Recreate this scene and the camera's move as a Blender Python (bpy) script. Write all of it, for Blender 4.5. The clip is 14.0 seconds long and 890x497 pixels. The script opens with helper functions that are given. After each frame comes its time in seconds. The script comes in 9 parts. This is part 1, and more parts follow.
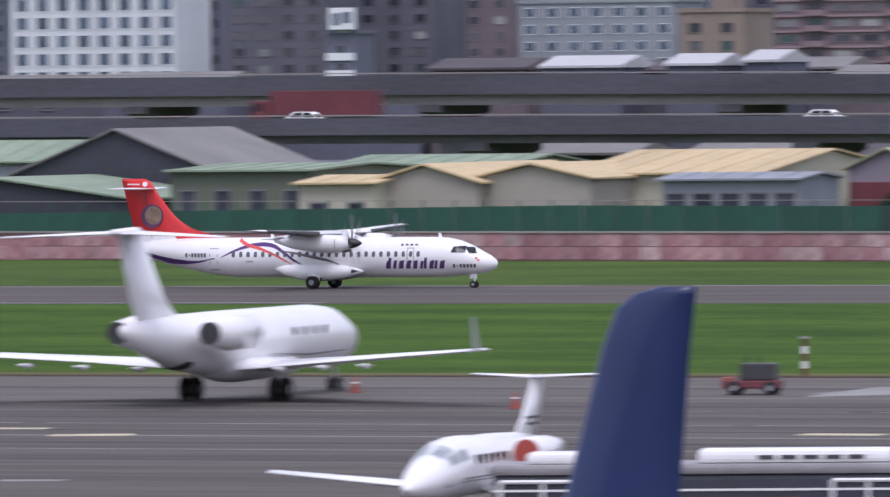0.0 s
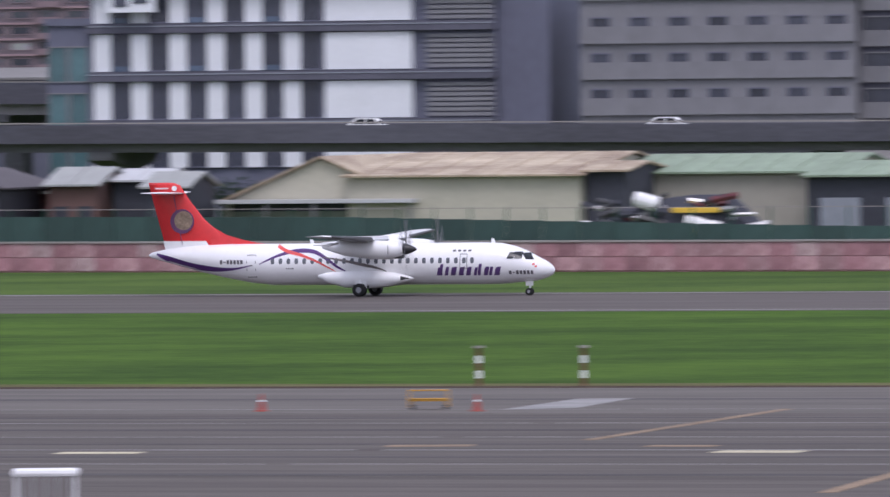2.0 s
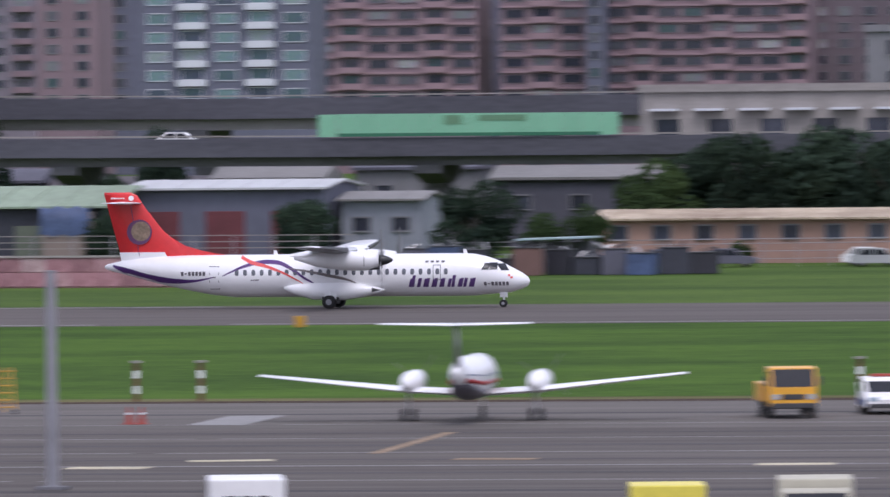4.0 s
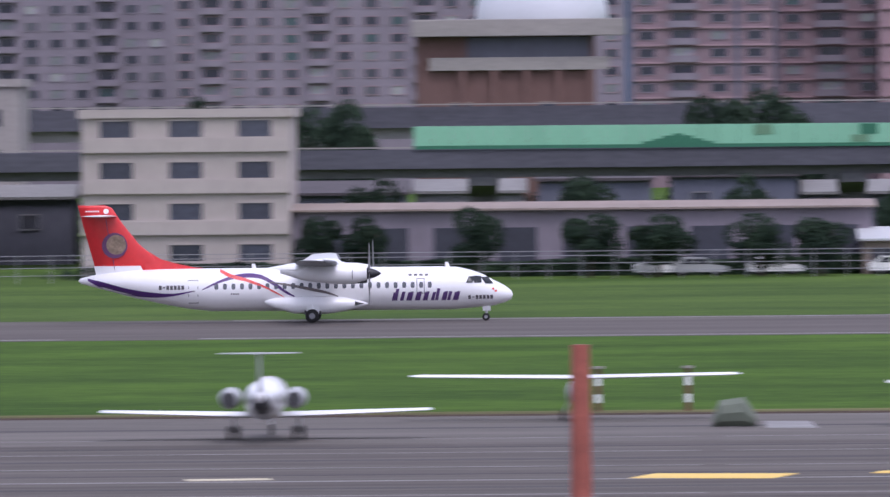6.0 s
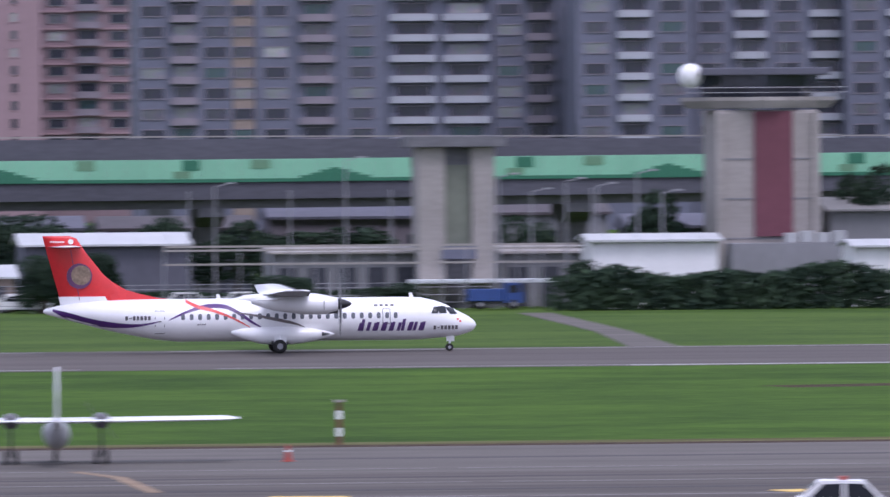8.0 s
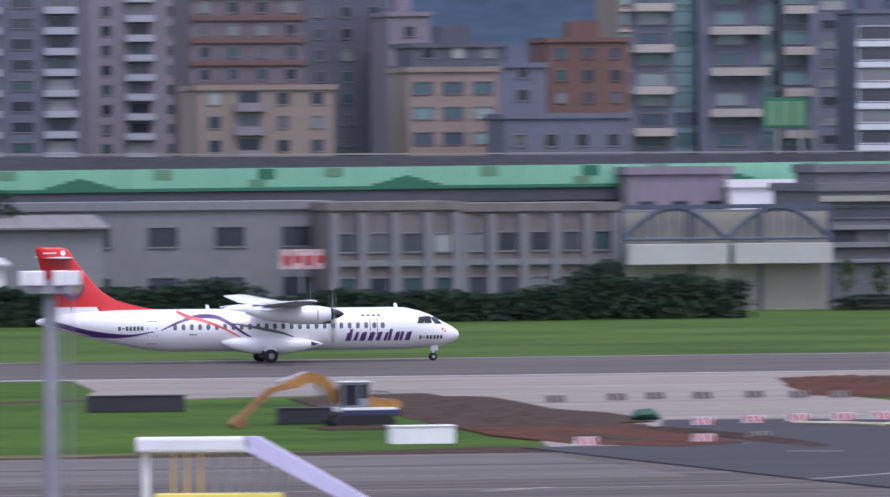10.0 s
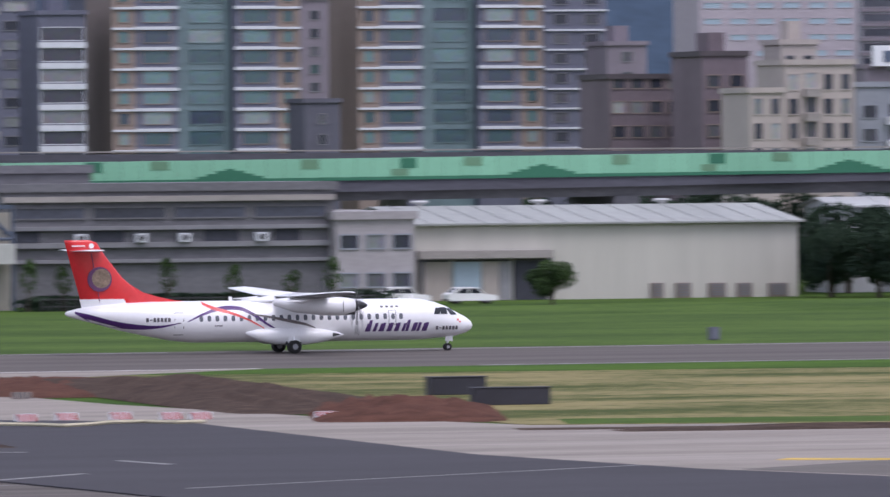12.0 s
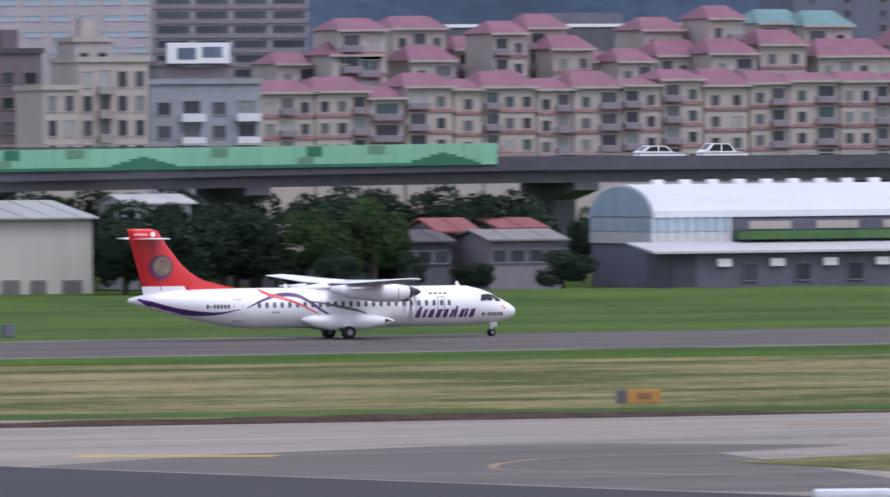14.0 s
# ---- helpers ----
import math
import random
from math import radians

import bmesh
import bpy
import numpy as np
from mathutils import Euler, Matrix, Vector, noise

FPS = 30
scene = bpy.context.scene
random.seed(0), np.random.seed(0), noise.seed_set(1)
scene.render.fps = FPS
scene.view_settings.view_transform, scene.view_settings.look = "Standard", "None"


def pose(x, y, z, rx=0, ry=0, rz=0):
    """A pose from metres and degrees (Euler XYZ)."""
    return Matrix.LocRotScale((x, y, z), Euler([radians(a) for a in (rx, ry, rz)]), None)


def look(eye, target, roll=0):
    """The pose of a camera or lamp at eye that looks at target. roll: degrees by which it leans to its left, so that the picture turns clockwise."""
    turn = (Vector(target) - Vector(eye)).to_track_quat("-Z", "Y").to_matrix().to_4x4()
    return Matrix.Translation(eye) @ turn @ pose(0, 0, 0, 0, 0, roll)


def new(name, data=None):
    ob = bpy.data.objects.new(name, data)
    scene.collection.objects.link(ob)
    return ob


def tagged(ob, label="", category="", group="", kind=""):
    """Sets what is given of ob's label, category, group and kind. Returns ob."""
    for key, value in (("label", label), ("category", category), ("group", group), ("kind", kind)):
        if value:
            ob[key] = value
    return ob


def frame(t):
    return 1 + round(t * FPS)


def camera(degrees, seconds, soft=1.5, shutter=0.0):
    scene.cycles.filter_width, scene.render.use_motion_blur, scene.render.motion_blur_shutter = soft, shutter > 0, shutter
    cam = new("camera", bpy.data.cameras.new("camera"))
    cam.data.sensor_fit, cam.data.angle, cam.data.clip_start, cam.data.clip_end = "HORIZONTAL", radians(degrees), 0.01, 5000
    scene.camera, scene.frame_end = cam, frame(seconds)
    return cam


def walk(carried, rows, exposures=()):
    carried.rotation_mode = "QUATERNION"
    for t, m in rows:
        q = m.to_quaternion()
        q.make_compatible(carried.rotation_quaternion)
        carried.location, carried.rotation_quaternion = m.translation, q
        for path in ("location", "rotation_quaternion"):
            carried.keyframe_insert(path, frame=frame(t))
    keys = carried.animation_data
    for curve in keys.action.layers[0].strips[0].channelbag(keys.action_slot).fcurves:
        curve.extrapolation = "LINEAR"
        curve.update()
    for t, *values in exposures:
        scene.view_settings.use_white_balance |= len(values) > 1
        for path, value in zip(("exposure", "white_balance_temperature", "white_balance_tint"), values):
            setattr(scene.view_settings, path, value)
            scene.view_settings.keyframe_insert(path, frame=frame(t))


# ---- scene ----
cam = camera(5.4739, 14.0, soft=1.5, shutter=0.55)
walk(cam, [
    (0.0, pose(0, 0, 13, 89.052, 0.542, 20.833)),
    (0.5, pose(0, 0, 13, 89.057, 0.562, 19.280)),
    (1.0, pose(0, 0, 13, 89.053, 0.566, 17.672)),
    (1.5, pose(0, 0, 13, 89.052, 0.576, 16.119)),
    (2.0, pose(0, 0, 13, 89.056, 0.576, 14.419)),
    (2.5, pose(0, 0, 13, 89.057, 0.564, 12.839)),
    (3.0, pose(0, 0, 13, 89.065, 0.575, 11.101)),
    (3.5, pose(0, 0, 13, 89.081, 0.574, 9.431)),
    (4.0, pose(0, 0, 13, 89.100, 0.560, 7.703)),
    (4.2, pose(0, 0, 13, 89.107, 0.537, 7.047)),
    (6.3, pose(0, 0, 13, 89.182, 0.515, 0.304)),
    (6.5, pose(0, 0, 13, 89.198, 0.475, -0.308)),
    (7.0, pose(0, 0, 13, 89.252, 0.363, -1.962)),
    (7.5, pose(0, 0, 13, 89.307, 0.432, -3.436)),
    (8.0, pose(0, 0, 13, 89.361, 0.455, -5.010)),
    (8.2, pose(0, 0, 13, 89.381, 0.456, -5.567)),
    (10.3, pose(0, 0, 13, 89.430, 0.453, -11.531)),
    (10.5, pose(0, 0, 13, 89.426, 0.451, -12.107)),
    (11.0, pose(0, 0, 13, 89.416, 0.468, -13.410)),
    (11.5, pose(0, 0, 13, 89.406, 0.477, -14.501)),
    (12.0, pose(0, 0, 13, 89.401, 0.498, -15.689)),
    (12.5, pose(0, 0, 13, 89.396, 0.495, -16.828)),
    (13.0, pose(0, 0, 13, 89.380, 0.534, -18.006)),
    (13.5, pose(0, 0, 13, 89.362, 0.510, -19.079)),
    (14.0, pose(0, 0, 13, 89.346, 0.512, -20.031)),
], [(0.0, 0.37, 6000, 21), (4.2, 0.38, 6000, 21), (6.4, 0.53, 5800, 25), (8.2, 0.53, 5700, 25), (10.3, 0.50, 5750, 22), (12.0, 0.46, 6000, 21), (14.0, 0.42, 5900, 19)])

# overcast daylight: a bright soft sky and a weak, very wide sun
world = bpy.data.worlds.new("overcast_sky")
scene.world = world
world.use_nodes = True
wn = world.node_tree
sky = wn.nodes.new("ShaderNodeTexSky")
sky.sky_type = "NISHITA"
sky.sun_disc = False
sky.sun_elevation, sky.sun_rotation = radians(58), radians(155)
sky.dust_density, sky.ozone_density = 4.0, 1.0
pale = wn.nodes.new("ShaderNodeMixRGB")
pale.inputs["Fac"].default_value = 0.65
pale.inputs["Color2"].default_value = (8.6, 8.9, 9.6, 1)
wn.links.new(sky.outputs["Color"], pale.inputs["Color1"])
wn.links.new(pale.outputs["Color"], wn.nodes["Background"].inputs["Color"])
wn.nodes["Background"].inputs["Strength"].default_value = 0.10
sun_data = bpy.data.lights.new("sun", "SUN")
sun_data.energy, sun_data.angle, sun_data.color = 1.0, radians(25), (1.0, 0.97, 0.93)
sun = new("sun", sun_data)
sun.matrix_world = look((0, 0, 300), (-60, 160, 0))


# ---- materials ----
def mat(name, col, rough=0.6, var=0.15, big=0.15, fine=3.0, metal=0.0, bump=0.0, stretch=(1, 1, 1), col2=None, vary=0.0, coat=0.0, gloss=0.5, span=(0.36, 0.64)):
    """A surface with stains at a large and grain at a small scale, in metres."""
    m = bpy.data.materials.new(name)
    m.use_nodes = True
    t = m.node_tree
    b = t.nodes["Principled BSDF"]
    b.inputs["Roughness"].default_value, b.inputs["Metallic"].default_value = rough, metal
    b.inputs["Coat Weight"].default_value = coat
    b.inputs["Specular IOR Level"].default_value = gloss
    co = t.nodes.new("ShaderNodeTexCoord")
    mp = t.nodes.new("ShaderNodeMapping")
    mp.inputs["Scale"].default_value = stretch
    t.links.new(co.outputs["Object"], mp.inputs["Vector"])
    n1, n2 = t.nodes.new("ShaderNodeTexNoise"), t.nodes.new("ShaderNodeTexNoise")
    n1.inputs["Scale"].default_value, n2.inputs["Scale"].default_value = big, fine
    n1.inputs["Detail"].default_value = n2.inputs["Detail"].default_value = 4
    for n in (n1, n2):
        t.links.new(mp.outputs["Vector"], n.inputs["Vector"])
    mix = t.nodes.new("ShaderNodeMath")
    mix.operation = "MULTIPLY_ADD"
    mix.inputs[1].default_value = 0.6
    t.links.new(n1.outputs["Fac"], mix.inputs[0])
    half = t.nodes.new("ShaderNodeMath")
    half.operation = "MULTIPLY"
    half.inputs[1].default_value = 0.4
    t.links.new(n2.outputs["Fac"], half.inputs[0])
    t.links.new(half.outputs[0], mix.inputs[2])
    ramp = t.nodes.new("ShaderNodeValToRGB")
    lo = [c * (1 - var) for c in col]
    hi = list(col2) if col2 else [min(1, c * (1 + var)) for c in col]
    ramp.color_ramp.elements[0].position, ramp.color_ramp.elements[1].position = span
    ramp.color_ramp.elements[0].color, ramp.color_ramp.elements[1].color = (*lo, 1), (*hi, 1)
    t.links.new(mix.outputs[0], ramp.inputs["Fac"])
    out = ramp.outputs["Color"]
    if vary:
        oi = t.nodes.new("ShaderNodeObjectInfo")
        hsv = t.nodes.new("ShaderNodeHueSaturation")
        mr = t.nodes.new("ShaderNodeMapRange")
        mr.inputs["To Min"].default_value, mr.inputs["To Max"].default_value = 1 - vary, 1 + vary
        t.links.new(oi.outputs["Random"], mr.inputs["Value"])
        t.links.new(mr.outputs["Result"], hsv.inputs["Value"])
        t.links.new(out, hsv.inputs["Color"])
        out = hsv.outputs["Color"]
    t.links.new(out, b.inputs["Base Color"])
    if bump:
        bp = t.nodes.new("ShaderNodeBump")
        bp.inputs["Strength"].default_value, bp.inputs["Distance"].default_value = bump, 0.05
        t.links.new(n2.outputs["Fac"], bp.inputs["Height"])
        t.links.new(bp.outputs["Normal"], b.inputs["Normal"])
    return m


M = {}


def reg(key, *a, **k):
    M[key] = mat(key, *a, **k)


reg("grass", (0.034, 0.080, 0.011), 0.9, 0.26, 0.6, 9, stretch=(0.09, 0.14, 1), col2=(0.067, 0.128, 0.016), bump=0.6, gloss=0.05)
reg("grass_far", (0.042, 0.086, 0.016), 0.9, 0.25, 0.5, 9, stretch=(0.08, 0.12, 1), col2=(0.080, 0.130, 0.026), bump=0.6, gloss=0.05)
reg("dry_grass", (0.072, 0.096, 0.026), 0.9, 0.25, 0.35, 7, span=(0.43, 0.58), stretch=(0.12, 0.28, 1), col2=(0.235, 0.200, 0.095), bump=0.6, gloss=0.05)
reg("runway_asphalt", (0.108, 0.096, 0.091), 0.85, 0.20, 0.6, 12, stretch=(0.02, 0.25, 1), bump=0.2, gloss=0.05)
reg("apron_concrete", (0.104, 0.093, 0.086), 0.8, 0.30, 0.7, 10, stretch=(0.03, 0.45, 1), bump=0.2, gloss=0.05)
reg("pale_concrete", (0.250, 0.223, 0.198), 0.8, 0.24, 0.6, 10, stretch=(0.05, 0.4, 1), bump=0.2, gloss=0.05)
reg("new_asphalt", (0.053, 0.051, 0.058), 0.75, 0.12, 0.4, 12, stretch=(0.08, 0.3, 1), bump=0.2, gloss=0.05)
reg("soil", (0.088, 0.040, 0.028), 0.95, 0.35, 0.6, 5, bump=0.8, gloss=0.05)
reg("dark_soil", (0.062, 0.043, 0.034), 0.95, 0.35, 0.8, 5, bump=0.8, gloss=0.05)
reg("white_line", (0.459, 0.451, 0.444), 0.7, 0.25, 0.3, 4, gloss=0.05)
reg("yellow_line", (0.459, 0.311, 0.074), 0.7, 0.25, 0.3, 4, gloss=0.05)
reg("worn_orange_line", (0.252, 0.185, 0.126), 0.7, 0.2, 0.3, 4, gloss=0.05)
reg("worn_white_line", (0.252, 0.248, 0.244), 0.7, 0.2, 0.3, 4, gloss=0.05)
reg("aircraft_white", (0.820, 0.820, 0.830), 0.32, 0.03, 0.4, 3, coat=0.4)
reg("ladder_yellow", (0.48, 0.25, 0.02), 0.5, 0.2, 0.8, 5)
reg("fence_dull", (0.030, 0.068, 0.058), 0.7, 0.25, 0.3, 3, vary=0.2)
reg("digger_orange", (0.40, 0.20, 0.045), 0.6, 0.3, 0.8, 5)
reg("tarp_blue", (0.06, 0.09, 0.18), 0.6, 0.3, 0.6, 4, bump=0.3)
reg("aircraft_grey", (0.36, 0.37, 0.38), 0.4, 0.08, 0.4, 3)
reg("aircraft_red", (0.640, 0.022, 0.024), 0.32, 0.08, 0.5, 3, coat=0.3)
reg("purple_paint", (0.074, 0.022, 0.148), 0.35, 0.06, 0.5, 3)
reg("red_ribbon", (0.700, 0.085, 0.075), 0.35, 0.06, 0.5, 3)
reg("grey_ribbon", (0.148, 0.126, 0.126), 0.4, 0.06, 0.5, 3)
reg("letter_purple", (0.085, 0.040, 0.150), 0.4, 0.05)
reg("letter_grey", (0.096, 0.089, 0.104), 0.4, 0.05)
reg("black_rubber", (0.013, 0.013, 0.014), 0.8, 0.2, 1, 8)
reg("propeller_black", (0.022, 0.022, 0.025), 0.4, 0.1, 1, 8)
reg("strut_metal", (0.407, 0.407, 0.414), 0.35, 0.1, 1, 8, metal=0.6)
reg("dark_metal", (0.044, 0.044, 0.048), 0.5, 0.2, 1, 8)
reg("cabin_glass", (0.020, 0.023, 0.030), 0.16, 0.1, 1, 5, gloss=0.3)
reg("badge_cream", (0.230, 0.170, 0.120), 0.4, 0.35, 3.0, 9)
reg("badge_purple", (0.118, 0.041, 0.118), 0.4, 0.1)
reg("glass_dark", (0.050, 0.055, 0.075), 0.12, 0.25, 0.5, 3, vary=0.35)
reg("glass_teal", (0.085, 0.165, 0.180), 0.12, 0.25, 0.5, 3, vary=0.3)
reg("glass_blue", (0.081, 0.111, 0.163), 0.12, 0.25, 0.5, 3, vary=0.3)
reg("white_wall", (0.600, 0.620, 0.660), 0.7, 0.10, 0.12, 2, stretch=(1, 1, 0.4))
reg("white_panel", (0.740, 0.760, 0.790), 0.55, 0.05, 0.2, 2)
reg("grey_wall", (0.200, 0.200, 0.215), 0.8, 0.14, 0.12, 2, stretch=(1, 1, 0.4), bump=0.1)
reg("dark_wall", (0.100, 0.100, 0.130), 0.8, 0.2, 0.12, 2, stretch=(1, 1, 0.4))
reg("slate_wall", (0.128, 0.134, 0.182), 0.8, 0.16, 0.12, 2, stretch=(1, 1, 0.4))
reg("brown_wall", (0.150, 0.120, 0.138), 0.8, 0.18, 0.12, 2, stretch=(1, 1, 0.4))
reg("pink_wall", (0.225, 0.160, 0.182), 0.8, 0.14, 0.12, 2, stretch=(1, 1, 0.4))
reg("rose_wall", (0.300, 0.205, 0.228), 0.8, 0.10, 0.12, 2, stretch=(1, 1, 0.4))
reg("mauve_wall", (0.215, 0.188, 0.222), 0.8, 0.14, 0.12, 2, stretch=(1, 1, 0.4))
reg("tan_wall", (0.245, 0.195, 0.170), 0.8, 0.14, 0.12, 2, stretch=(1, 1, 0.4))
reg("cream_wall", (0.400, 0.356, 0.330), 0.8, 0.10, 0.12, 2, stretch=(1, 1, 0.4))
reg("beige_wall", (0.348, 0.326, 0.281), 0.8, 0.10, 0.12, 2, stretch=(1, 1, 0.4))
# distance haze is mixed into these two wall colours
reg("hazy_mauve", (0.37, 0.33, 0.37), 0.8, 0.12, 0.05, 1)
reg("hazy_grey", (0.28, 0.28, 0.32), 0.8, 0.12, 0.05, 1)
reg("brick_wall", (0.150, 0.086, 0.076), 0.8, 0.16, 0.12, 2, stretch=(1, 1, 0.4))
reg("concrete", (0.138, 0.137, 0.150), 0.85, 0.22, 0.2, 3, stretch=(0.3, 0.3, 1.0), bump=0.2)
reg("dark_concrete", (0.078, 0.078, 0.097), 0.85, 0.25, 0.2, 3, stretch=(0.2, 0.3, 1.0), bump=0.2)
reg("light_concrete", (0.296, 0.274, 0.259), 0.85, 0.14, 0.2, 3, stretch=(0.3, 0.3, 1.0), bump=0.2)
reg("barrier_green", (0.200, 0.455, 0.300), 0.6, 0.08, 0.3, 3, vary=0.05)
reg("barrier_dark", (0.022, 0.141, 0.078), 0.6, 0.1, 0.3, 3)
reg("barrier_olive", (0.118, 0.244, 0.141), 0.6, 0.1, 0.3, 3)
reg("fence_green", (0.015, 0.078, 0.052), 0.6, 0.2, 0.2, 3, stretch=(0.3, 1, 1), vary=0.12)
reg("tile_pink", (0.375, 0.195, 0.215), 0.7, 0.25, 1.0, 3.2, vary=0.22, stretch=(2.6, 1, 1.1), col2=(0.520, 0.330, 0.340), span=(0.42, 0.62))
reg("tile_rose", (0.330, 0.155, 0.180), 0.7, 0.25, 1.0, 3.2, vary=0.22, stretch=(2.6, 1, 1.1), col2=(0.430, 0.230, 0.250), span=(0.42, 0.62))
reg("tile_pale", (0.440, 0.280, 0.290), 0.7, 0.3, 1.0, 3.2, vary=0.2, stretch=(2.6, 1, 1.1), col2=(0.560, 0.420, 0.420), span=(0.42, 0.62))
reg("metal_roof_green", (0.225, 0.290, 0.205), 0.75, 0.22, 0.12, 2, stretch=(1, 0.2, 1))
reg("metal_roof_tan", (0.540, 0.420, 0.240), 0.75, 0.16, 0.12, 2, stretch=(1, 0.2, 1))
reg("metal_roof_rust", (0.330, 0.230, 0.160), 0.75, 0.35, 0.15, 2, col2=(0.560, 0.470, 0.340))
reg("metal_roof_grey", (0.190, 0.184, 0.180), 0.8, 0.18, 0.12, 2)
reg("metal_roof_white", (0.459, 0.466, 0.474), 0.5, 0.08, 0.12, 2)
reg("shed_cream", (0.460, 0.440, 0.350), 0.7, 0.10, 0.12, 2)
reg("warehouse_wall", (0.470, 0.455, 0.410), 0.7, 0.08, 0.12, 2, stretch=(3, 3, 0.1))
reg("shed_green", (0.126, 0.148, 0.111), 0.7, 0.16, 0.12, 2)
reg("shed_dark", (0.042, 0.045, 0.060), 0.8, 0.2, 0.12, 2)
reg("roof_pink", (0.200, 0.085, 0.122), 0.7, 0.14, 0.3, 3)
reg("roof_red", (0.215, 0.060, 0.060), 0.7, 0.16, 0.3, 3)
reg("roof_dark", (0.067, 0.056, 0.063), 0.7, 0.2, 0.3, 3)
reg("roof_teal", (0.118, 0.222, 0.222), 0.7, 0.2, 0.3, 3)
reg("leaf", (0.046, 0.080, 0.036), 0.85, 0.4, 0.5, 2.5, col2=(0.075, 0.120, 0.045), vary=0.2, gloss=0.05)
reg("leaf_dark", (0.034, 0.058, 0.046), 0.85, 0.4, 0.5, 2.5, col2=(0.046, 0.072, 0.042), vary=0.2, gloss=0.05)
reg("bark", (0.067, 0.052, 0.041), 0.9, 0.3, 1, 8, bump=0.5)
reg("hill_haze_blue", (0.046, 0.068, 0.100), 0.95, 0.25, 0.01, 0.1, gloss=0.05)
reg("plain_white", (0.780, 0.780, 0.780), 0.5, 0.06, 0.5, 3)
reg("lavender_paint", (0.620, 0.580, 0.780), 0.5, 0.08, 0.5, 3)
reg("vehicle_yellow", (0.720, 0.360, 0.030), 0.4, 0.12, 0.8, 5)
reg("pale_yellow", (0.700, 0.600, 0.080), 0.45, 0.12, 0.8, 5)
reg("vehicle_blue", (0.022, 0.056, 0.207), 0.4, 0.15, 0.8, 5)
reg("fin_blue", (0.005, 0.019, 0.088), 0.35, 0.10, 0.8, 5, coat=0.3)
reg("vehicle_red", (0.370, 0.022, 0.021), 0.4, 0.15, 0.8, 5)
reg("cone_red", (0.33, 0.052, 0.035), 0.6, 0.15, 0.8, 5)
reg("pole_red", (0.296, 0.081, 0.056), 0.6, 0.2, 0.8, 5)
reg("post_red", (0.13, 0.050, 0.035), 0.6, 0.2, 0.8, 5)
reg("pole_grey", (0.252, 0.252, 0.274), 0.5, 0.15, 0.8, 5)
reg("container_navy", (0.022, 0.022, 0.031), 0.6, 0.2, 0.8, 5)
reg("truck_maroon", (0.133, 0.033, 0.041), 0.6, 0.2, 0.4, 5)
reg("truss_blue", (0.063, 0.081, 0.118), 0.6, 0.15, 0.4, 5)
reg("sign_yellow", (0.720, 0.470, 0.050), 0.5, 0.1, 0.8, 5)
reg("boom_paint", (0.34, 0.165, 0.035), 0.6, 0.35, 1.0, 5)
reg("skirt_navy", (0.028, 0.034, 0.085), 0.4, 0.15, 0.5, 4)
reg("barrier_red", (0.30, 0.035, 0.03), 0.5, 0.1, 0.3, 3)
reg("tower_red", (0.135, 0.044, 0.062), 0.8, 0.12, 0.12, 2)
reg("strip_green", (0.150, 0.165, 0.130), 0.5, 0.15, 0.4, 2)
reg("dome_white", (0.560, 0.580, 0.610), 0.4, 0.05, 0.2, 2)
reg("pale_glazing", (0.33, 0.42, 0.50), 0.25, 0.1, 0.3, 2)
reg("screen_green", (0.055, 0.130, 0.040), 0.8, 0.2, 0.3, 2)
reg("pale_grey_wall", (0.26, 0.28, 0.32), 0.8, 0.12, 0.2, 2)
reg("pale_panel", (0.42, 0.43, 0.40), 0.7, 0.1, 0.2, 2)
reg("porthole", (0.130, 0.138, 0.160), 0.15, 0.15, 1, 5)
reg("blade_grey", (0.16, 0.16, 0.17), 0.5, 0.1, 1, 8)
reg("canopy_blue", (0.30, 0.40, 0.42), 0.6, 0.2, 0.5, 3)
reg("wall_render", (0.34, 0.32, 0.33), 0.85, 0.14, 0.2, 3, stretch=(0.3, 0.3, 1.0), bump=0.2)
reg("wing_shade_grey", (0.240, 0.245, 0.255), 0.45, 0.12, 0.6, 3)
reg("metal_roof_straw", (0.330, 0.340, 0.215), 0.75, 0.2, 0.15, 2)
reg("metal_roof_pale", (0.300, 0.310, 0.300), 0.75, 0.14, 0.12, 2, stretch=(1, 0.2, 1))
reg("orange_render", (0.330, 0.205, 0.165), 0.8, 0.16, 0.2, 2, stretch=(1, 1, 0.4))
reg("teal_panel", (0.150, 0.215, 0.235), 0.4, 0.18, 0.3, 2, stretch=(1, 1, 0.3))
reg("shoulder_concrete", (0.128, 0.117, 0.108), 0.8, 0.22, 0.6, 10, stretch=(0.04, 0.4, 1), bump=0.2, gloss=0.05)
reg("industrial_wall", (0.170, 0.150, 0.145), 0.85, 0.25, 0.3, 3, stretch=(1, 1, 0.3))
reg("screen_grey", (0.30, 0.33, 0.35), 0.3, 0.25, 0.8, 4)
reg("pale_balcony", (0.36, 0.37, 0.42), 0.8, 0.12, 0.2, 2)
reg("mural_blue", (0.300, 0.350, 0.390), 0.6, 0.4, 0.5, 2)
reg("grass_edge", (0.115, 0.110, 0.050), 0.95, 0.4, 0.6, 6, stretch=(0.06, 0.6, 1), gloss=0.05)
reg("bus_grey", (0.26, 0.25, 0.26), 0.5, 0.12, 0.5, 3)
reg("excavator_rust", (0.26, 0.12, 0.045), 0.7, 0.3, 1.2, 5)
reg("dark_joint", (0.075, 0.072, 0.072), 0.8, 0.25, 0.3, 4, stretch=(0.05, 1, 1), gloss=0.05)
reg("pale_mark", (0.500, 0.455, 0.330), 0.7, 0.2, 0.3, 4, gloss=0.05)


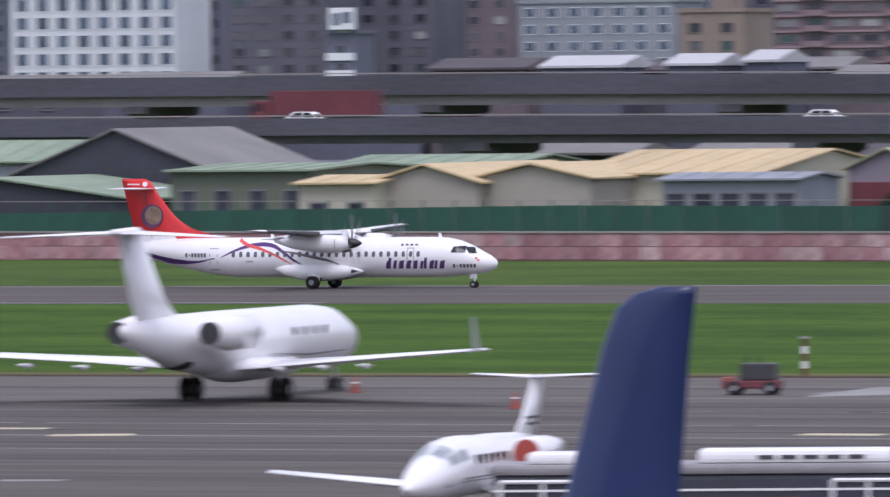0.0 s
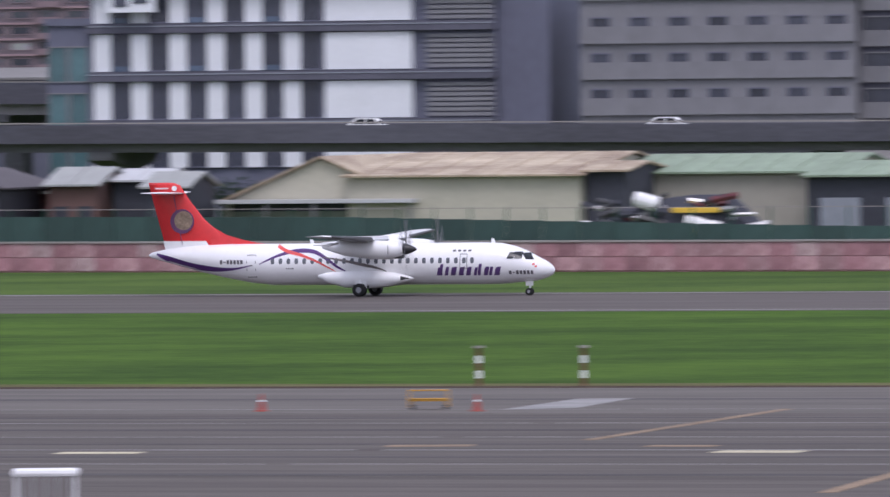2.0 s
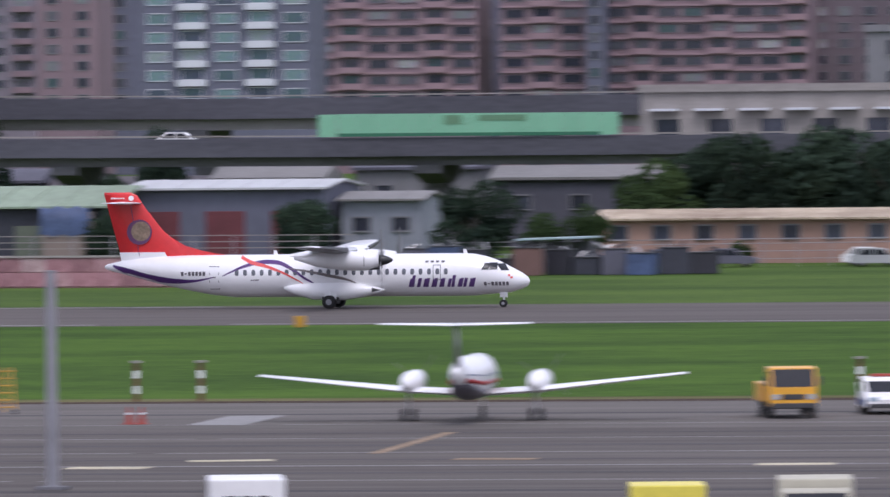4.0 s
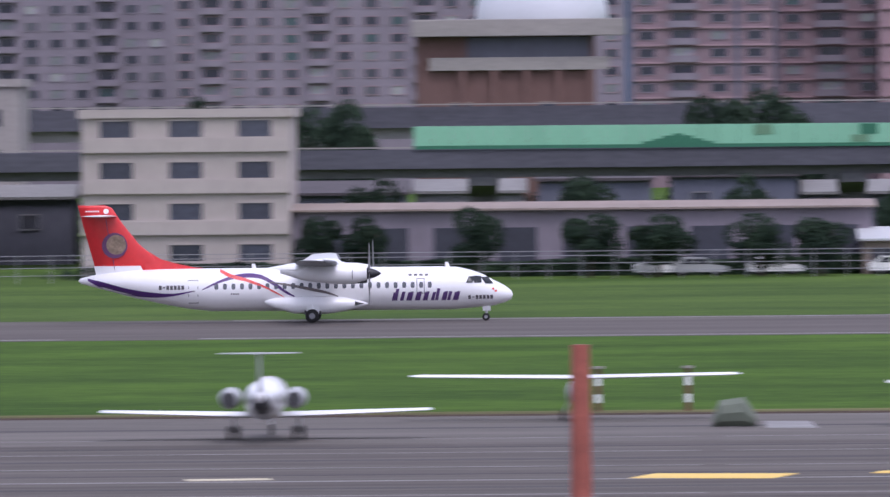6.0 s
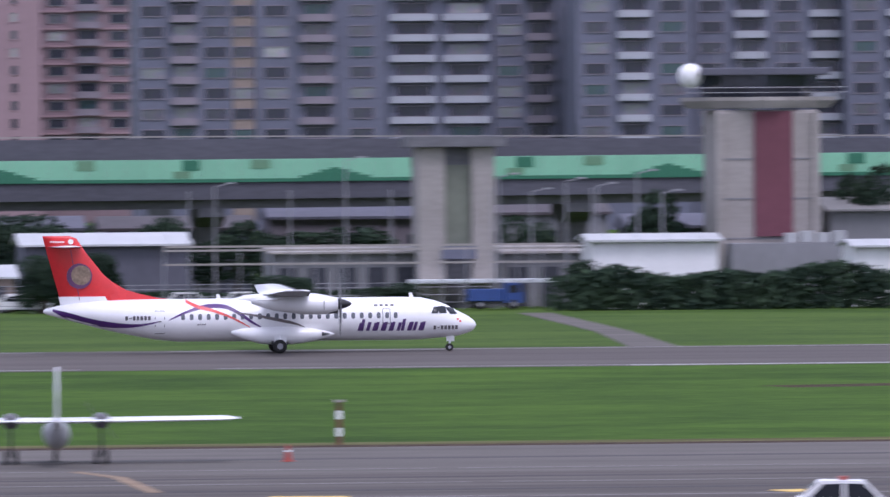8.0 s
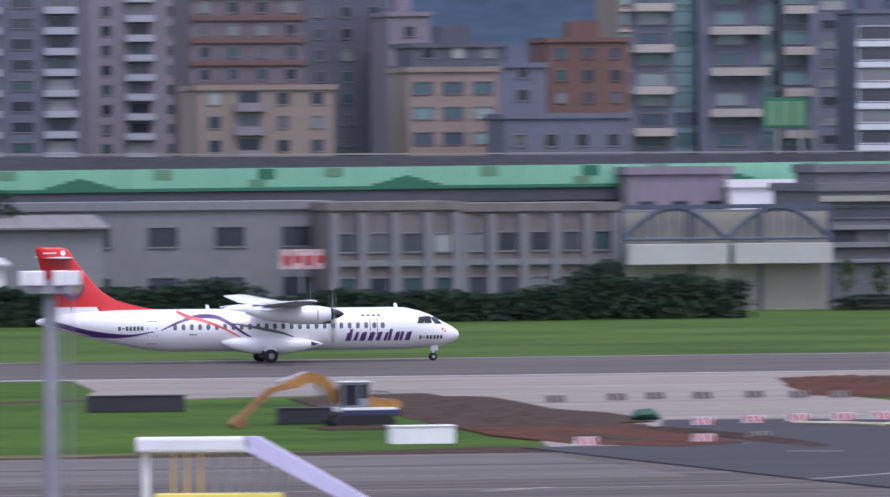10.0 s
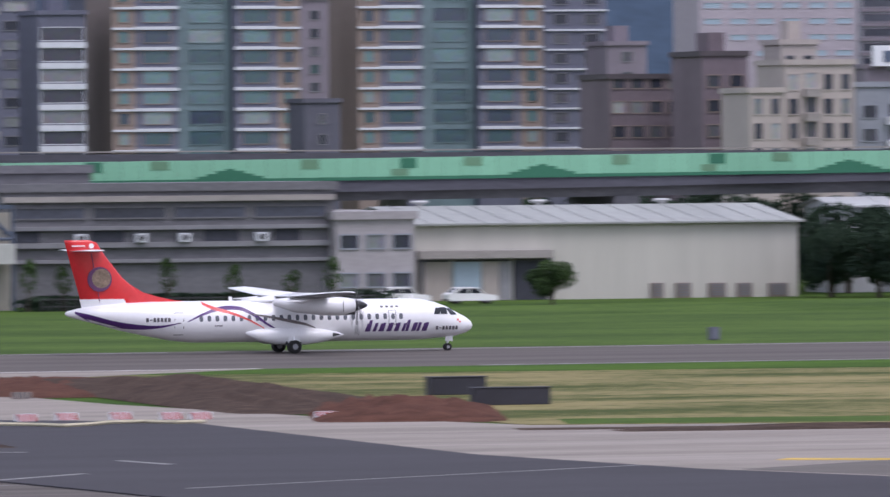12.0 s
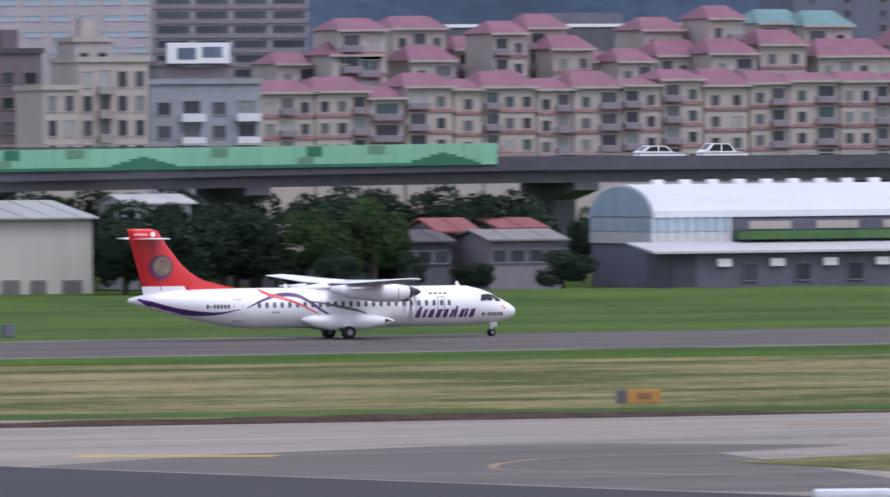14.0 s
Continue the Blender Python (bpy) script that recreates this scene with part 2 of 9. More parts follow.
def glazing(key, stops, rough=0.14):
    """Window glass: each pane takes one of several tones, for blinds, curtains and dark rooms behind it."""
    m = bpy.data.materials.new(key)
    m.use_nodes = True
    t = m.node_tree
    b = t.nodes["Principled BSDF"]
    b.inputs["Roughness"].default_value = rough
    oi, ramp = t.nodes.new("ShaderNodeObjectInfo"), t.nodes.new("ShaderNodeValToRGB")
    ramp.color_ramp.interpolation = "CONSTANT"
    while len(ramp.color_ramp.elements) < len(stops):
        ramp.color_ramp.elements.new(0.5)
    for e, (at, col) in zip(ramp.color_ramp.elements, stops):
        e.position, e.color = at, (*col, 1)
    co, ns, mix = t.nodes.new("ShaderNodeTexCoord"), t.nodes.new("ShaderNodeTexNoise"), t.nodes.new("ShaderNodeMixRGB")
    ns.inputs["Scale"].default_value = 0.9
    mix.blend_type, mix.inputs["Fac"].default_value = "MULTIPLY", 0.55
    t.links.new(co.outputs["Object"], ns.inputs["Vector"])
    t.links.new(oi.outputs["Random"], ramp.inputs["Fac"])
    t.links.new(ramp.outputs["Color"], mix.inputs["Color1"])
    t.links.new(ns.outputs["Color"], mix.inputs["Color2"])
    t.links.new(mix.outputs["Color"], b.inputs["Base Color"])
    M[key] = m


glazing("glass_home", [(0.0, (0.045, 0.050, 0.072)), (0.34, (0.085, 0.090, 0.115)), (0.58, (0.150, 0.150, 0.175)), (0.74, (0.260, 0.270, 0.290)), (0.87, (0.070, 0.120, 0.130)), (0.95, (0.440, 0.440, 0.450))])
glazing("glass_bay", [(0.0, (0.100, 0.165, 0.190)), (0.3, (0.160, 0.260, 0.280)), (0.5, (0.090, 0.120, 0.165)), (0.68, (0.210, 0.330, 0.350)), (0.88, (0.330, 0.400, 0.410))])


# ---- mesh helpers ----
def link_mesh(name, bm, material, parent=None, label="", smooth=False):
    me = bpy.data.meshes.new(name)
    bm.normal_update()
    bm.to_mesh(me)
    bm.free()
    for m in material if isinstance(material, (list, tuple)) else [material]:
        me.materials.append(m)
    if smooth:
        for p in me.polygons:
            p.use_smooth = True
    ob = new(name, me)
    ob.parent = parent
    if label:
        ob["label"] = label
    return ob


def part(name, bm, material, parent, label="", smooth=False):
    return link_mesh(name, bm, M[material] if isinstance(material, str) else [M[k] for k in material], parent, label, smooth)


def share(ob, name, parent, x, y, z, rz=0):
    """Another object on the same mesh."""
    o = new(name, ob.data)
    o.parent = parent
    o.location, o.rotation_euler = (x, y, z), (0, 0, radians(rz))
    return o


def thing(name, label, category, x=0, y=0, z=0, rz=0, group="", kind=""):
    ob = new(name)
    ob.location, ob.rotation_euler = (x, y, z), (0, 0, radians(rz))
    ob.empty_display_size = 0.3
    return tagged(ob, label, category, group, kind)


def box(bm, x0, x1, y0, y1, z0, z1, mi=0):
    v = [bm.verts.new(p) for p in ((x0, y0, z0), (x1, y0, z0), (x1, y1, z0), (x0, y1, z0), (x0, y0, z1), (x1, y0, z1), (x1, y1, z1), (x0, y1, z1))]
    for q in ((0, 3, 2, 1), (4, 5, 6, 7), (0, 1, 5, 4), (1, 2, 6, 5), (2, 3, 7, 6), (3, 0, 4, 7)):
        bm.faces.new([v[i] for i in q]).material_index = mi


def bbox(x0, x1, y0, y1, z0, z1, bevel=0.0):
    bm = bmesh.new()
    box(bm, x0, x1, y0, y1, z0, z1)
    if bevel:
        bmesh.ops.bevel(bm, geom=bm.edges[:], offset=bevel, segments=2, affect="EDGES", profile=0.6)
    return bm


def prism(pts, z0, z1, axis="z"):
    """A polygon drawn out along an axis; points are the other two coordinates."""
    bm = bmesh.new()
    put = {"z": lambda a, b, c: (a, b, c), "x": lambda a, b, c: (c, a, b), "y": lambda a, b, c: (a, c, b)}[axis]
    lo = [bm.verts.new(put(a, b, z0)) for a, b in pts]
    hi = [bm.verts.new(put(a, b, z1)) for a, b in pts]
    n = len(pts)
    bm.faces.new(lo[::-1])
    bm.faces.new(hi)
    for i in range(n):
        bm.faces.new((lo[i], lo[(i + 1) % n], hi[(i + 1) % n], hi[i]))
    bmesh.ops.recalc_face_normals(bm, faces=bm.faces)
    return bm


def tube(bm, a, b, r, n=8, r2=None, mi=0):
    a, b = Vector(a), Vector(b)
    q = (b - a).to_track_quat("Z", "Y")
    ra = [bm.verts.new(a + q @ Vector((r * math.cos(k * math.tau / n), r * math.sin(k * math.tau / n), 0))) for k in range(n)]
    r2 = r if r2 is None else r2
    rb = [bm.verts.new(b + q @ Vector((r2 * math.cos(k * math.tau / n), r2 * math.sin(k * math.tau / n), 0))) for k in range(n)]
    bm.faces.new(ra[::-1]).material_index = mi
    bm.faces.new(rb).material_index = mi
    for k in range(n):
        bm.faces.new((ra[k], ra[(k + 1) % n], rb[(k + 1) % n], rb[k])).material_index = mi


def tubes(*segs):
    bm = bmesh.new()
    for s in segs:
        tube(bm, *s)
    return bm


def loft(stations, n=20):
    """A round body along x: stations of (x, centre height, half width, half height[, centre y])."""
    bm = bmesh.new()
    rings = []
    for s in stations:
        x, zc, ry, rz = s[:4]
        yc = s[4] if len(s) > 4 else 0
        rings.append([bm.verts.new((x, yc + ry * math.cos(k * math.tau / n), zc + rz * math.sin(k * math.tau / n))) for k in range(n)])
    for a, b in zip(rings, rings[1:]):
        for k in range(n):
            bm.faces.new((a[k], a[(k + 1) % n], b[(k + 1) % n], b[k]))
    bm.faces.new(rings[0][::-1])
    bm.faces.new(rings[-1])
    bmesh.ops.recalc_face_normals(bm, faces=bm.faces)
    return bm


def foil(sections, vertical=False):
    """A wing or fin through sections of (span, leading x, trailing x, height, thickness)."""
    bm = bmesh.new()
    prof = [(0.0, 0.0), (0.04, 0.42), (0.15, 0.8), (0.35, 1.0), (0.65, 0.7), (1.0, 0.06), (1.0, -0.06), (0.65, -0.5), (0.35, -0.7), (0.15, -0.6), (0.04, -0.35)]
    rings = []
    for s, xl, xt, h, th in sections:
        ring = []
        for u, v in prof:
            x = xl + (xt - xl) * u
            ring.append(bm.verts.new((x, v * th / 2, s) if vertical else (x, s, h + v * th / 2)))
        rings.append(ring)
    n = len(prof)
    for a, b in zip(rings, rings[1:]):
        for k in range(n):
            bm.faces.new((a[k], a[(k + 1) % n], b[(k + 1) % n], b[k]))
    bm.faces.new(rings[0][::-1])
    bm.faces.new(rings[-1])
    bmesh.ops.recalc_face_normals(bm, faces=bm.faces)
    return bm


def wheel(parent, x, y, z, r, w, name="wheel"):
    """A wheel: a tyre with a rim on it."""
    bm = bmesh.new()
    rings = []
    for yy, rr in ((-w * 0.44, r * 0.44), (-w / 2, r * 0.86), (-w * 0.3, r), (w * 0.3, r), (w / 2, r * 0.86), (w * 0.44, r * 0.44)):
        rings.append([bm.verts.new((rr * math.cos(k * math.tau / 16), yy, rr * math.sin(k * math.tau / 16))) for k in range(16)])
    for a, b in zip(rings, rings[1:]):
        for k in range(16):
            bm.faces.new((a[k], a[(k + 1) % 16], b[(k + 1) % 16], b[k]))
    bmesh.ops.recalc_face_normals(bm, faces=bm.faces)
    o = part(name, bm, "black_rubber", parent, smooth=True)
    o.location = (x, y, z)
    part("rim", tubes(((0, -w * 0.42, 0), (0, w * 0.42, 0), r * 0.45, 12)), "pole_grey", o)
    return o


# ---- ground ----
def sheet(name, pts, z, material, label, category, kind="structure", thick=0.3):
    ob = link_mesh(name, prism(pts, z - thick, z), M[material])
    return tagged(ob, label, category, "", kind)


def rect(x0, x1, y0, y1):
    return [(x0, y0), (x1, y0), (x1, y1), (x0, y1)]


sheet("ground", rect(-4500, 4500, -600, 4600), 0.0, "grass_far", "short green airfield grass stretching into the distance", "grass", thick=1)
sheet("grass_strip", rect(-900, 900, 400.2, 538.3), 0.05, "grass", "mown green grass strip between apron and runway", "grass", thick=0.2)
sheet("runway", rect(-1500, 1500, 538.4, 589.8), 0.06, "runway_asphalt", "long grey asphalt runway with faded white edge lines", "runway")
sheet("apron_shoulder", rect(-900, 79, 366, 398.0), 0.063, "shoulder_concrete", "paler concrete shoulder along the grass", "apron", thick=0.02)
sheet("apron", rect(-900, 97, -300, 400), 0.06, "apron_concrete", "stained grey concrete aircraft apron with faint joints", "apron")
# the stub taxiway and the works on it
sheet("taxiway", [(97, 300), (320, 300), (320, 398), (165, 406), (122, 419.5), (116.5, 440), (113, 466), (112, 490), (114.5, 507), (120, 518), (127, 526), (140, 538), (79, 538), (76.5, 512), (74, 500), (75.5, 492), (81, 495.5), (92.5, 500), (92, 470), (93.4, 461), (94.3, 454), (93.2, 440), (90, 436), (84, 425), (80.5, 403), (97, 400)],
      0.11, "pale_concrete", "pale concrete taxiway branching off towards the runway", "taxiway")
sheet("new_taxiway", [(79.5, 404), (82.3, 360), (84, 341), (92, 290), (135, 290), (124.4, 319), (118, 338), (111.3, 358), (108, 380), (108.6, 433), (101, 442), (94.1, 443), (90, 425), (90.2, 405.2)],
      0.122, "new_asphalt", "fresh dark asphalt taxiway surface with thin white lines", "taxiway")
sheet("dry_field", [(122, 421), (165, 405.5), (420, 395), (700, 390), (700, 538.1), (127, 538.1), (122, 500)], 0.10, "dry_grass", "patchy yellowed dry grass beside the taxiway", "grass", "structure")


def strip(name, x0, y0, x1, y1, w, material, label, z=0.068, kind="structure"):
    a, b = Vector((x0, y0)), Vector((x1, y1))
    n = Vector((-(b - a).y, (b - a).x)).normalized() * w / 2
    return sheet(name, [tuple(a - n), tuple(b - n), tuple(b + n), tuple(a + n)], z, material, label, "line", kind, 0.02)


for yy in (541.0, 587.4):
    for k in range(-8, 9):
        if (k * 7 + int(yy)) % 5:
            strip("runway_edge_line", k * 60 - 26, yy, k * 60 + 26, yy, 0.9, "worn_white_line", "faded white runway edge line")
strip("runway_edge_line", 58, 540.0, 140, 540.0, 0.8, "white_line", "solid white runway edge line", 0.072)
strip("bare_patch", 60.5, 489.5, 76, 495, 4.5, "dark_soil", "bare brown track in the grass", 0.056)
strip("grass_edge", -900, 402.6, 78, 402.6, 3.6, "grass_edge", "worn brownish grass along the apron edge", 0.056)
strip("grass_kerb", -900, 399.3, 97, 399.3, 2.4, "dark_soil", "dark dirty edge between apron and grass", 0.07)


# ---- the airliner on the runway ----
# lengths are counted from the main wheels, forward along x; the nose is 12.5 m ahead
NOSE = 12.5
FUS = [(0.0, 1.62, 0.03, 0.03), (0.12, 1.62, 0.30, 0.27), (0.5, 1.66, 0.62, 0.52), (1.2, 1.74, 0.92, 0.80), (1.9, 1.90, 1.10, 1.02), (2.6, 2.00, 1.24, 1.18),
       (3.5, 2.06, 1.34, 1.32), (4.6, 2.07, 1.38, 1.35), (9.0, 2.07, 1.38, 1.35), (14.0, 2.07, 1.38, 1.35), (18.8, 2.08, 1.38, 1.34), (20.3, 2.16, 1.34, 1.26),
       (22.0, 2.32, 1.16, 1.09), (23.6, 2.47, 0.92, 0.88), (25.0, 2.60, 0.66, 0.62), (26.2, 2.68, 0.42, 0.38), (27.0, 2.70, 0.20, 0.18), (27.17, 2.70, 0.08, 0.07)]


def fus_at(d):
    for a, b in zip(FUS, FUS[1:]):
        if a[0] <= d <= b[0]:
            k = (d - a[0]) / (b[0] - a[0])
            return [a[i] + (b[i] - a[i]) * k for i in (1, 2, 3)]
    return list(FUS[-1][1:])


def skin(d, z, side=-1, out=0.015):
    """The point of the hull's side, d behind the nose, at height z."""
    zc, ry, rz = fus_at(d)
    s = max(-0.97, min(0.97, (z - zc) / rz))
    return (NOSE - d, side * (ry * math.sqrt(1 - s * s) + out), z)


def curve_pts(ctrl, n=8):
    out = []
    c = [ctrl[0]] + list(ctrl) + [ctrl[-1]]
    for i in range(1, len(c) - 2):
        p0, p1, p2, p3 = (np.array(c[j], float) for j in (i - 1, i, i + 1, i + 2))
        for k in range(n):
            t = k / n
            out.append(0.5 * (2 * p1 + (p2 - p0) * t + (2 * p0 - 5 * p1 + 4 * p2 - p3) * t * t + (3 * p1 - p0 - 3 * p2 + p3) * t ** 3))
    out.append(np.array(ctrl[-1], float))
    return out


def ribbon(name, ctrl, material, parent, label):
    """A painted band on the hull: control points of (distance behind the nose, height, width)."""
    for side in (-1, 1):
        bm = bmesh.new()
        prev = None
        for d, z, wd in curve_pts(ctrl):
            row = [bm.verts.new(skin(d, z + wd * (k / 3 - 0.5), side, 0.012)) for k in range(4)]
            if prev:
                for k in range(3):
                    bm.faces.new((prev[k], row[k], row[k + 1], prev[k + 1]))
            prev = row
        bmesh.ops.recalc_face_normals(bm, faces=bm.faces)
        part(name, bm, material, parent, label, True)


def patch(bm, d0, d1, z0, z1, out=0.014, slant=0.0, side=-1, nz=3, nd=1):
    rows = []
    for k in range(nz + 1):
        z = z0 + (z1 - z0) * k / nz
        sh = slant * k / nz
        rows.append([bm.verts.new(skin(d - sh, z, side, out)) for d in (d1 + (d0 - d1) * j / nd for j in range(nd + 1))])
    for a, b in zip(rows, rows[1:]):
        for j in range(nd):
            bm.faces.new((a[j], a[j + 1], b[j + 1], b[j]))


def oval(bm, d, z, a, b, side, out=0.013):
    """A rounded pane that hugs the hull."""
    mid = bm.verts.new(skin(d, z, side, out))
    ring = []
    for k in range(12):
        c, s = math.cos(k * math.tau / 12), math.sin(k * math.tau / 12)
        ring.append(bm.verts.new(skin(d + a * math.copysign(abs(c) ** 0.6, c), z + b * math.copysign(abs(s) ** 0.6, s), side, out)))
    for k in range(12):
        bm.faces.new((mid, ring[k], ring[(k + 1) % 12]))


atr = thing("turboprop_airliner", "white twin-turboprop airliner with red tail fin rolling on the runway", "airplane")
part("fuselage", loft([(NOSE - s[0], *s[1:]) for s in FUS], 32), "aircraft_white", atr, "glossy white fuselage", True)
fin = part("tail_fin", foil([(3.0, NOSE - 22.6, NOSE - 26.0, 0, 0.34), (3.55, NOSE - 21.9, NOSE - 26.15, 0, 0.34), (4.1, NOSE - 22.35, NOSE - 26.3, 0, 0.33), (5.0, NOSE - 23.4, NOSE - 26.55, 0, 0.30),
                             (6.4, NOSE - 24.5, NOSE - 26.93, 0, 0.24), (7.25, NOSE - 25.05, NOSE - 27.15, 0, 0.2), (7.42, NOSE - 25.5, NOSE - 27.18, 0, 0.14)], True), "aircraft_red", atr, "bright red tail fin", True)
bm = bmesh.new()
ridge = [(19.0, 3.38, 0.05), (20.0, 3.50, 0.1), (21.0, 3.72, 0.14), (22.0, 4.02, 0.18), (23.0, 4.62, 0.2)]
for (d0, z0, t0), (d1, z1, t1) in zip(ridge, ridge[1:]):
    a = [bm.verts.new(p) for p in ((NOSE - d0, -t0, 3.0), (NOSE - d0, 0, z0), (NOSE - d0, t0, 3.0), (NOSE - d1, t1, 3.0), (NOSE - d1, 0, z1), (NOSE - d1, -t1, 3.0))]
    bm.faces.new((a[0], a[5], a[4], a[1])), bm.faces.new((a[1], a[4], a[3], a[2]))
part("dorsal_fin", bm, "aircraft_red", fin)
part("fin_root", foil([(2.9, NOSE - 22.6, NOSE - 26.05, 0, 0.46), (3.62, NOSE - 22.9, NOSE - 26.22, 0, 0.44)], True), "aircraft_white", fin, "white fin root")
bm = bmesh.new()
tube(bm, (NOSE - 24.9, -0.19, 4.9), (NOSE - 24.9, 0.19, 4.9), 0.80, 24)
part("badge_ring", bm, "badge_purple", fin, "purple rimmed round badge")
bm = bmesh.new()
tube(bm, (NOSE - 24.8, -0.20, 4.95), (NOSE - 24.8, 0.20, 4.95), 0.62, 24)
part("badge", bm, "badge_cream", fin, "plain cream round badge")
bm = bmesh.new()
tube(bm, (NOSE - 25.42, -0.14, 7.05), (NOSE - 25.42, 0.14, 7.05), 0.17, 14)
part("badge_dot", bm, "aircraft_white", fin, "small white dot")
bm = bmesh.new()
for k in range(6):
    box(bm, NOSE - 26.7 + k * 0.15, NOSE - 26.6 + k * 0.15, -0.13, 0.13, 7.0, 7.09)
part("small_marking", bm, "aircraft_white", fin, "small white marking")
part("rudder_line", tubes(((NOSE - 25.45, -0.15, 6.6), (NOSE - 24.9, -0.175, 3.4), 0.022, 6)), "badge_purple", fin)
for s in (-1, 1):
    part("tailplane", foil([(0, NOSE - 24.75, NOSE - 26.85, 6.72, 0.2), (s * 3.65, NOSE - 25.35, NOSE - 26.75, 6.78, 0.12)]), "aircraft_white", atr, "white tailplane", True)
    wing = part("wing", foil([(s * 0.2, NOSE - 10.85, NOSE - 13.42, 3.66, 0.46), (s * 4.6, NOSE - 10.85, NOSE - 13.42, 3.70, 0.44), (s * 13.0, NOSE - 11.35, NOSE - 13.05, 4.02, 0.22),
                              (s * 13.5, NOSE - 11.75, NOSE - 12.95, 4.05, 0.1)]), "aircraft_grey" if s < 0 else "aircraft_white", atr, "straight high wing with its underside shade painted grey", True)
    # upward faces stay white; the underside's shade is painted on as grey
    wing.data.materials[0] = M["wing_shade_grey"]
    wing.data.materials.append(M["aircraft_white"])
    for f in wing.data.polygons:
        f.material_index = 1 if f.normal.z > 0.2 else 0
    for k in range(2):
        part("flap_fairing", loft([(NOSE - 12.6, 3.50 + 0.02 * k, 0.04, 0.04, s * (2.2 + 4.6 * k)), (NOSE - 13.2, 3.42, 0.09, 0.11, s * (2.2 + 4.6 * k)), (NOSE - 14.3, 3.42, 0.03, 0.03, s * (2.2 + 4.6 * k))], 8), "aircraft_white", wing)
    part("deicing_boot", foil([(s * 4.8, NOSE - 10.838, NOSE - 11.1, 3.705, 0.36), (s * 12.9, NOSE - 11.335, NOSE - 11.52, 4.015, 0.19)]), "dark_metal", wing, "black wing leading edge")
    nac = part("engine_nacelle", loft([(NOSE - 8.95, 3.08, 0.30, 0.30, s * 4.05), (NOSE - 9.1, 3.05, 0.46, 0.46, s * 4.05), (NOSE - 9.8, 3.02, 0.56, 0.60, s * 4.05), (NOSE - 11.2, 3.06, 0.58, 0.62, s * 4.05),
                                       (NOSE - 13.0, 3.18, 0.48, 0.50, s * 4.05), (NOSE - 14.4, 3.34, 0.18, 0.2, s * 4.05)], 18), "aircraft_white", atr, "white engine nacelle", True)
    part("air_intake", loft([(NOSE - 8.98, 2.62, 0.16, 0.1, s * 4.05), (NOSE - 9.0, 2.62, 0.24, 0.14, s * 4.05), (NOSE - 9.6, 2.60, 0.24, 0.14, s * 4.05)], 12), "dark_metal", nac)
    part("exhaust", tubes(((NOSE - 10.9, s * 4.05 + s * -0.55, 3.2), (NOSE - 11.5, s * 4.05 + s * -0.66, 3.22), 0.13, 10)), "dark_metal", nac)
    part("nacelle_seam", tubes(((NOSE - 9.9, s * 4.05 - 0.585, 2.7), (NOSE - 9.9, s * 4.05 - 0.585, 3.35), 0.02, 6)), "letter_grey", nac)
props = []
for s in (-1, 1):
    bm = bmesh.new()
    ring = loft([(0.72, 0, 0.02, 0.02), (0.62, 0, 0.12, 0.12), (0.36, 0, 0.25, 0.25), (0.05, 0, 0.34, 0.34), (-0.16, 0, 0.36, 0.36)], 16)
    pr = part("propeller", ring, "propeller_black", atr, "black six-blade propeller", True)
    pr.location = (NOSE - 8.86, s * 4.05, 3.08)
    for k in range(6):
        bm = foil([(0.2, 0.10, -0.06, 0, 0.08), (0.9, 0.14, -0.12, 0, 0.05), (1.7, 0.10, -0.14, 0, 0.035), (1.96, 0.04, -0.1, 0, 0.02)], True)
        bmesh.ops.rotate(bm, verts=bm.verts, cent=(0, 0, 0), matrix=Matrix.Rotation(radians(76), 3, "Z"))
        bmesh.ops.rotate(bm, verts=bm.verts, cent=(0, 0, 0), matrix=Matrix.Rotation(k * math.tau / 6, 3, "X"))
        part("blade", bm, "blade_grey", pr)
    props.append(pr)
part("wing_centre_fairing", loft([(NOSE - 9.6, 3.30, 0.2, 0.06), (NOSE - 10.6, 3.42, 0.9, 0.34), (NOSE - 12.2, 3.46, 1.0, 0.42), (NOSE - 14.0, 3.38, 0.8, 0.28), (NOSE - 15.6, 3.32, 0.2, 0.06)], 16), "aircraft_white", atr, "", True)
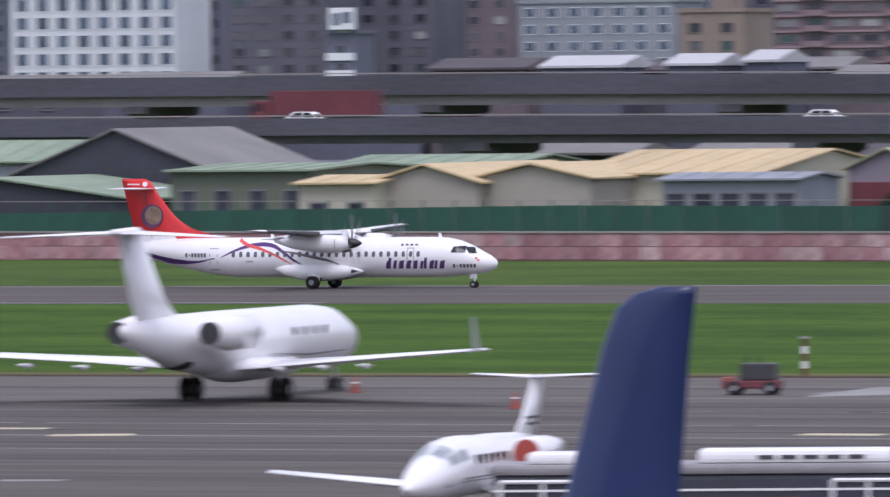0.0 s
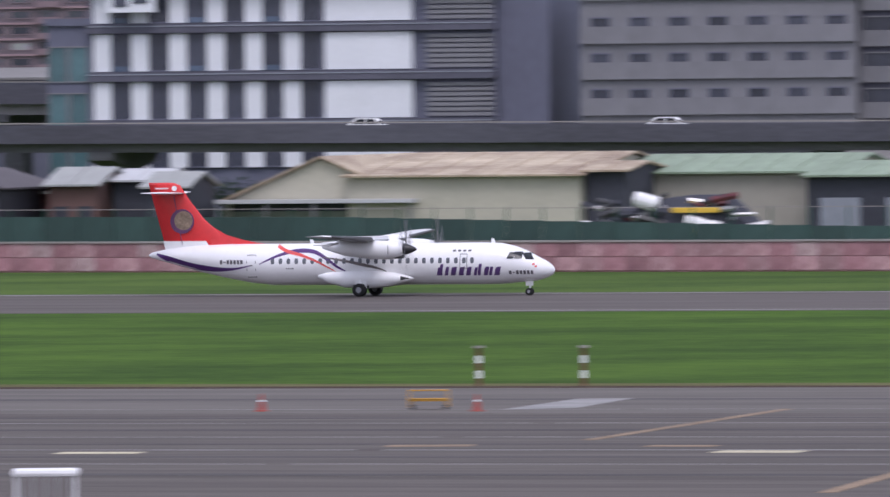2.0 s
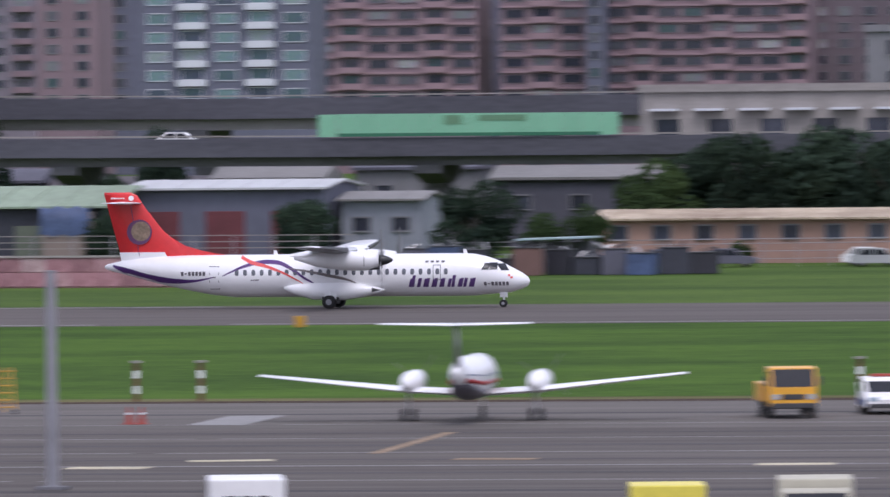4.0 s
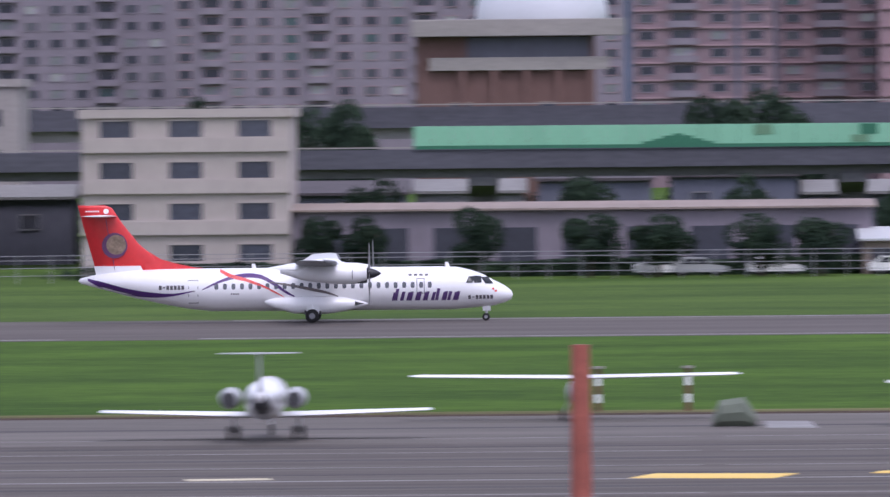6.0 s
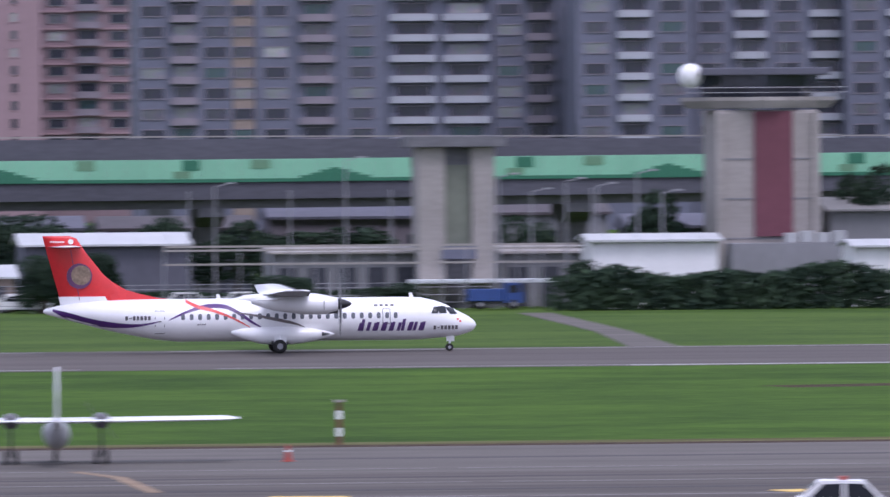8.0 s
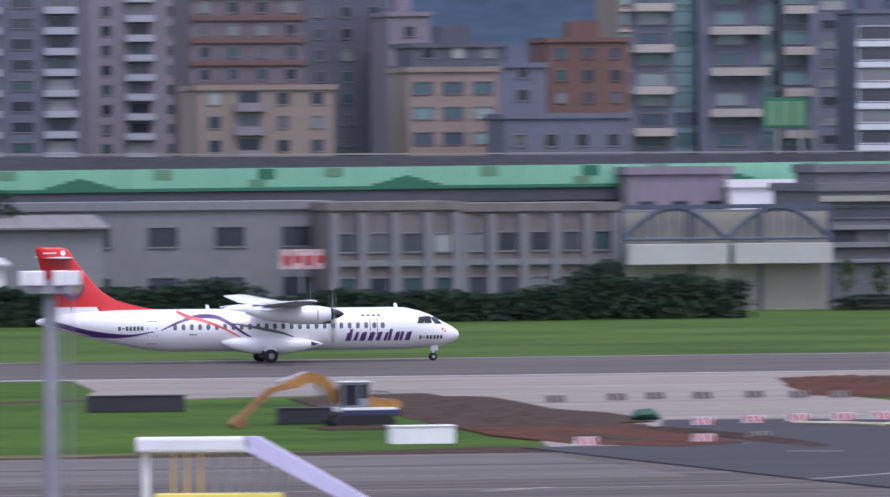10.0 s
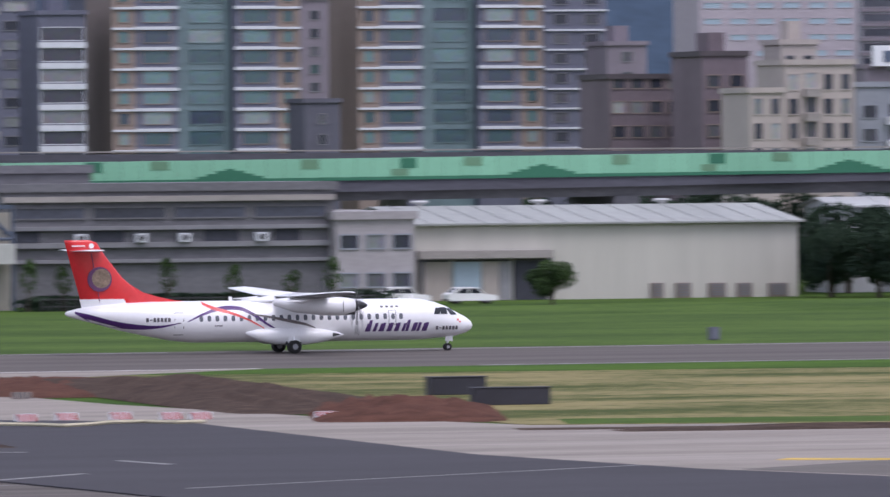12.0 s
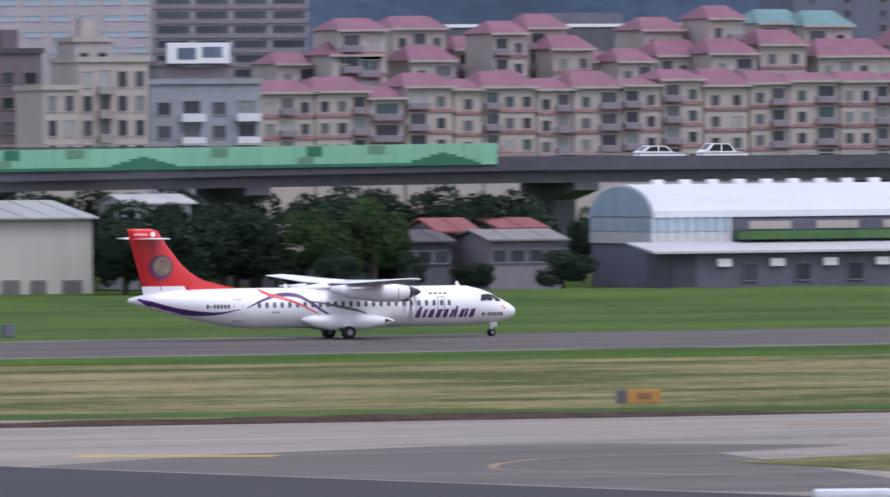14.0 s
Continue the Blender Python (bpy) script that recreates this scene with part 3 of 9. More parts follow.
for s in (-1, 1):
    sp = part("gear_fairing", loft([(NOSE - 9.05, 1.16, 0.03, 0.03, s * 1.45), (NOSE - 9.5, 1.15, 0.22, 0.2, s * 1.45), (NOSE - 10.4, 1.12, 0.42, 0.42, s * 1.42), (NOSE - 11.6, 1.08, 0.55, 0.56, s * 1.35),
                                    (NOSE - 13.6, 1.10, 0.52, 0.54, s * 1.32), (NOSE - 14.8, 1.22, 0.3, 0.34, s * 1.25), (NOSE - 15.5, 1.30, 0.06, 0.08, s * 1.2)], 18), "aircraft_white", atr, "white landing gear fairing", True)
    part("landing_light", loft([(NOSE - 9.3, 1.17, 0.02, 0.01, s * 1.60), (NOSE - 9.6, 1.17, 0.05, 0.08, s * 1.68), (NOSE - 9.84, 1.17, 0.05, 0.14, s * 1.735)], 12), "dark_metal", sp, "black triangular landing light")
    leg = part("main_gear_leg", tubes(((0, s * 1.75, 1.15), (0.0, s * 2.02, 0.44), 0.11, 8), ((-0.25, s * 1.6, 1.0), (0.0, s * 1.95, 0.5), 0.06, 6)), "aircraft_white", atr)
    part("gear_door", bbox(-0.35, 0.42, s * 1.84 - 0.03, s * 1.84 + 0.03, 0.52, 1.12, 0.02), "aircraft_white", leg)
    part("wheel_bay", bbox(-0.5, 0.55, s * 1.5 - 0.25, s * 1.5 + 0.25, 0.5, 0.9), "dark_metal", sp)
wheels = [wheel(atr, 0, y, 0.43, 0.43, 0.28) for y in (-2.22, -1.82, 1.82, 2.22)] + [wheel(atr, NOSE - 1.7, y, 0.24, 0.24, 0.17) for y in (-0.2, 0.2)]
part("nose_gear_leg", tubes(((NOSE - 1.7, 0, 0.24), (NOSE - 1.62, 0, 1.1), 0.07, 8), ((NOSE - 1.7, -0.2, 0.24), (NOSE - 1.7, 0.2, 0.24), 0.04, 6)), "aircraft_white", atr)
part("nose_gear_door", bbox(NOSE - 1.9, NOSE - 1.4, -0.28, -0.24, 0.62, 0.95, 0.01), "aircraft_white", atr)
# windows and doors on both sides
for side in (-1, 1):
    for k in range(26):
        d = 18.5 - k * 0.533
        bm = bmesh.new()
        oval(bm, d, 2.295, 0.125, 0.19, side)
        part("cabin_window", bm, "porthole", atr)
    for d, z0, z1, wd in ((19.95, 1.25, 2.72, 0.62), (5.75, 1.75, 2.72, 0.5)):
        bm = bmesh.new()
        for a, b, c, e in ((d - wd / 2, d - wd / 2 + 0.04, z0, z1), (d + wd / 2 - 0.04, d + wd / 2, z0, z1), (d - wd / 2, d + wd / 2, z1 - 0.04, z1), (d - wd / 2, d + wd / 2, z0, z0 + 0.04), (d - 0.1, d + 0.1, (z0 + z1) / 2, (z0 + z1) / 2 + 0.07)):
            patch(bm, a, b, c, e, 0.011, 0, side)
        part("door_outline", bm, "letter_grey", atr, "grey door outline")
    for d0, d1, z0, z1, sl in ((2.50, 2.92, 2.39, 2.80, 0.16), (1.94, 2.42, 2.39, 2.83, -0.04), (1.22, 1.70, 2.33, 2.76, -0.32)):
        bm = bmesh.new()
        patch(bm, d0, d1, z0, z1, 0.03, sl, side, 6, 6)
        part("cockpit_window", bm, "cabin_glass", atr, "dark cockpit window")
# painted bands
ribbon("purple_stripe", [(26.6, 2.78, 0.14), (25.6, 2.40, 0.44), (24.2, 2.02, 0.42), (22.6, 1.80, 0.32), (21.2, 1.80, 0.16), (20.0, 2.02, 0.06)], "purple_paint", atr, "sweeping purple stripe")
ribbon("purple_ribbon", [(19.4, 2.10, 0.06), (18.2, 2.64, 0.18), (17.0, 2.95, 0.26), (15.8, 2.90, 0.26), (14.9, 2.45, 0.24), (14.2, 1.95, 0.18), (13.6, 1.62, 0.08)], "purple_paint", atr, "curling purple ribbon")
ribbon("red_ribbon", [(18.3, 3.30, 0.2), (17.6, 2.95, 0.24), (16.6, 2.68, 0.2), (15.6, 2.3, 0.15), (14.9, 1.95, 0.12), (14.3, 1.62, 0.05)], "red_ribbon", atr, "curling red ribbon")
ribbon("grey_ribbon", [(15.2, 2.55, 0.06), (14.0, 2.36, 0.14), (12.6, 2.08, 0.2), (11.6, 1.86, 0.16), (10.9, 1.62, 0.06)], "grey_ribbon", atr, "grey-brown ribbon")
# the lettering, as plain slanted bars of its size and colour
d = 7.65
for k, wd in enumerate((0.48, 0.30, 0.46, 0.44, 0.40, 0.62, 0.40, 0.16, 0.46)):
    hi = 2.06 if k in (0, 5) else 1.88
    bm = bmesh.new()
    patch(bm, d - wd * 0.90, d - wd * 0.90 + 0.2, 1.32, hi, 0.014, 0.15)
    part("lettering_bar", bm, "letter_purple", atr, "dark purple lettering bar")
    if wd > 0.25:
        bm = bmesh.new()
        patch(bm, d - wd * 0.16 - 0.2, d - wd * 0.16, 1.32, 1.84, 0.014, 0.15)
        part("lettering_bar", bm, "letter_purple", atr, "dark purple lettering bar")
    d -= wd + 0.07
for start, step, wd, z0, z1 in ((2.78, 0.23, 0.16, 1.38, 1.62), (22.1, 0.235, 0.17, 2.12, 2.38), (6.5, 0.34, 0.2, 2.86, 2.98), (17.6, 0.14, 0.09, 1.78, 1.87)):
    for k in range(7 if wd < 0.19 and wd > 0.1 else 4):
        bm = bmesh.new()
        patch(bm, start - k * step - wd, start - k * step, z0 if k != 1 or wd > 0.18 else z0 + 0.09, z1 if k != 1 or wd > 0.18 else z1 - 0.09, 0.014)
        part("marking_bar", bm, "letter_grey", atr, "dark grey marking bar")
for d, z in ((1.15, 1.95), (1.0, 1.82)):
    bm = bmesh.new()
    patch(bm, d, d + 0.14, z, z + 0.12, 0.014)
    part("nose_marking", bm, "red_ribbon", atr)
for d in (3.9, 16.0):
    part("blade_antenna", foil([(3.3, NOSE - d, NOSE - d - 0.3, 0, 0.06), (3.68, NOSE - d - 0.14, NOSE - d - 0.34, 0, 0.04)], True), "aircraft_white", atr)


# ---- buildings ----
def window_mesh(w, h, glass, frame_mat, cache={}):
    key = (round(w, 1), round(h, 1), glass, frame_mat)
    if key not in cache:
        bm = bmesh.new()
        f = min(0.12, w * 0.1)
        rings = [[bm.verts.new((x, y, z)) for x, z in ((-a, b), (a, b), (a, c), (-a, c))] for y, a, b, c in
                 ((0.05, w / 2 + f, -f, h + f), (-0.14, w / 2 + f, -f, h + f), (-0.14, w / 2, 0, h), (-0.02, w / 2, 0, h))]
        for p, q in zip(rings, rings[1:]):
            for k in range(4):
                bm.faces.new((p[k], p[(k + 1) % 4], q[(k + 1) % 4], q[k])).material_index = 1
        bm.faces.new(rings[-1]).material_index = 0
        bmesh.ops.recalc_face_normals(bm, faces=bm.faces)
        me = bpy.data.meshes.new("window")
        bm.to_mesh(me)
        bm.free()
        me.materials.append(M[glass]), me.materials.append(M[frame_mat])
        cache[key] = me
    return cache[key]


def block_mesh(name, w, d, h, material, cache={}):
    key = (name, round(w, 1), round(d, 1), round(h, 1), material)
    if key not in cache:
        bm = bbox(-w / 2, w / 2, -d, 0.05, 0, h)
        me = bpy.data.meshes.new(name)
        bm.to_mesh(me)
        bm.free()
        me.materials.append(M[material])
        cache[key] = me
    return cache[key]


def put_mesh(name, me, parent, x, y, z):
    o = new(name, me)
    o.parent = parent
    o.location = (x, y, z)
    return o


def building(name, label, x0, x1, y, d, top, wall, low=8.0, fl=3.2, cw=3.6, ww=1.6, wh=1.5, glass="glass_dark", trim="grey_wall", spandrel=None, sp_h=1.1,
             balcony=None, every=3, pier=None, roof=None, bays=None, first=0.5):
    """A block with its storeys of windows on the front; spandrel: a band at each floor; balcony: a slab with a front at every so many bays;
    pier: upright strips between bays; bays: bays with no windows at all."""
    w = x1 - x0
    b = thing(name, label, "building", (x0 + x1) / 2, y, 0)
    bm = bmesh.new()
    box(bm, -w / 2, w / 2, 0, d, 0, top)
    part("wall", bm, wall, b)
    bm = bmesh.new()
    box(bm, -w / 2 - 0.3, w / 2 + 0.3, -0.3, d + 0.3, top, top + 0.7)
    part("roof_slab", bm, roof or wall, b)
    if top > 25:
        part("roof_house", bbox(-w * 0.15, w * 0.2, d * 0.3, d * 0.7, top + 0.7, top + 3.2), wall, b)
    n = max(1, int(w / cw))
    pitch = w / n
    floors = [z for z in np.arange(first, top - 2.2, fl) if z > low - fl]
    for z in floors:
        for k in range(n):
            if bays and k % bays == bays - 1:
                continue
            x = -w / 2 + (k + 0.5) * pitch
            if balcony and k % every == 1 % every:
                put_mesh("balcony", block_mesh("balcony", pitch * 0.86, 1.1, 1.05, balcony), b, x, 0, z)
                put_mesh("window", window_mesh(pitch * 0.6, wh, glass, trim), b, x, 0, z + 1.15)
            else:
                put_mesh("window", window_mesh(min(ww, pitch * 0.9), wh, glass, trim), b, x, 0, z + 0.95)
        if spandrel:
            put_mesh("spandrel", block_mesh("spandrel", w, 0.35, sp_h, spandrel), b, 0, 0, z - 0.25)
    if pier:
        for k in range(0, n + 1, max(1, every)):
            put_mesh("pier", block_mesh("pier", 0.7, 0.5, top - 0.2, pier), b, -w / 2 + k * pitch if 0 < k < n else (-w / 2 + 0.36 if k == 0 else w / 2 - 0.36), -0.02, 0)
    return b


def shed(name, label, x0, x1, y, d, eave, ridge, wall, roof, gable=False, doors=0, skew=0.0, door_mat="shed_dark", windows=0, win=(1.3, 1.0, 0.55)):
    """A low metal shed. gable: the gable faces the runway; else its long roof slope does."""
    w = x1 - x0
    s = thing(name, label, "shed", (x0 + x1) / 2, y, 0)
    if gable:
        part("wall", prism([(-w / 2, 0), (w / 2, 0), (w / 2, eave), (0, ridge), (-w / 2, eave)], 0, d, "y"), wall, s)
        for a, b2 in (((-w / 2 - 0.5, eave - 0.1), (0, ridge + 0.12)), ((0, ridge + 0.12), (w / 2 + 0.5, eave - 0.1))):
            part("roof", prism([a, b2, (b2[0], b2[1] + 0.16), (a[0], a[1] + 0.16)], -0.5, d + 0.4, "y"), roof, s)
    else:
        part("wall", prism([(0, 0), (d, 0), (d, eave), (d / 2, ridge), (0, eave)], -w / 2, w / 2, "x"), wall, s)
        for a, b2 in (((-0.7, eave - 0.15), (d / 2, ridge + 0.12)), ((d / 2, ridge + 0.12), (d + 0.5, eave - 0.1))):
            bm = prism([a, b2, (b2[0], b2[1] + 0.16), (a[0], a[1] + 0.16)], -w / 2 - 0.4, w / 2 + 0.4, "x")
            part("roof", bm, roof, s)
        n = int(w / 2.4)
        for k in range(n):
            x = -w / 2 + (k + 0.5) * w / n
            o = new("roof_seam", seam_mesh(d, eave, ridge, roof))
            o.parent, o.location = s, (x, 0, 0)
    for k in range(doors):
        x = -w / 2 + (k + 0.5) * w / doors
        part("door", bbox(x - w / doors * 0.3, x + w / doors * 0.3, -0.12, 0.04, 0, eave * 0.72, 0.02), door_mat, s)
    for k in range(windows):
        put_mesh("window", window_mesh(win[0], win[1], "glass_dark", "grey_wall"), s, -w / 2 + (k + 0.5) * w / windows, -0.02, eave * win[2])
    return s


def seam_mesh(d, eave, ridge, roof, cache={}):
    key = (round(d, 1), round(eave, 1), round(ridge, 1), roof)
    if key not in cache:
        bm = prism([(-0.7, eave + 0.01), (d / 2, ridge + 0.28), (d / 2, ridge + 0.34), (-0.7, eave + 0.07)], -0.05, 0.05, "x")
        me = bpy.data.meshes.new("roof_seam")
        bm.to_mesh(me)
        bm.free()
        me.materials.append(M[roof])
        cache[key] = me
    return cache[key]


# ---- the elevated roads ----
def near_top(x):
    return float(np.interp(x, [-700, -304, -157, -122, 0, 48, 191, 300, 420], [11.6, 10.9, 10.12, 9.95, 9.9, 10.0, 10.9, 11.6, 11.3]))


def far_top(x):
    return float(np.interp(x, [-700, -331, -140, 52, 100, 150, 200, 300], [15.6, 14.95, 13.55, 13.75, 13.45, 13.1, 13.0, 12.8]))


def near_para(x):
    return float(np.interp(x, [-700, 230, 290, 480], [0.85, 0.85, 0.5, 0.5]))


def road_deck(name, label, x0, x1, y, width, top, drop, para, step=20.0, front="concrete", beam="concrete"):
    r = thing(name, label, "elevated road", 0, y, 0, kind="structure")
    xs = np.arange(x0, x1 + 1, step)
    deck = para
    for nm, sect, m in (("girder", [(1.2, None, -0.5), (width - 1.2, None, -0.5), (width - 1.4, -drop), (1.4, -drop)], beam),
                        ("road_slab", [(0.1, None, -0.5), (width - 0.1, None, -0.5), (width - 0.1, None, 0), (0.1, None, 0)], front),
                        ("parapet", [(0, None, -0.75), (0.32, None, -0.75), (0.32, 0), (0, 0)], front),
                        ("parapet", [(width - 0.32, None, -0.75), (width, None, -0.75), (width, 0), (width - 0.32, 0)], front),
                        ("handrail", [(0.08, 0.16), (0.2, 0.16), (0.2, 0.28), (0.08, 0.28)], "light_concrete")):
        bm = bmesh.new()
        prev = None
        for x in xs:
            ring = [bm.verts.new((x, q[0], top(x) + (q[1] if q[1] is not None else q[2] - deck(x)))) for q in sect]
            if prev:
                for k in range(len(ring)):
                    bm.faces.new((prev[k], prev[(k + 1) % len(ring)], ring[(k + 1) % len(ring)], ring[k]))
            prev = ring
        bmesh.ops.recalc_face_normals(bm, faces=bm.faces)
        part(nm, bm, m, r)
    for x in np.arange(x0 + 14, x1, 32.0):
        z = top(x) - drop
        part("pier", bbox(x - 1.1, x + 1.1, width / 2 - 1.5, width / 2 + 1.5, 0, z - 1.2, 0.1), "concrete", r)
        part("pier_head", prism([(1.2, z + 0.05), (width - 1.2, z + 0.05), (width - 1.2, z - 0.7), (width / 2 + 1.6, z - 1.6), (width / 2 - 1.6, z - 1.6), (1.2, z - 0.7)], x - 1.2, x + 1.2, "x"), "concrete", r)
    return r


near_road = road_deck("elevated_road_near", "long grey concrete elevated road on piers behind the sheds", -700, 480, 800, 17, near_top, 2.4, near_para, front="dark_concrete")
far_road = road_deck("elevated_road_far", "higher grey concrete elevated road farther back", -700, 300, 872, 17, far_top, 3.0, lambda x: 1.2, front="dark_concrete", beam="wall_render")

# green noise barrier on the near road
barrier = thing("noise_barrier", "mint green metal noise barrier with stepped dark green hill shapes", "barrier", 0, 799.95, 0)
plain = bbox(-0.8, 0.8, -0.12, 0.0, 0, 1.95, 0.02)
panel_ob = part("barrier_panel", plain, "barrier_green", barrier)
panel_ob.location = (-118.5, 0, near_top(-118.5) + 0.12)
runs = [(-116.8, -93.2), (-19.0, 296.5)]
def barrier_foot(x):
    return float(np.interp(x, [-120, 48, 191, 272, 300], [10.1, 9.92, 10.35, 10.8, 10.95]))


for a, b in runs:
    for x in np.arange(a, b, 1.64):
        share(panel_ob, "barrier_panel", barrier, x, 0, barrier_foot(x))
    for x in np.arange(a, b - 3, 3.28):
        put_mesh("foot_strip", block_mesh("foot_strip", 3.26, 0.03, 0.3, "barrier_dark"), barrier, x + 0.82, -0.125, barrier_foot(x + 0.82) - 0.02)
for k in range(11):
    mid = 2.9 + 28.85 * k
    for j, h in enumerate((0.5, 0.72, 0.98, 1.16, 0.98, 0.72, 0.5)):
        x = mid + (j - 3) * 0.87
        if x < 296:
            put_mesh("dark_panel", block_mesh("dark_panel", 0.86, 0.034, h, "barrier_dark"), barrier, x, -0.13, barrier_foot(x) + 0.02)
    for off, w, h, m in ((7.3, 1.6, 0.85, "barrier_olive"), (15.6, 1.5, 0.6, "barrier_olive"), (16.4, 1.5, 0.9, "barrier_dark"), (22.4, 1.7, 0.75, "barrier_olive")):
        x = mid + off
        if x < 295:
            z = 0.35 if w == 1.5 and h == 0.6 else 1.9 - h
            put_mesh("olive_panel", block_mesh("olive_panel", w, 0.034, h, m), barrier, x, -0.13, barrier_foot(x) + z)
for x, w, h in ((-107.5, 1.5, 0.8), (-103.2, 4.2, 0.5)):
    put_mesh("olive_panel", block_mesh("olive_panel", w, 0.034, h, "barrier_olive"), barrier, x, -0.13, barrier_foot(x) + 1.9 - h - 0.1)


def flat_sign(name, label, x0, x1, y, z0, z1, mats):
    s = thing(name, label, "sign", (x0 + x1) / 2, y, (z0 + z1) / 2)
    w, h = (x1 - x0) / 2, (z1 - z0) / 2
    part("board", bbox(-w, w, -0.3, 0.6, -h, h, 0.04), mats[0], s)
    if y > 1000:
        part("support", bbox(-w * 0.5, w * 0.5, 0.6, 1.6, -h - 0.6, h * 0.5, 0.03), "pole_grey", s)
    part("inner_panel", bbox(-w * 0.7, -w * 0.1, -0.4, -0.3, -h * 0.6, h * 0.5, 0.02), mats[1], s)
    part("inner_panel", bbox(w * 0.1, w * 0.75, -0.4, -0.3, -h * 0.4, h * 0.6, 0.02), mats[1], s)


def modern_office(x0, x1, y):
    """A white clad office with dark upright windows, blank white panels and grey louvres at one end."""
    w = x1 - x0
    b = thing("office_building", "white clad modern office with dark upright windows and grey louvres", "building", x0, y, 0)
    part("wall", bbox(0, w, 0, 18, 0, 23.0), "slate_wall", b)
    part("roof_slab", bbox(-1.5, w + 0.6, -1.2, 18.5, 23.0, 23.9), "dark_wall", b)
    for z in (6.4, 10.96, 15.52, 20.08):
        part("floor_slab", bbox(0, w, -0.8, 0.0, z + 3.6, z + 4.5), "dark_wall", b)
        part("slab_rail", bbox(0, w, -0.86, -0.8, z + 4.2, z + 4.3), "pale_grey_wall", b)
        for k in range(6):
            x = 0.55 + k * 3.72
            put_mesh("white_cladding", block_mesh("white_cladding", 1.7, 0.4, 3.55, "white_panel"), b, x + 0.85, 0, z)
            put_mesh("window", window_mesh(1.7, 3.3, "glass_dark", "slate_wall"), b, x + 2.65, -0.1, z + 0.1)
            put_mesh("mullion", block_mesh("mullion", 0.12, 0.2, 3.3, "slate_wall"), b, x + 2.65, -0.1, z + 0.1)
            if k % 2 == 0 and z > 14:
                # plain blue sill block at the window's foot, no lamp
                put_mesh("window_lamp", block_mesh("blue_sill", 1.5, 0.5, 0.5, "glass_blue"), b, x + 2.65, 0, z)
        part("white_panel", bbox(23.2, 31.7, -0.45, 0, z, z + 3.5, 0.03), "white_panel", b)
        for k in range(7):
            put_mesh("louvre", block_mesh("louvre", 6.4, 0.35, 0.34, "grey_wall"), b, w - 3.4, 0, z + 0.1 + k * 0.47)


building('apartment_block', 'grey-blue apartment block with dark windows', -828.6, -783.3, 1800, 20, 33.4, 'slate_wall', low=14, cw=4.4, ww=2.2, glass='glass_home')
building('office_block', 'white gridded office block with blue windows', -738.9, -703.5, 1700, 18, 40.0, 'white_wall', low=14, fl=3.6, cw=4.4, ww=2.4, wh=2.3, glass='glass_blue', trim='white_panel', pier='white_panel', every=3)
building('office_block', 'grey office slab with dark floor bands', -711.3, -701.3, 1720, 18, 40.0, 'slate_wall', low=14, fl=3.6, cw=8, ww=7, wh=1.8)
building('apartment_block', 'dark brown apartment block beyond the airfield', -672.3, -652.1, 1650, 18, 33.4, 'dark_wall', low=14, cw=4.4, trim='brown_wall', ww=2.2, glass='glass_home')
building('apartment_block', 'narrow block topped by a white sign', -632.1, -626.7, 1600, 10, 24.4, 'slate_wall', low=14, cw=5, spandrel='white_panel', sp_h=1.4, glass='glass_home')
building('apartment_block', 'dark brown apartment block beyond the airfield', -657.8, -641.5, 1680, 18, 33.4, 'dark_wall', low=14, cw=4.4, ww=2.2, trim='brown_wall', glass='glass_home')
building('apartment_block', 'brown-grey apartment block beyond the airfield', -667.9, -651.2, 1750, 18, 33.4, 'brown_wall', low=14, cw=4.4, ww=2.2, trim='mauve_wall', glass='glass_home')
building('office_block', 'pale office block with rows of square windows', -631.4, -599.2, 1700, 18, 30.5, 'pale_grey_wall', low=14, fl=3.3, cw=4.4, ww=2.2, wh=1.7, glass='glass_blue', trim='white_panel')
building('apartment_block', 'beige block with square windows', -527.9, -516.4, 1500, 16, 26.6, 'tan_wall', low=14, fl=3.1, cw=4.4, ww=2.2, wh=1.6, trim='tan_wall', glass='glass_home')
building('apartment_block', 'dark grey apartment block beyond the airfield', -602.2, -594.8, 1750, 18, 33.4, 'dark_wall', low=14, cw=4.4, ww=2.2, glass='glass_home')
building('apartment_block', 'pinkish brown apartment block with pale balconies', -578.9, -545.3, 1700, 20, 33.4, 'brown_wall', low=14, fl=3.0, cw=5, ww=3.6, wh=1.3, trim='pink_wall', balcony='pink_wall', every=3, glass='glass_home', spandrel='rose_wall', sp_h=0.4)
building('apartment_block', 'dark recessed apartment block beyond the airfield', -558.1, -552.8, 1740, 20, 33.4, 'slate_wall', low=14, cw=4.4, ww=2.2, glass='glass_home')
building('apartment_block', 'pinkish brown apartment block with pale balconies', -539.9, -495.5, 1700, 20, 33.4, 'brown_wall', low=14, fl=3.0, cw=5, ww=3.6, wh=1.3, trim='pink_wall', balcony='pink_wall', every=3, glass='glass_home', spandrel='rose_wall', sp_h=0.4)
building('apartment_block', 'dark apartment block far behind the offices', -449.2, -336.1, 1750, 18, 33.4, 'dark_wall', low=14, cw=5, ww=3, glass='glass_home')
building('apartment_block', 'mauve apartment block with grey balconies', -325.8, -306.3, 1700, 18, 33.4, 'mauve_wall', low=14, fl=3.0, cw=4.4, ww=3, wh=1.4, balcony='pink_wall', every=2, glass='glass_home')
building('apartment_block', 'brown-pink apartment block beyond the airfield', -297.1, -286.1, 1650, 18, 33.4, 'pink_wall', low=14, fl=3.0, cw=4.4, ww=2.2, glass='glass_home')
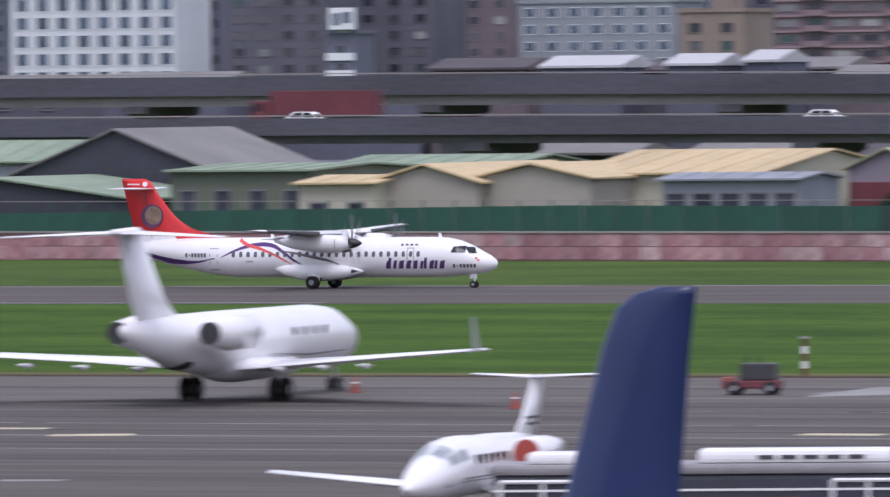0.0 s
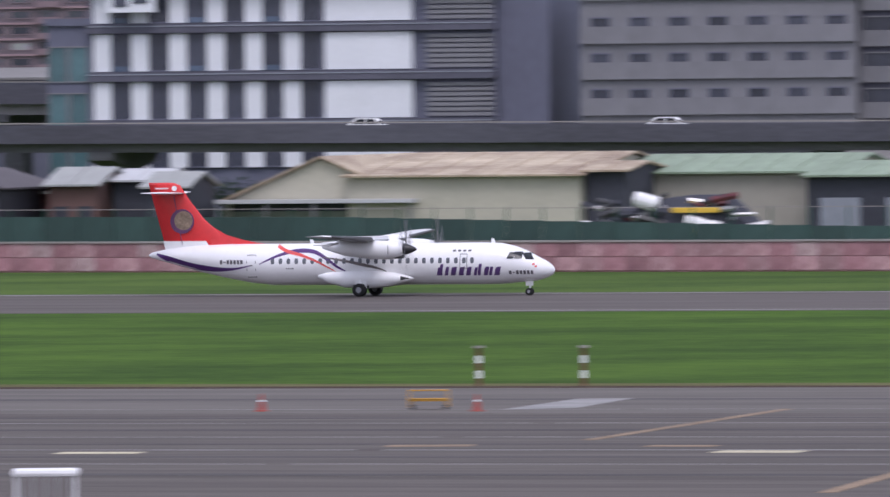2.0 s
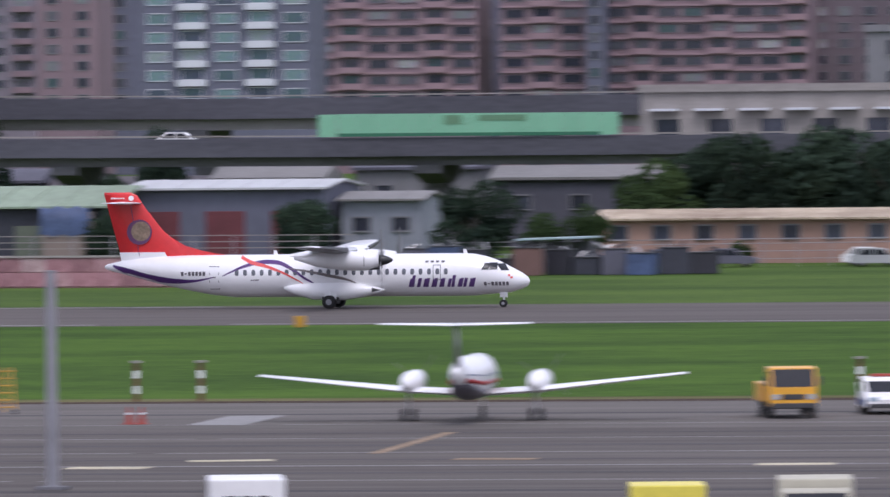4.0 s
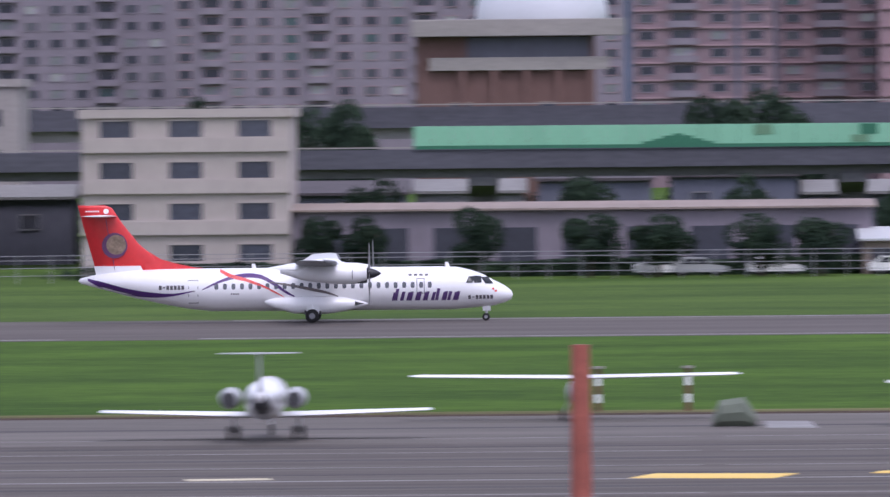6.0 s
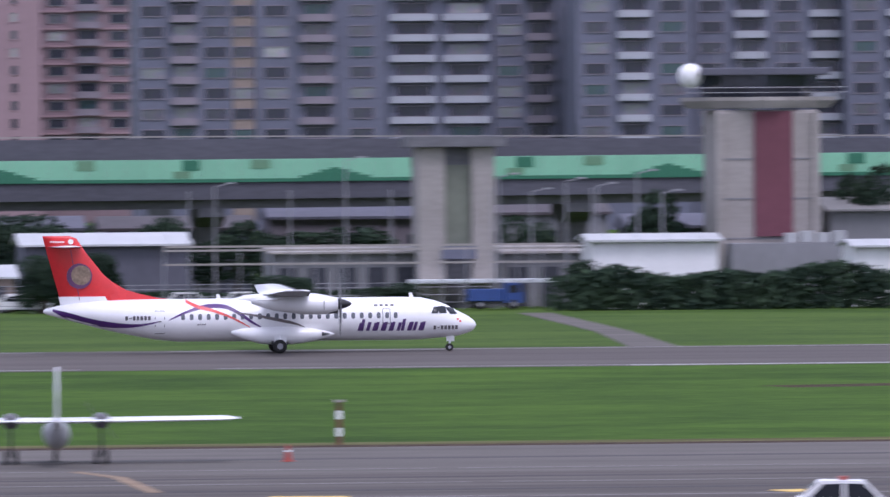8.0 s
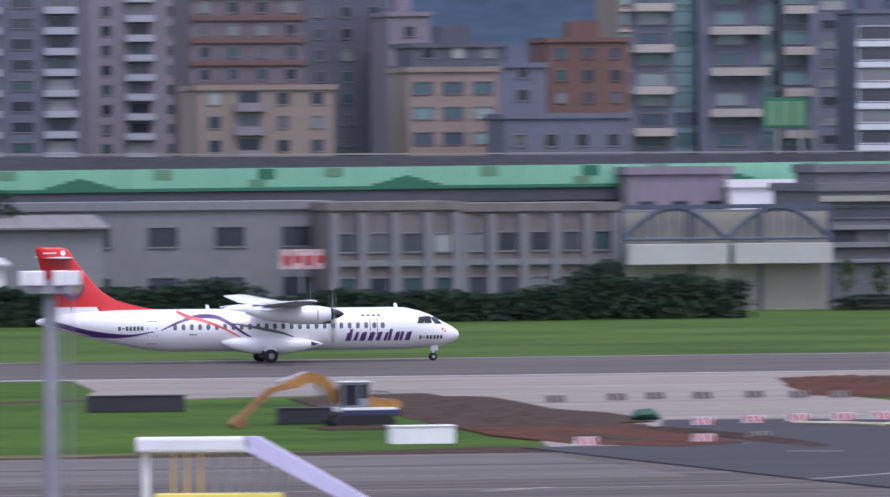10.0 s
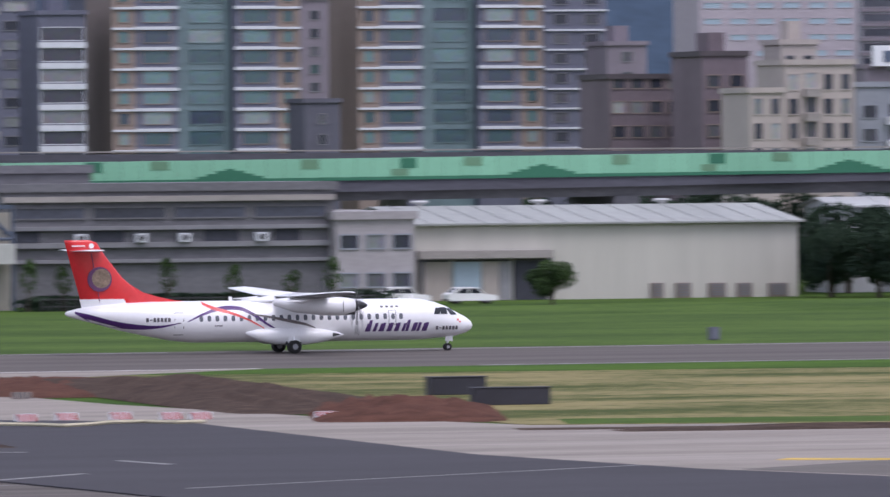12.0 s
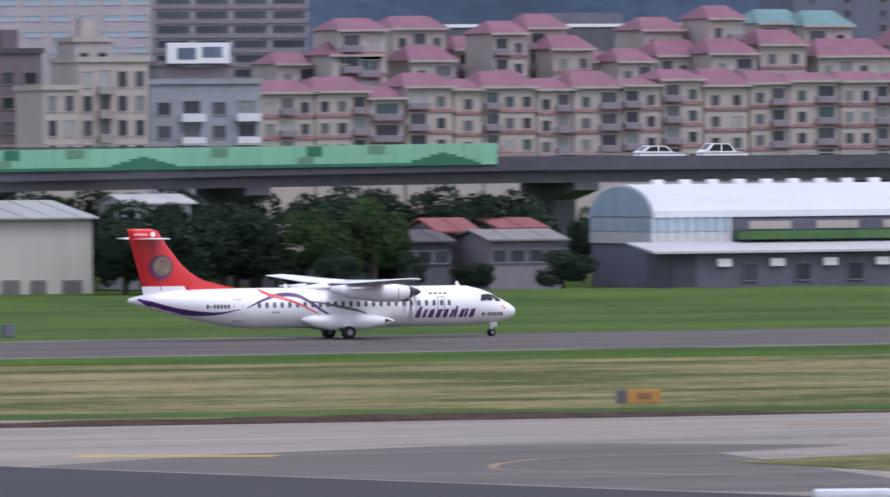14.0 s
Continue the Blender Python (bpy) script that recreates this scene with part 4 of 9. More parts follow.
building('apartment_block', 'dark slate apartment block beyond the airfield', -298.0, -290.2, 1720, 18, 33.4, 'slate_wall', low=14, fl=3.0, cw=4.4, ww=2.2, glass='glass_home')
building('apartment_block', 'grey apartment block with white balconies', -252.9, -224.7, 1500, 16, 33.4, 'slate_wall', low=14, fl=3.1, cw=5.2, ww=3.4, wh=1.6, glass='glass_bay', balcony='white_wall', every=2, trim='white_wall')
building('apartment_block', 'reddish brown apartment block with pale balconies', -255.2, -223.8, 1700, 20, 33.4, 'pink_wall', low=14, fl=3.0, cw=4.6, ww=3.6, wh=1.4, balcony='rose_wall', every=3, trim='brown_wall', glass='glass_home', spandrel='rose_wall', sp_h=0.4)
building('apartment_block', 'narrow blue-grey stair tower beyond the airfield', -227.7, -223.7, 1730, 18, 33.4, 'slate_wall', low=14, cw=9, glass='glass_home')
building('apartment_block', 'reddish brown apartment block beyond the airfield', -219.6, -203.6, 1700, 20, 33.4, 'pink_wall', low=14, fl=3.0, cw=4.6, ww=3.6, wh=1.4, balcony='rose_wall', every=3, trim='brown_wall', glass='glass_home', spandrel='rose_wall', sp_h=0.4)
building('apartment_block', 'narrow blue-grey stair tower beyond the airfield', -202.4, -199.3, 1690, 18, 33.4, 'slate_wall', low=14, cw=9, glass='glass_home')
building('apartment_block', 'reddish brown apartment block with pale balconies', -200.3, -162.6, 1700, 20, 33.4, 'pink_wall', low=14, fl=3.0, cw=4.6, ww=3.6, wh=1.4, balcony='rose_wall', every=3, trim='brown_wall', glass='glass_home', spandrel='rose_wall', sp_h=0.4)
building('apartment_block', 'brown apartment block beyond the airfield', -164.7, -136.8, 1720, 18, 33.4, 'brown_wall', low=14, fl=3.0, cw=4.4, ww=2.2, glass='glass_home')
building('apartment_block', 'grey-mauve apartment block with small windows', -137.3, -70.8, 1650, 18, 40.0, 'mauve_wall', low=14, fl=3.0, cw=4.4, ww=2.2, wh=1.4, trim='mauve_wall', balcony='mauve_wall', every=4, glass='glass_home')
building('apartment_block', 'grey-mauve apartment block with small windows', -81.1, -3.2, 1600, 18, 40.0, 'mauve_wall', low=14, fl=3.0, cw=4.4, ww=2.2, wh=1.4, trim='rose_wall', balcony='mauve_wall', every=4, glass='glass_home')
building('apartment_block', 'dusty pink apartment tower beyond the airfield', -2.5, 22.3, 1600, 18, 40.0, 'pink_wall', low=14, fl=3.0, cw=5, ww=2.6, wh=1.3, trim='mauve_wall', balcony='mauve_wall', every=3, pier='slate_wall', glass='glass_home', spandrel='rose_wall', sp_h=0.35)
building('apartment_block', 'dusty pink apartment tower beyond the airfield', 22.8, 42.4, 1620, 18, 40.0, 'pink_wall', low=14, fl=3.0, cw=5, ww=2.6, wh=1.3, trim='mauve_wall', balcony='mauve_wall', every=3, pier='slate_wall', glass='glass_home', spandrel='rose_wall', sp_h=0.35)
building('apartment_block', 'rose apartment tower beyond the airfield', 40.7, 50.5, 1600, 18, 40.0, 'rose_wall', low=14, fl=3.0, cw=5, ww=2.4, trim='mauve_wall', glass='glass_home', spandrel='rose_wall', sp_h=0.35)
building('apartment_block', 'brown apartment tower beyond the airfield', 52.0, 62.8, 1640, 18, 40.0, 'brown_wall', low=14, fl=3.0, cw=4.4, ww=2.4, trim='mauve_wall', glass='glass_home')
building('apartment_block', 'rose plain-sided apartment tower beyond the airfield', 60.7, 69.7, 1580, 18, 40.0, 'rose_wall', low=14, fl=3.0, cw=12, ww=1.0, trim='rose_wall', glass='glass_home')
building('apartment_block', 'dusty pink apartment tower beyond the airfield', 70.7, 86.7, 1600, 18, 40.0, 'pink_wall', low=14, fl=3.0, cw=4.4, ww=2.8, wh=1.4, balcony='mauve_wall', every=3, glass='glass_home', spandrel='rose_wall', sp_h=0.35)
building('apartment_block', 'blue-grey apartment tower with thin balconies', 77.3, 91.9, 1420, 18, 40.0, 'slate_wall', low=14, fl=3.15, cw=4.6, ww=3.4, wh=1.5, trim='mauve_wall', balcony='mauve_wall', every=2, glass='glass_home')
building('apartment_block', 'blue-grey apartment tower with thin balconies', 92.0, 95.3, 1420, 18, 40.0, 'tan_wall', low=14, fl=3.15, cw=4.6, ww=3.4, wh=1.5, trim='mauve_wall', balcony='mauve_wall', every=2, glass='glass_home')
building('apartment_block', 'blue-grey apartment tower with thin balconies', 95.5, 108.0, 1420, 18, 40.0, 'slate_wall', low=14, fl=3.15, cw=4.6, ww=3.4, wh=1.5, trim='mauve_wall', balcony='mauve_wall', every=2, glass='glass_home')
building('apartment_block', 'blue-grey apartment tower with thin balconies', 108.1, 115.4, 1420, 18, 40.0, 'slate_wall', low=14, fl=3.15, cw=4.6, ww=3.4, wh=1.5, trim='mauve_wall', balcony='mauve_wall', every=2, glass='glass_home')
building('apartment_block', 'blue-grey apartment tower with white balcony fronts', 115.5, 131.9, 1420, 18, 40.0, 'slate_wall', low=14, fl=3.15, cw=6.5, ww=3.4, wh=1.5, trim='mauve_wall', balcony='pale_balcony', every=1, glass='glass_home')
building('apartment_block', 'blue-grey apartment tower with thin balconies', 132.1, 141.5, 1420, 18, 40.0, 'slate_wall', low=14, fl=3.15, cw=4.6, ww=3.4, wh=1.5, trim='mauve_wall', balcony='mauve_wall', every=2, glass='glass_home')
building('apartment_block', 'blue-grey apartment tower with thin balconies', 141.7, 159.9, 1420, 18, 40.0, 'slate_wall', low=14, fl=3.15, cw=4.6, ww=3.4, wh=1.5, trim='mauve_wall', balcony='mauve_wall', every=2, glass='glass_home')
building('apartment_block', 'blue-grey apartment tower with white balcony fronts', 142.4, 159.8, 1396, 18, 40.0, 'slate_wall', low=14, fl=3.15, cw=4.8, ww=3.4, wh=1.5, trim='mauve_wall', balcony='pale_balcony', every=2, glass='glass_home')
building('apartment_block', 'blue-grey apartment tower with white balcony fronts', 160.9, 184.2, 1404, 18, 40.0, 'slate_wall', low=14, fl=3.15, cw=5.6, ww=3.4, wh=1.5, trim='mauve_wall', balcony='pale_balcony', every=2, glass='glass_home')
building('apartment_block', 'blue-grey apartment tower with white balcony fronts', 183.6, 206.8, 1398, 18, 40.0, 'slate_wall', low=14, fl=3.15, cw=5.6, ww=3.4, wh=1.5, trim='mauve_wall', balcony='pale_balcony', every=2, glass='glass_home')
building('apartment_block', 'grey apartment block with white balconies', 216.2, 232.0, 1450, 16, 40.0, 'mauve_wall', low=12, fl=3.1, cw=4, balcony='pale_balcony', every=2, glass='glass_home')
building('apartment_block', 'reddish brown block with red floor bands', 216.2, 233.3, 1350, 16, 40.0, 'brown_wall', low=12, fl=3.3, cw=4, spandrel='brick_wall', sp_h=0.7, glass='glass_home')
building('apartment_block', 'dark slate apartment block beyond the airfield', 242.1, 254.7, 1400, 16, 40.0, 'dark_wall', low=12, fl=3.3, cw=4, glass='glass_home')
building('apartment_block', 'mauve block with pale floor slabs', 251.3, 257.6, 1380, 16, 34.2, 'mauve_wall', low=12, fl=3.3, cw=4, spandrel='mauve_wall', sp_h=0.5, glass='glass_home')
building('apartment_block', 'brown low apartment block with balconies', 193.1, 211.2, 1200, 14, 21.9, 'tan_wall', low=10, fl=3.1, cw=4, balcony='mauve_wall', every=3, glass='glass_home')
building('apartment_block', 'tan low apartment block with teal windows', 221.0, 233.1, 1200, 14, 24.1, 'tan_wall', low=10, fl=3.3, cw=3.6, ww=2.6, glass='glass_bay', trim='brown_wall')
building('apartment_block', 'dark apartment block with roof huts', 240.2, 253.3, 1300, 14, 28.5, 'dark_wall', low=10, fl=3.2, cw=3.6, glass='glass_home')
building('apartment_block', 'dark blue-grey block beyond the airfield', 244.9, 251.5, 1260, 14, 25.2, 'slate_wall', low=10, cw=5, glass='glass_home')
building('apartment_block', 'dull red-brown apartment block beyond the airfield', 263.7, 275.7, 1320, 14, 29.4, 'brick_wall', low=10, fl=3.2, cw=4, trim='brown_wall', glass='glass_home')
building('apartment_block', 'low grey-blue block beyond the airfield', 230.0, 246.4, 1180, 12, 17.8, 'slate_wall', low=10, cw=4, glass='glass_home')
building('apartment_tower', 'tan tiled bay of an apartment tower with pale slabs', 303.3, 305.2, 1460, 18, 40.0, 'tan_wall', low=12, fl=3.25, cw=4.4, ww=2.2, wh=1.7, spandrel='cream_wall', sp_h=0.35, glass='glass_bay', trim='tan_wall')
building('apartment_tower', 'balcony bay of an apartment tower with pale slabs', 305.2, 312.2, 1460, 17, 40.0, 'slate_wall', low=12, fl=3.25, cw=6, ww=4.5, wh=1.9, glass='glass_bay', trim='tan_wall')
building('apartment_tower', 'teal-glazed bay of an apartment tower', 312.7, 316.9, 1462.5, 16, 40.0, 'teal_panel', low=12, fl=3.25, cw=6, ww=5.6, wh=2.1, glass='glass_bay', trim='teal_panel')
building('apartment_tower', 'balcony bay of an apartment tower with pale slabs', 316.4, 326.6, 1460, 17, 40.0, 'slate_wall', low=12, fl=3.25, cw=6, ww=4.5, wh=1.9, glass='glass_bay', trim='tan_wall')
building('apartment_tower', 'teal-glazed bay of an apartment tower', 327.2, 330.5, 1462.5, 16, 40.0, 'teal_panel', low=12, fl=3.25, cw=6, ww=5.6, wh=2.1, glass='glass_bay', trim='teal_panel')
building('apartment_tower', 'balcony bay of an apartment tower with pale slabs', 329.9, 334.6, 1460, 17, 40.0, 'slate_wall', low=12, fl=3.25, cw=6, ww=4.5, wh=1.9, glass='glass_bay', trim='tan_wall')
for xa, xb, zs in ((305.6, 312.0, (16.0, 22.7, 29.4, 36.0)), (318.0, 327.6, (19.0, 25.6, 32.2, 38.6)), (330.2, 335.4, (15.5, 22.2, 28.9, 35.5))):
    for z in zs:
        bay = thing("balcony", "cream rendered balcony jutting from the glazed apartment tower", "balcony", (xa + xb) / 2, 1460, z, group="tower balconies")
        part("slab", bbox((xa - xb) / 2, (xb - xa) / 2, -1.8, 0, 0, 0.25, 0.03), "cream_wall", bay)
        part("front", bbox((xa - xb) / 2, (xb - xa) / 2, -1.8, -1.6, 0.25, 1.3, 0.03), "cream_wall", bay)
building('apartment_block', 'dark blue tower beyond the airfield', 357.7, 365.5, 1560, 14, 40.0, 'slate_wall', low=12, fl=3.3, cw=6, ww=4, glass='glass_home')
building('apartment_block', 'dark tower with white framed floors', 337.6, 345.3, 1440, 14, 35.2, 'slate_wall', low=12, fl=3.3, cw=9, ww=7, wh=2.0, spandrel='white_wall', sp_h=0.9, trim='white_wall', glass='glass_home')
building('apartment_block', 'blue-grey tower beyond the airfield', 374.3, 378.6, 1560, 14, 40.0, 'slate_wall', low=12, cw=5, glass='glass_home')
building('apartment_tower', 'tan tiled bay of an apartment tower with pale slabs', 349.6, 353.4, 1440, 18, 40.0, 'tan_wall', low=12, fl=3.25, cw=4, ww=1.6, wh=1.7, spandrel='white_wall', sp_h=0.35, glass='glass_bay', trim='tan_wall')
building('apartment_tower', 'balcony bay of an apartment tower with pale slabs', 353.4, 360.4, 1440, 17, 40.0, 'slate_wall', low=12, fl=3.25, cw=6, ww=4.5, wh=1.9, spandrel='white_wall', sp_h=0.5, glass='glass_bay', trim='tan_wall')
building('apartment_tower', 'teal-glazed bay of an apartment tower', 361.0, 370.3, 1442.5, 16, 40.0, 'teal_panel', low=12, fl=3.25, cw=6, ww=5.6, wh=2.1, glass='glass_bay', trim='teal_panel')
building('apartment_tower', 'balcony bay of an apartment tower with pale slabs', 369.7, 376.7, 1440, 17, 40.0, 'slate_wall', low=12, fl=3.25, cw=6, ww=4.5, wh=1.9, spandrel='white_wall', sp_h=0.5, glass='glass_bay', trim='tan_wall')
building('apartment_tower', 'tan tiled bay of an apartment tower with pale slabs', 376.7, 380.5, 1440, 18, 40.0, 'tan_wall', low=12, fl=3.25, cw=4, ww=1.6, wh=1.7, spandrel='white_wall', sp_h=0.35, glass='glass_bay', trim='tan_wall')
building('apartment_block', 'grey tower in the gap', 423.0, 433.0, 1600, 14, 40.0, 'mauve_wall', low=12, cw=5, glass='glass_home')
building('apartment_block', 'dark narrow block beyond the airfield', 370.6, 376.3, 1400, 10, 20.7, 'dark_wall', low=12, cw=9, ww=1, glass='glass_home')
building('apartment_tower', 'tan tiled bay of an apartment tower with pale slabs', 390.1, 393.8, 1440, 18, 40.0, 'tan_wall', low=12, fl=3.25, cw=4, ww=1.6, wh=1.7, spandrel='white_wall', sp_h=0.35, glass='glass_bay', trim='tan_wall')
building('apartment_tower', 'balcony bay of an apartment tower with pale slabs', 393.8, 400.8, 1440, 17, 40.0, 'slate_wall', low=12, fl=3.25, cw=6, ww=4.5, wh=1.9, spandrel='white_wall', sp_h=0.5, glass='glass_bay', trim='tan_wall')
building('apartment_tower', 'teal-glazed bay of an apartment tower', 401.5, 410.9, 1442.5, 16, 40.0, 'teal_panel', low=12, fl=3.25, cw=6, ww=5.6, wh=2.1, glass='glass_bay', trim='teal_panel')
building('apartment_tower', 'balcony bay of an apartment tower with pale slabs', 410.2, 417.2, 1440, 17, 40.0, 'slate_wall', low=12, fl=3.25, cw=6, ww=4.5, wh=1.9, spandrel='white_wall', sp_h=0.5, glass='glass_bay', trim='tan_wall')
building('apartment_tower', 'tan tiled bay of an apartment tower with pale slabs', 417.2, 421.0, 1440, 18, 40.0, 'tan_wall', low=12, fl=3.25, cw=4, ww=1.6, wh=1.7, spandrel='white_wall', sp_h=0.35, glass='glass_bay', trim='tan_wall')
building('apartment_block', 'dark blue tower with thin white slabs', 433.1, 443.8, 1480, 14, 40.0, 'slate_wall', low=12, fl=3.25, cw=4.4, spandrel='white_wall', sp_h=0.3, ww=2.2, glass='glass_home')
building('apartment_block', 'brown mansard-roofed apartment block beyond the airfield', 360.1, 373.2, 1200, 14, 22.5, 'brown_wall', low=10, fl=3.3, cw=2.6, ww=1.7, trim='tan_wall', roof='roof_dark', glass='glass_home')
building('apartment_block', 'brown tower block with a dark cap', 367.0, 373.3, 1180, 14, 25.3, 'brown_wall', low=10, fl=3.3, cw=2.6, ww=1.7, trim='tan_wall', roof='roof_dark', glass='glass_home')
building('apartment_block', 'pale mauve block beyond the airfield', 425.8, 432.4, 1420, 12, 29.6, 'mauve_wall', low=10, cw=5, glass='glass_home')
building('apartment_block', 'cream stepped apartment block beyond the airfield', 364.0, 368.7, 1150, 12, 20.2, 'cream_wall', low=10, fl=3.2, cw=1.9, ww=1.1, wh=2.0, trim='cream_wall', glass='glass_home')
building('apartment_block', 'cream stepped apartment block beyond the airfield', 372.0, 381.6, 1160, 12, 23.9, 'cream_wall', low=10, fl=3.2, cw=2.1, ww=1.2, wh=2.0, trim='cream_wall', balcony='light_concrete', every=4, glass='glass_home')
building('apartment_block', 'cream rooftop block beyond the airfield', 381.1, 386.3, 1190, 8, 26.9, 'cream_wall', low=10, fl=3.2, cw=2.2, ww=1.1, glass='glass_home')
building('apartment_block', 'pale grey apartment block beyond the airfield', 385.1, 400.5, 1170, 12, 21.0, 'pale_grey_wall', low=10, fl=3.1, cw=3.2, ww=1.8, wh=1.6, trim='pale_grey_wall', balcony='white_wall', every=2, glass='glass_home')
building('apartment_block', 'pale block under a rooftop sign', 429.5, 440.9, 1300, 6, 24.6, 'mauve_wall', low=10, cw=4, ww=2.5, wh=1.5, glass='glass_home')
# the next two towers get their haze from the wall colour
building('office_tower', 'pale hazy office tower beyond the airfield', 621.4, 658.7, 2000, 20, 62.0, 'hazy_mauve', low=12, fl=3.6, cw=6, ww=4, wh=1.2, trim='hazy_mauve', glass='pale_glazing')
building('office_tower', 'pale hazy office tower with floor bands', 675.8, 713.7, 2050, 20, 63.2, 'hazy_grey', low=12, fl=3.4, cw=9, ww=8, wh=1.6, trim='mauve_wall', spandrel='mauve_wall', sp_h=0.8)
building('apartment_block', 'dark hazy flat-roofed hall beyond the airfield', 774.7, 842.9, 1900, 20, 44.8, 'slate_wall', low=12, cw=8, glass='glass_home')
building('apartment_block', 'dark hazy hall with a white roof edge', 692.2, 755.8, 1900, 20, 37.9, 'dark_wall', low=12, cw=9, ww=1.5, wh=1.0, roof='white_panel', glass='glass_home')
building('office_building', 'glass corner of a modern office building', -256.1, -252.0, 845, 18, 19.9, 'slate_wall', low=0, fl=4.4, cw=1.8, ww=1.7, wh=3.2, glass='glass_teal', trim='grey_wall')
modern_office(-252.0, -212.3, 845)
building('office_building', 'plain grey rendered tower wall', -212.5, -207.4, 846, 18, 24.0, 'slate_wall', low=40)
building('office_building', 'dark recessed stair block beyond the airfield', -210.3, -207.5, 858, 12, 22.0, 'dark_wall', low=40)
building('office_building', 'grey office with pale parapet bands and small windows', -202.9, -176.8, 840, 16, 21.6, 'grey_wall', low=0, fl=3.32, cw=3.5, ww=1.7, wh=1.15, spandrel='grey_wall', sp_h=1.6, trim='slate_wall', first=1.25)
building('office_building', 'grey office with dark balcony openings', -177.1, -172.3, 842, 16, 25.2, 'dark_wall', low=0, fl=3.32, cw=4.6, ww=3.6, wh=1.5, spandrel='grey_wall', sp_h=1.5, first=0.75)
building('office_building', 'grey-beige stair block with narrow windows', -171.3, -165.4, 838, 16, 26.1, 'concrete', low=0, fl=3.32, cw=4.5, ww=1.5, wh=1.0)
building('office_building', 'grey-beige block with a pale mural panel', -165.7, -161.3, 840, 16, 26.0, 'concrete', low=0, fl=3.3, cw=3.4, ww=1.0, wh=1.6, trim='concrete')
long_block = building('long_building', 'grey-beige concrete building with small windows', -95.2, -66.5, 836, 14, 13.7, 'light_concrete', low=2, fl=4.2, cw=4.3, ww=2.2, wh=1.4, trim='light_concrete')
building('dome_building', 'grey block carrying a white dome', -84.9, -79.0, 950, 12, 19.8, 'grey_wall', low=5, cw=5)
building('long_building', 'grey-beige concrete building end beyond the airfield', -66.0, -55.8, 830, 14, 15.8, 'light_concrete', low=2, fl=3.6, cw=4, ww=2, trim='light_concrete')
building('dome_building', 'brick-red hall with pale bands below a white dome', -22.7, -4.9, 930, 16, 20.8, 'brick_wall', low=5, fl=4.0, cw=7, ww=2.0, wh=0.6, trim='tan_wall', roof='beige_wall')
shed('metal_shed', 'green-roofed shed beside the airfield', -355.1, -331.9, 775, 20, 7.3, 8.9, 'pale_grey_wall', 'metal_roof_green')
shed('metal_shed', 'large dark hangar with a weathered grey roof', -323.9, -295.9, 735, 26, 4.6, 10.1, 'shed_dark', 'metal_roof_grey', gable=True)
shed('metal_shed', 'dark low gabled shed beside the airfield', -324.1, -298.8, 712, 22, 4.6, 6.2, 'shed_dark', 'metal_roof_green', gable=True)
shed('metal_shed', 'long olive green shed with tall windows', -292.4, -280.1, 705, 26, 7.0, 7.2, 'shed_green', 'metal_roof_green', windows=4, win=(1.3, 2.6, 0.38))
shed('metal_shed', 'green-roofed long shed beside the airfield', -292.0, -275.8, 735, 30, 6.6, 7.6, 'shed_green', 'metal_roof_green')
shed('metal_shed', 'small cream flat shed beside the airfield', -277.9, -271.3, 697, 14, 6.0, 6.3, 'shed_cream', 'metal_roof_tan', windows=2)
shed('metal_shed', 'cream gabled shed with a tan roof', -272.9, -263.6, 700, 30, 5.9, 7.2, 'beige_wall', 'metal_roof_tan', gable=True)
shed('metal_shed', 'cream gabled shed with a tan roof', -264.9, -254.7, 702, 32, 6.2, 7.2, 'beige_wall', 'metal_roof_tan', gable=True)
shed('metal_shed', 'wide shed with a straw-coloured metal roof', -260.2, -243.6, 712, 36, 6.5, 8.0, 'shed_cream', 'metal_roof_tan')
shed('site_cabin', 'pale grey site cabin with windows', -247.9, -236.4, 700, 10, 6.1, 6.3, 'pale_grey_wall', 'pale_grey_wall', windows=5, win=(1.6, 1.1, 0.62))
red_shed = shed('metal_shed', 'grey gabled shed with a straw-coloured roof and dark red lower wall', -237.2, -230.7, 715, 18, 6.65, 8.15, 'mauve_wall', 'metal_roof_straw', gable=True)
part("lower_wall", bbox(-3.2, 3.2, -0.2, 0.0, 0, 5.6, 0.02), "truck_maroon", red_shed, "dark red lower wall")
blue_shed = shed('metal_shed', 'dark blue gabled shed with a pale green front panel', -225.2, -216.3, 700, 16, 6.0, 7.3, 'container_navy', 'roof_dark', gable=True)
part("front_panel", bbox(-3.2, 1.7, -0.15, 0.0, 0, 4.9, 0.02), "barrier_olive", blue_shed, "dull green front panel")
for x in (-2.2, -0.7, 0.8):
    put_mesh("window", window_mesh(1.0, 0.9, "glass_home", "pale_grey_wall"), blue_shed, x, -0.16, 3.6)
shed('metal_shed', 'dark red-walled shed beside the airfield', -218.1, -214.8, 712, 12, 5.6, 6.0, 'truck_maroon', 'metal_roof_pale', windows=1)
shed('metal_shed', 'dark lean-to shed with a patched pale roof', -214.6, -210.6, 708, 9, 6.2, 7.3, 'brick_wall', 'metal_roof_pale', doors=2)
shed('metal_shed', 'dark shed with a pale metal roof', -210.2, -206.4, 711, 10, 6.5, 7.1, 'shed_dark', 'metal_roof_white', doors=1)
shed('metal_shed', 'small dark shed with a rusty white roof', -206.0, -202.6, 706, 8, 6.0, 6.9, 'shed_dark', 'metal_roof_pale', windows=1)
shed('metal_shed', 'cream gabled warehouse with a rusty roof', -201.3, -185.2, 712, 40, 4.6, 8.0, 'shed_cream', 'metal_roof_rust', gable=True)
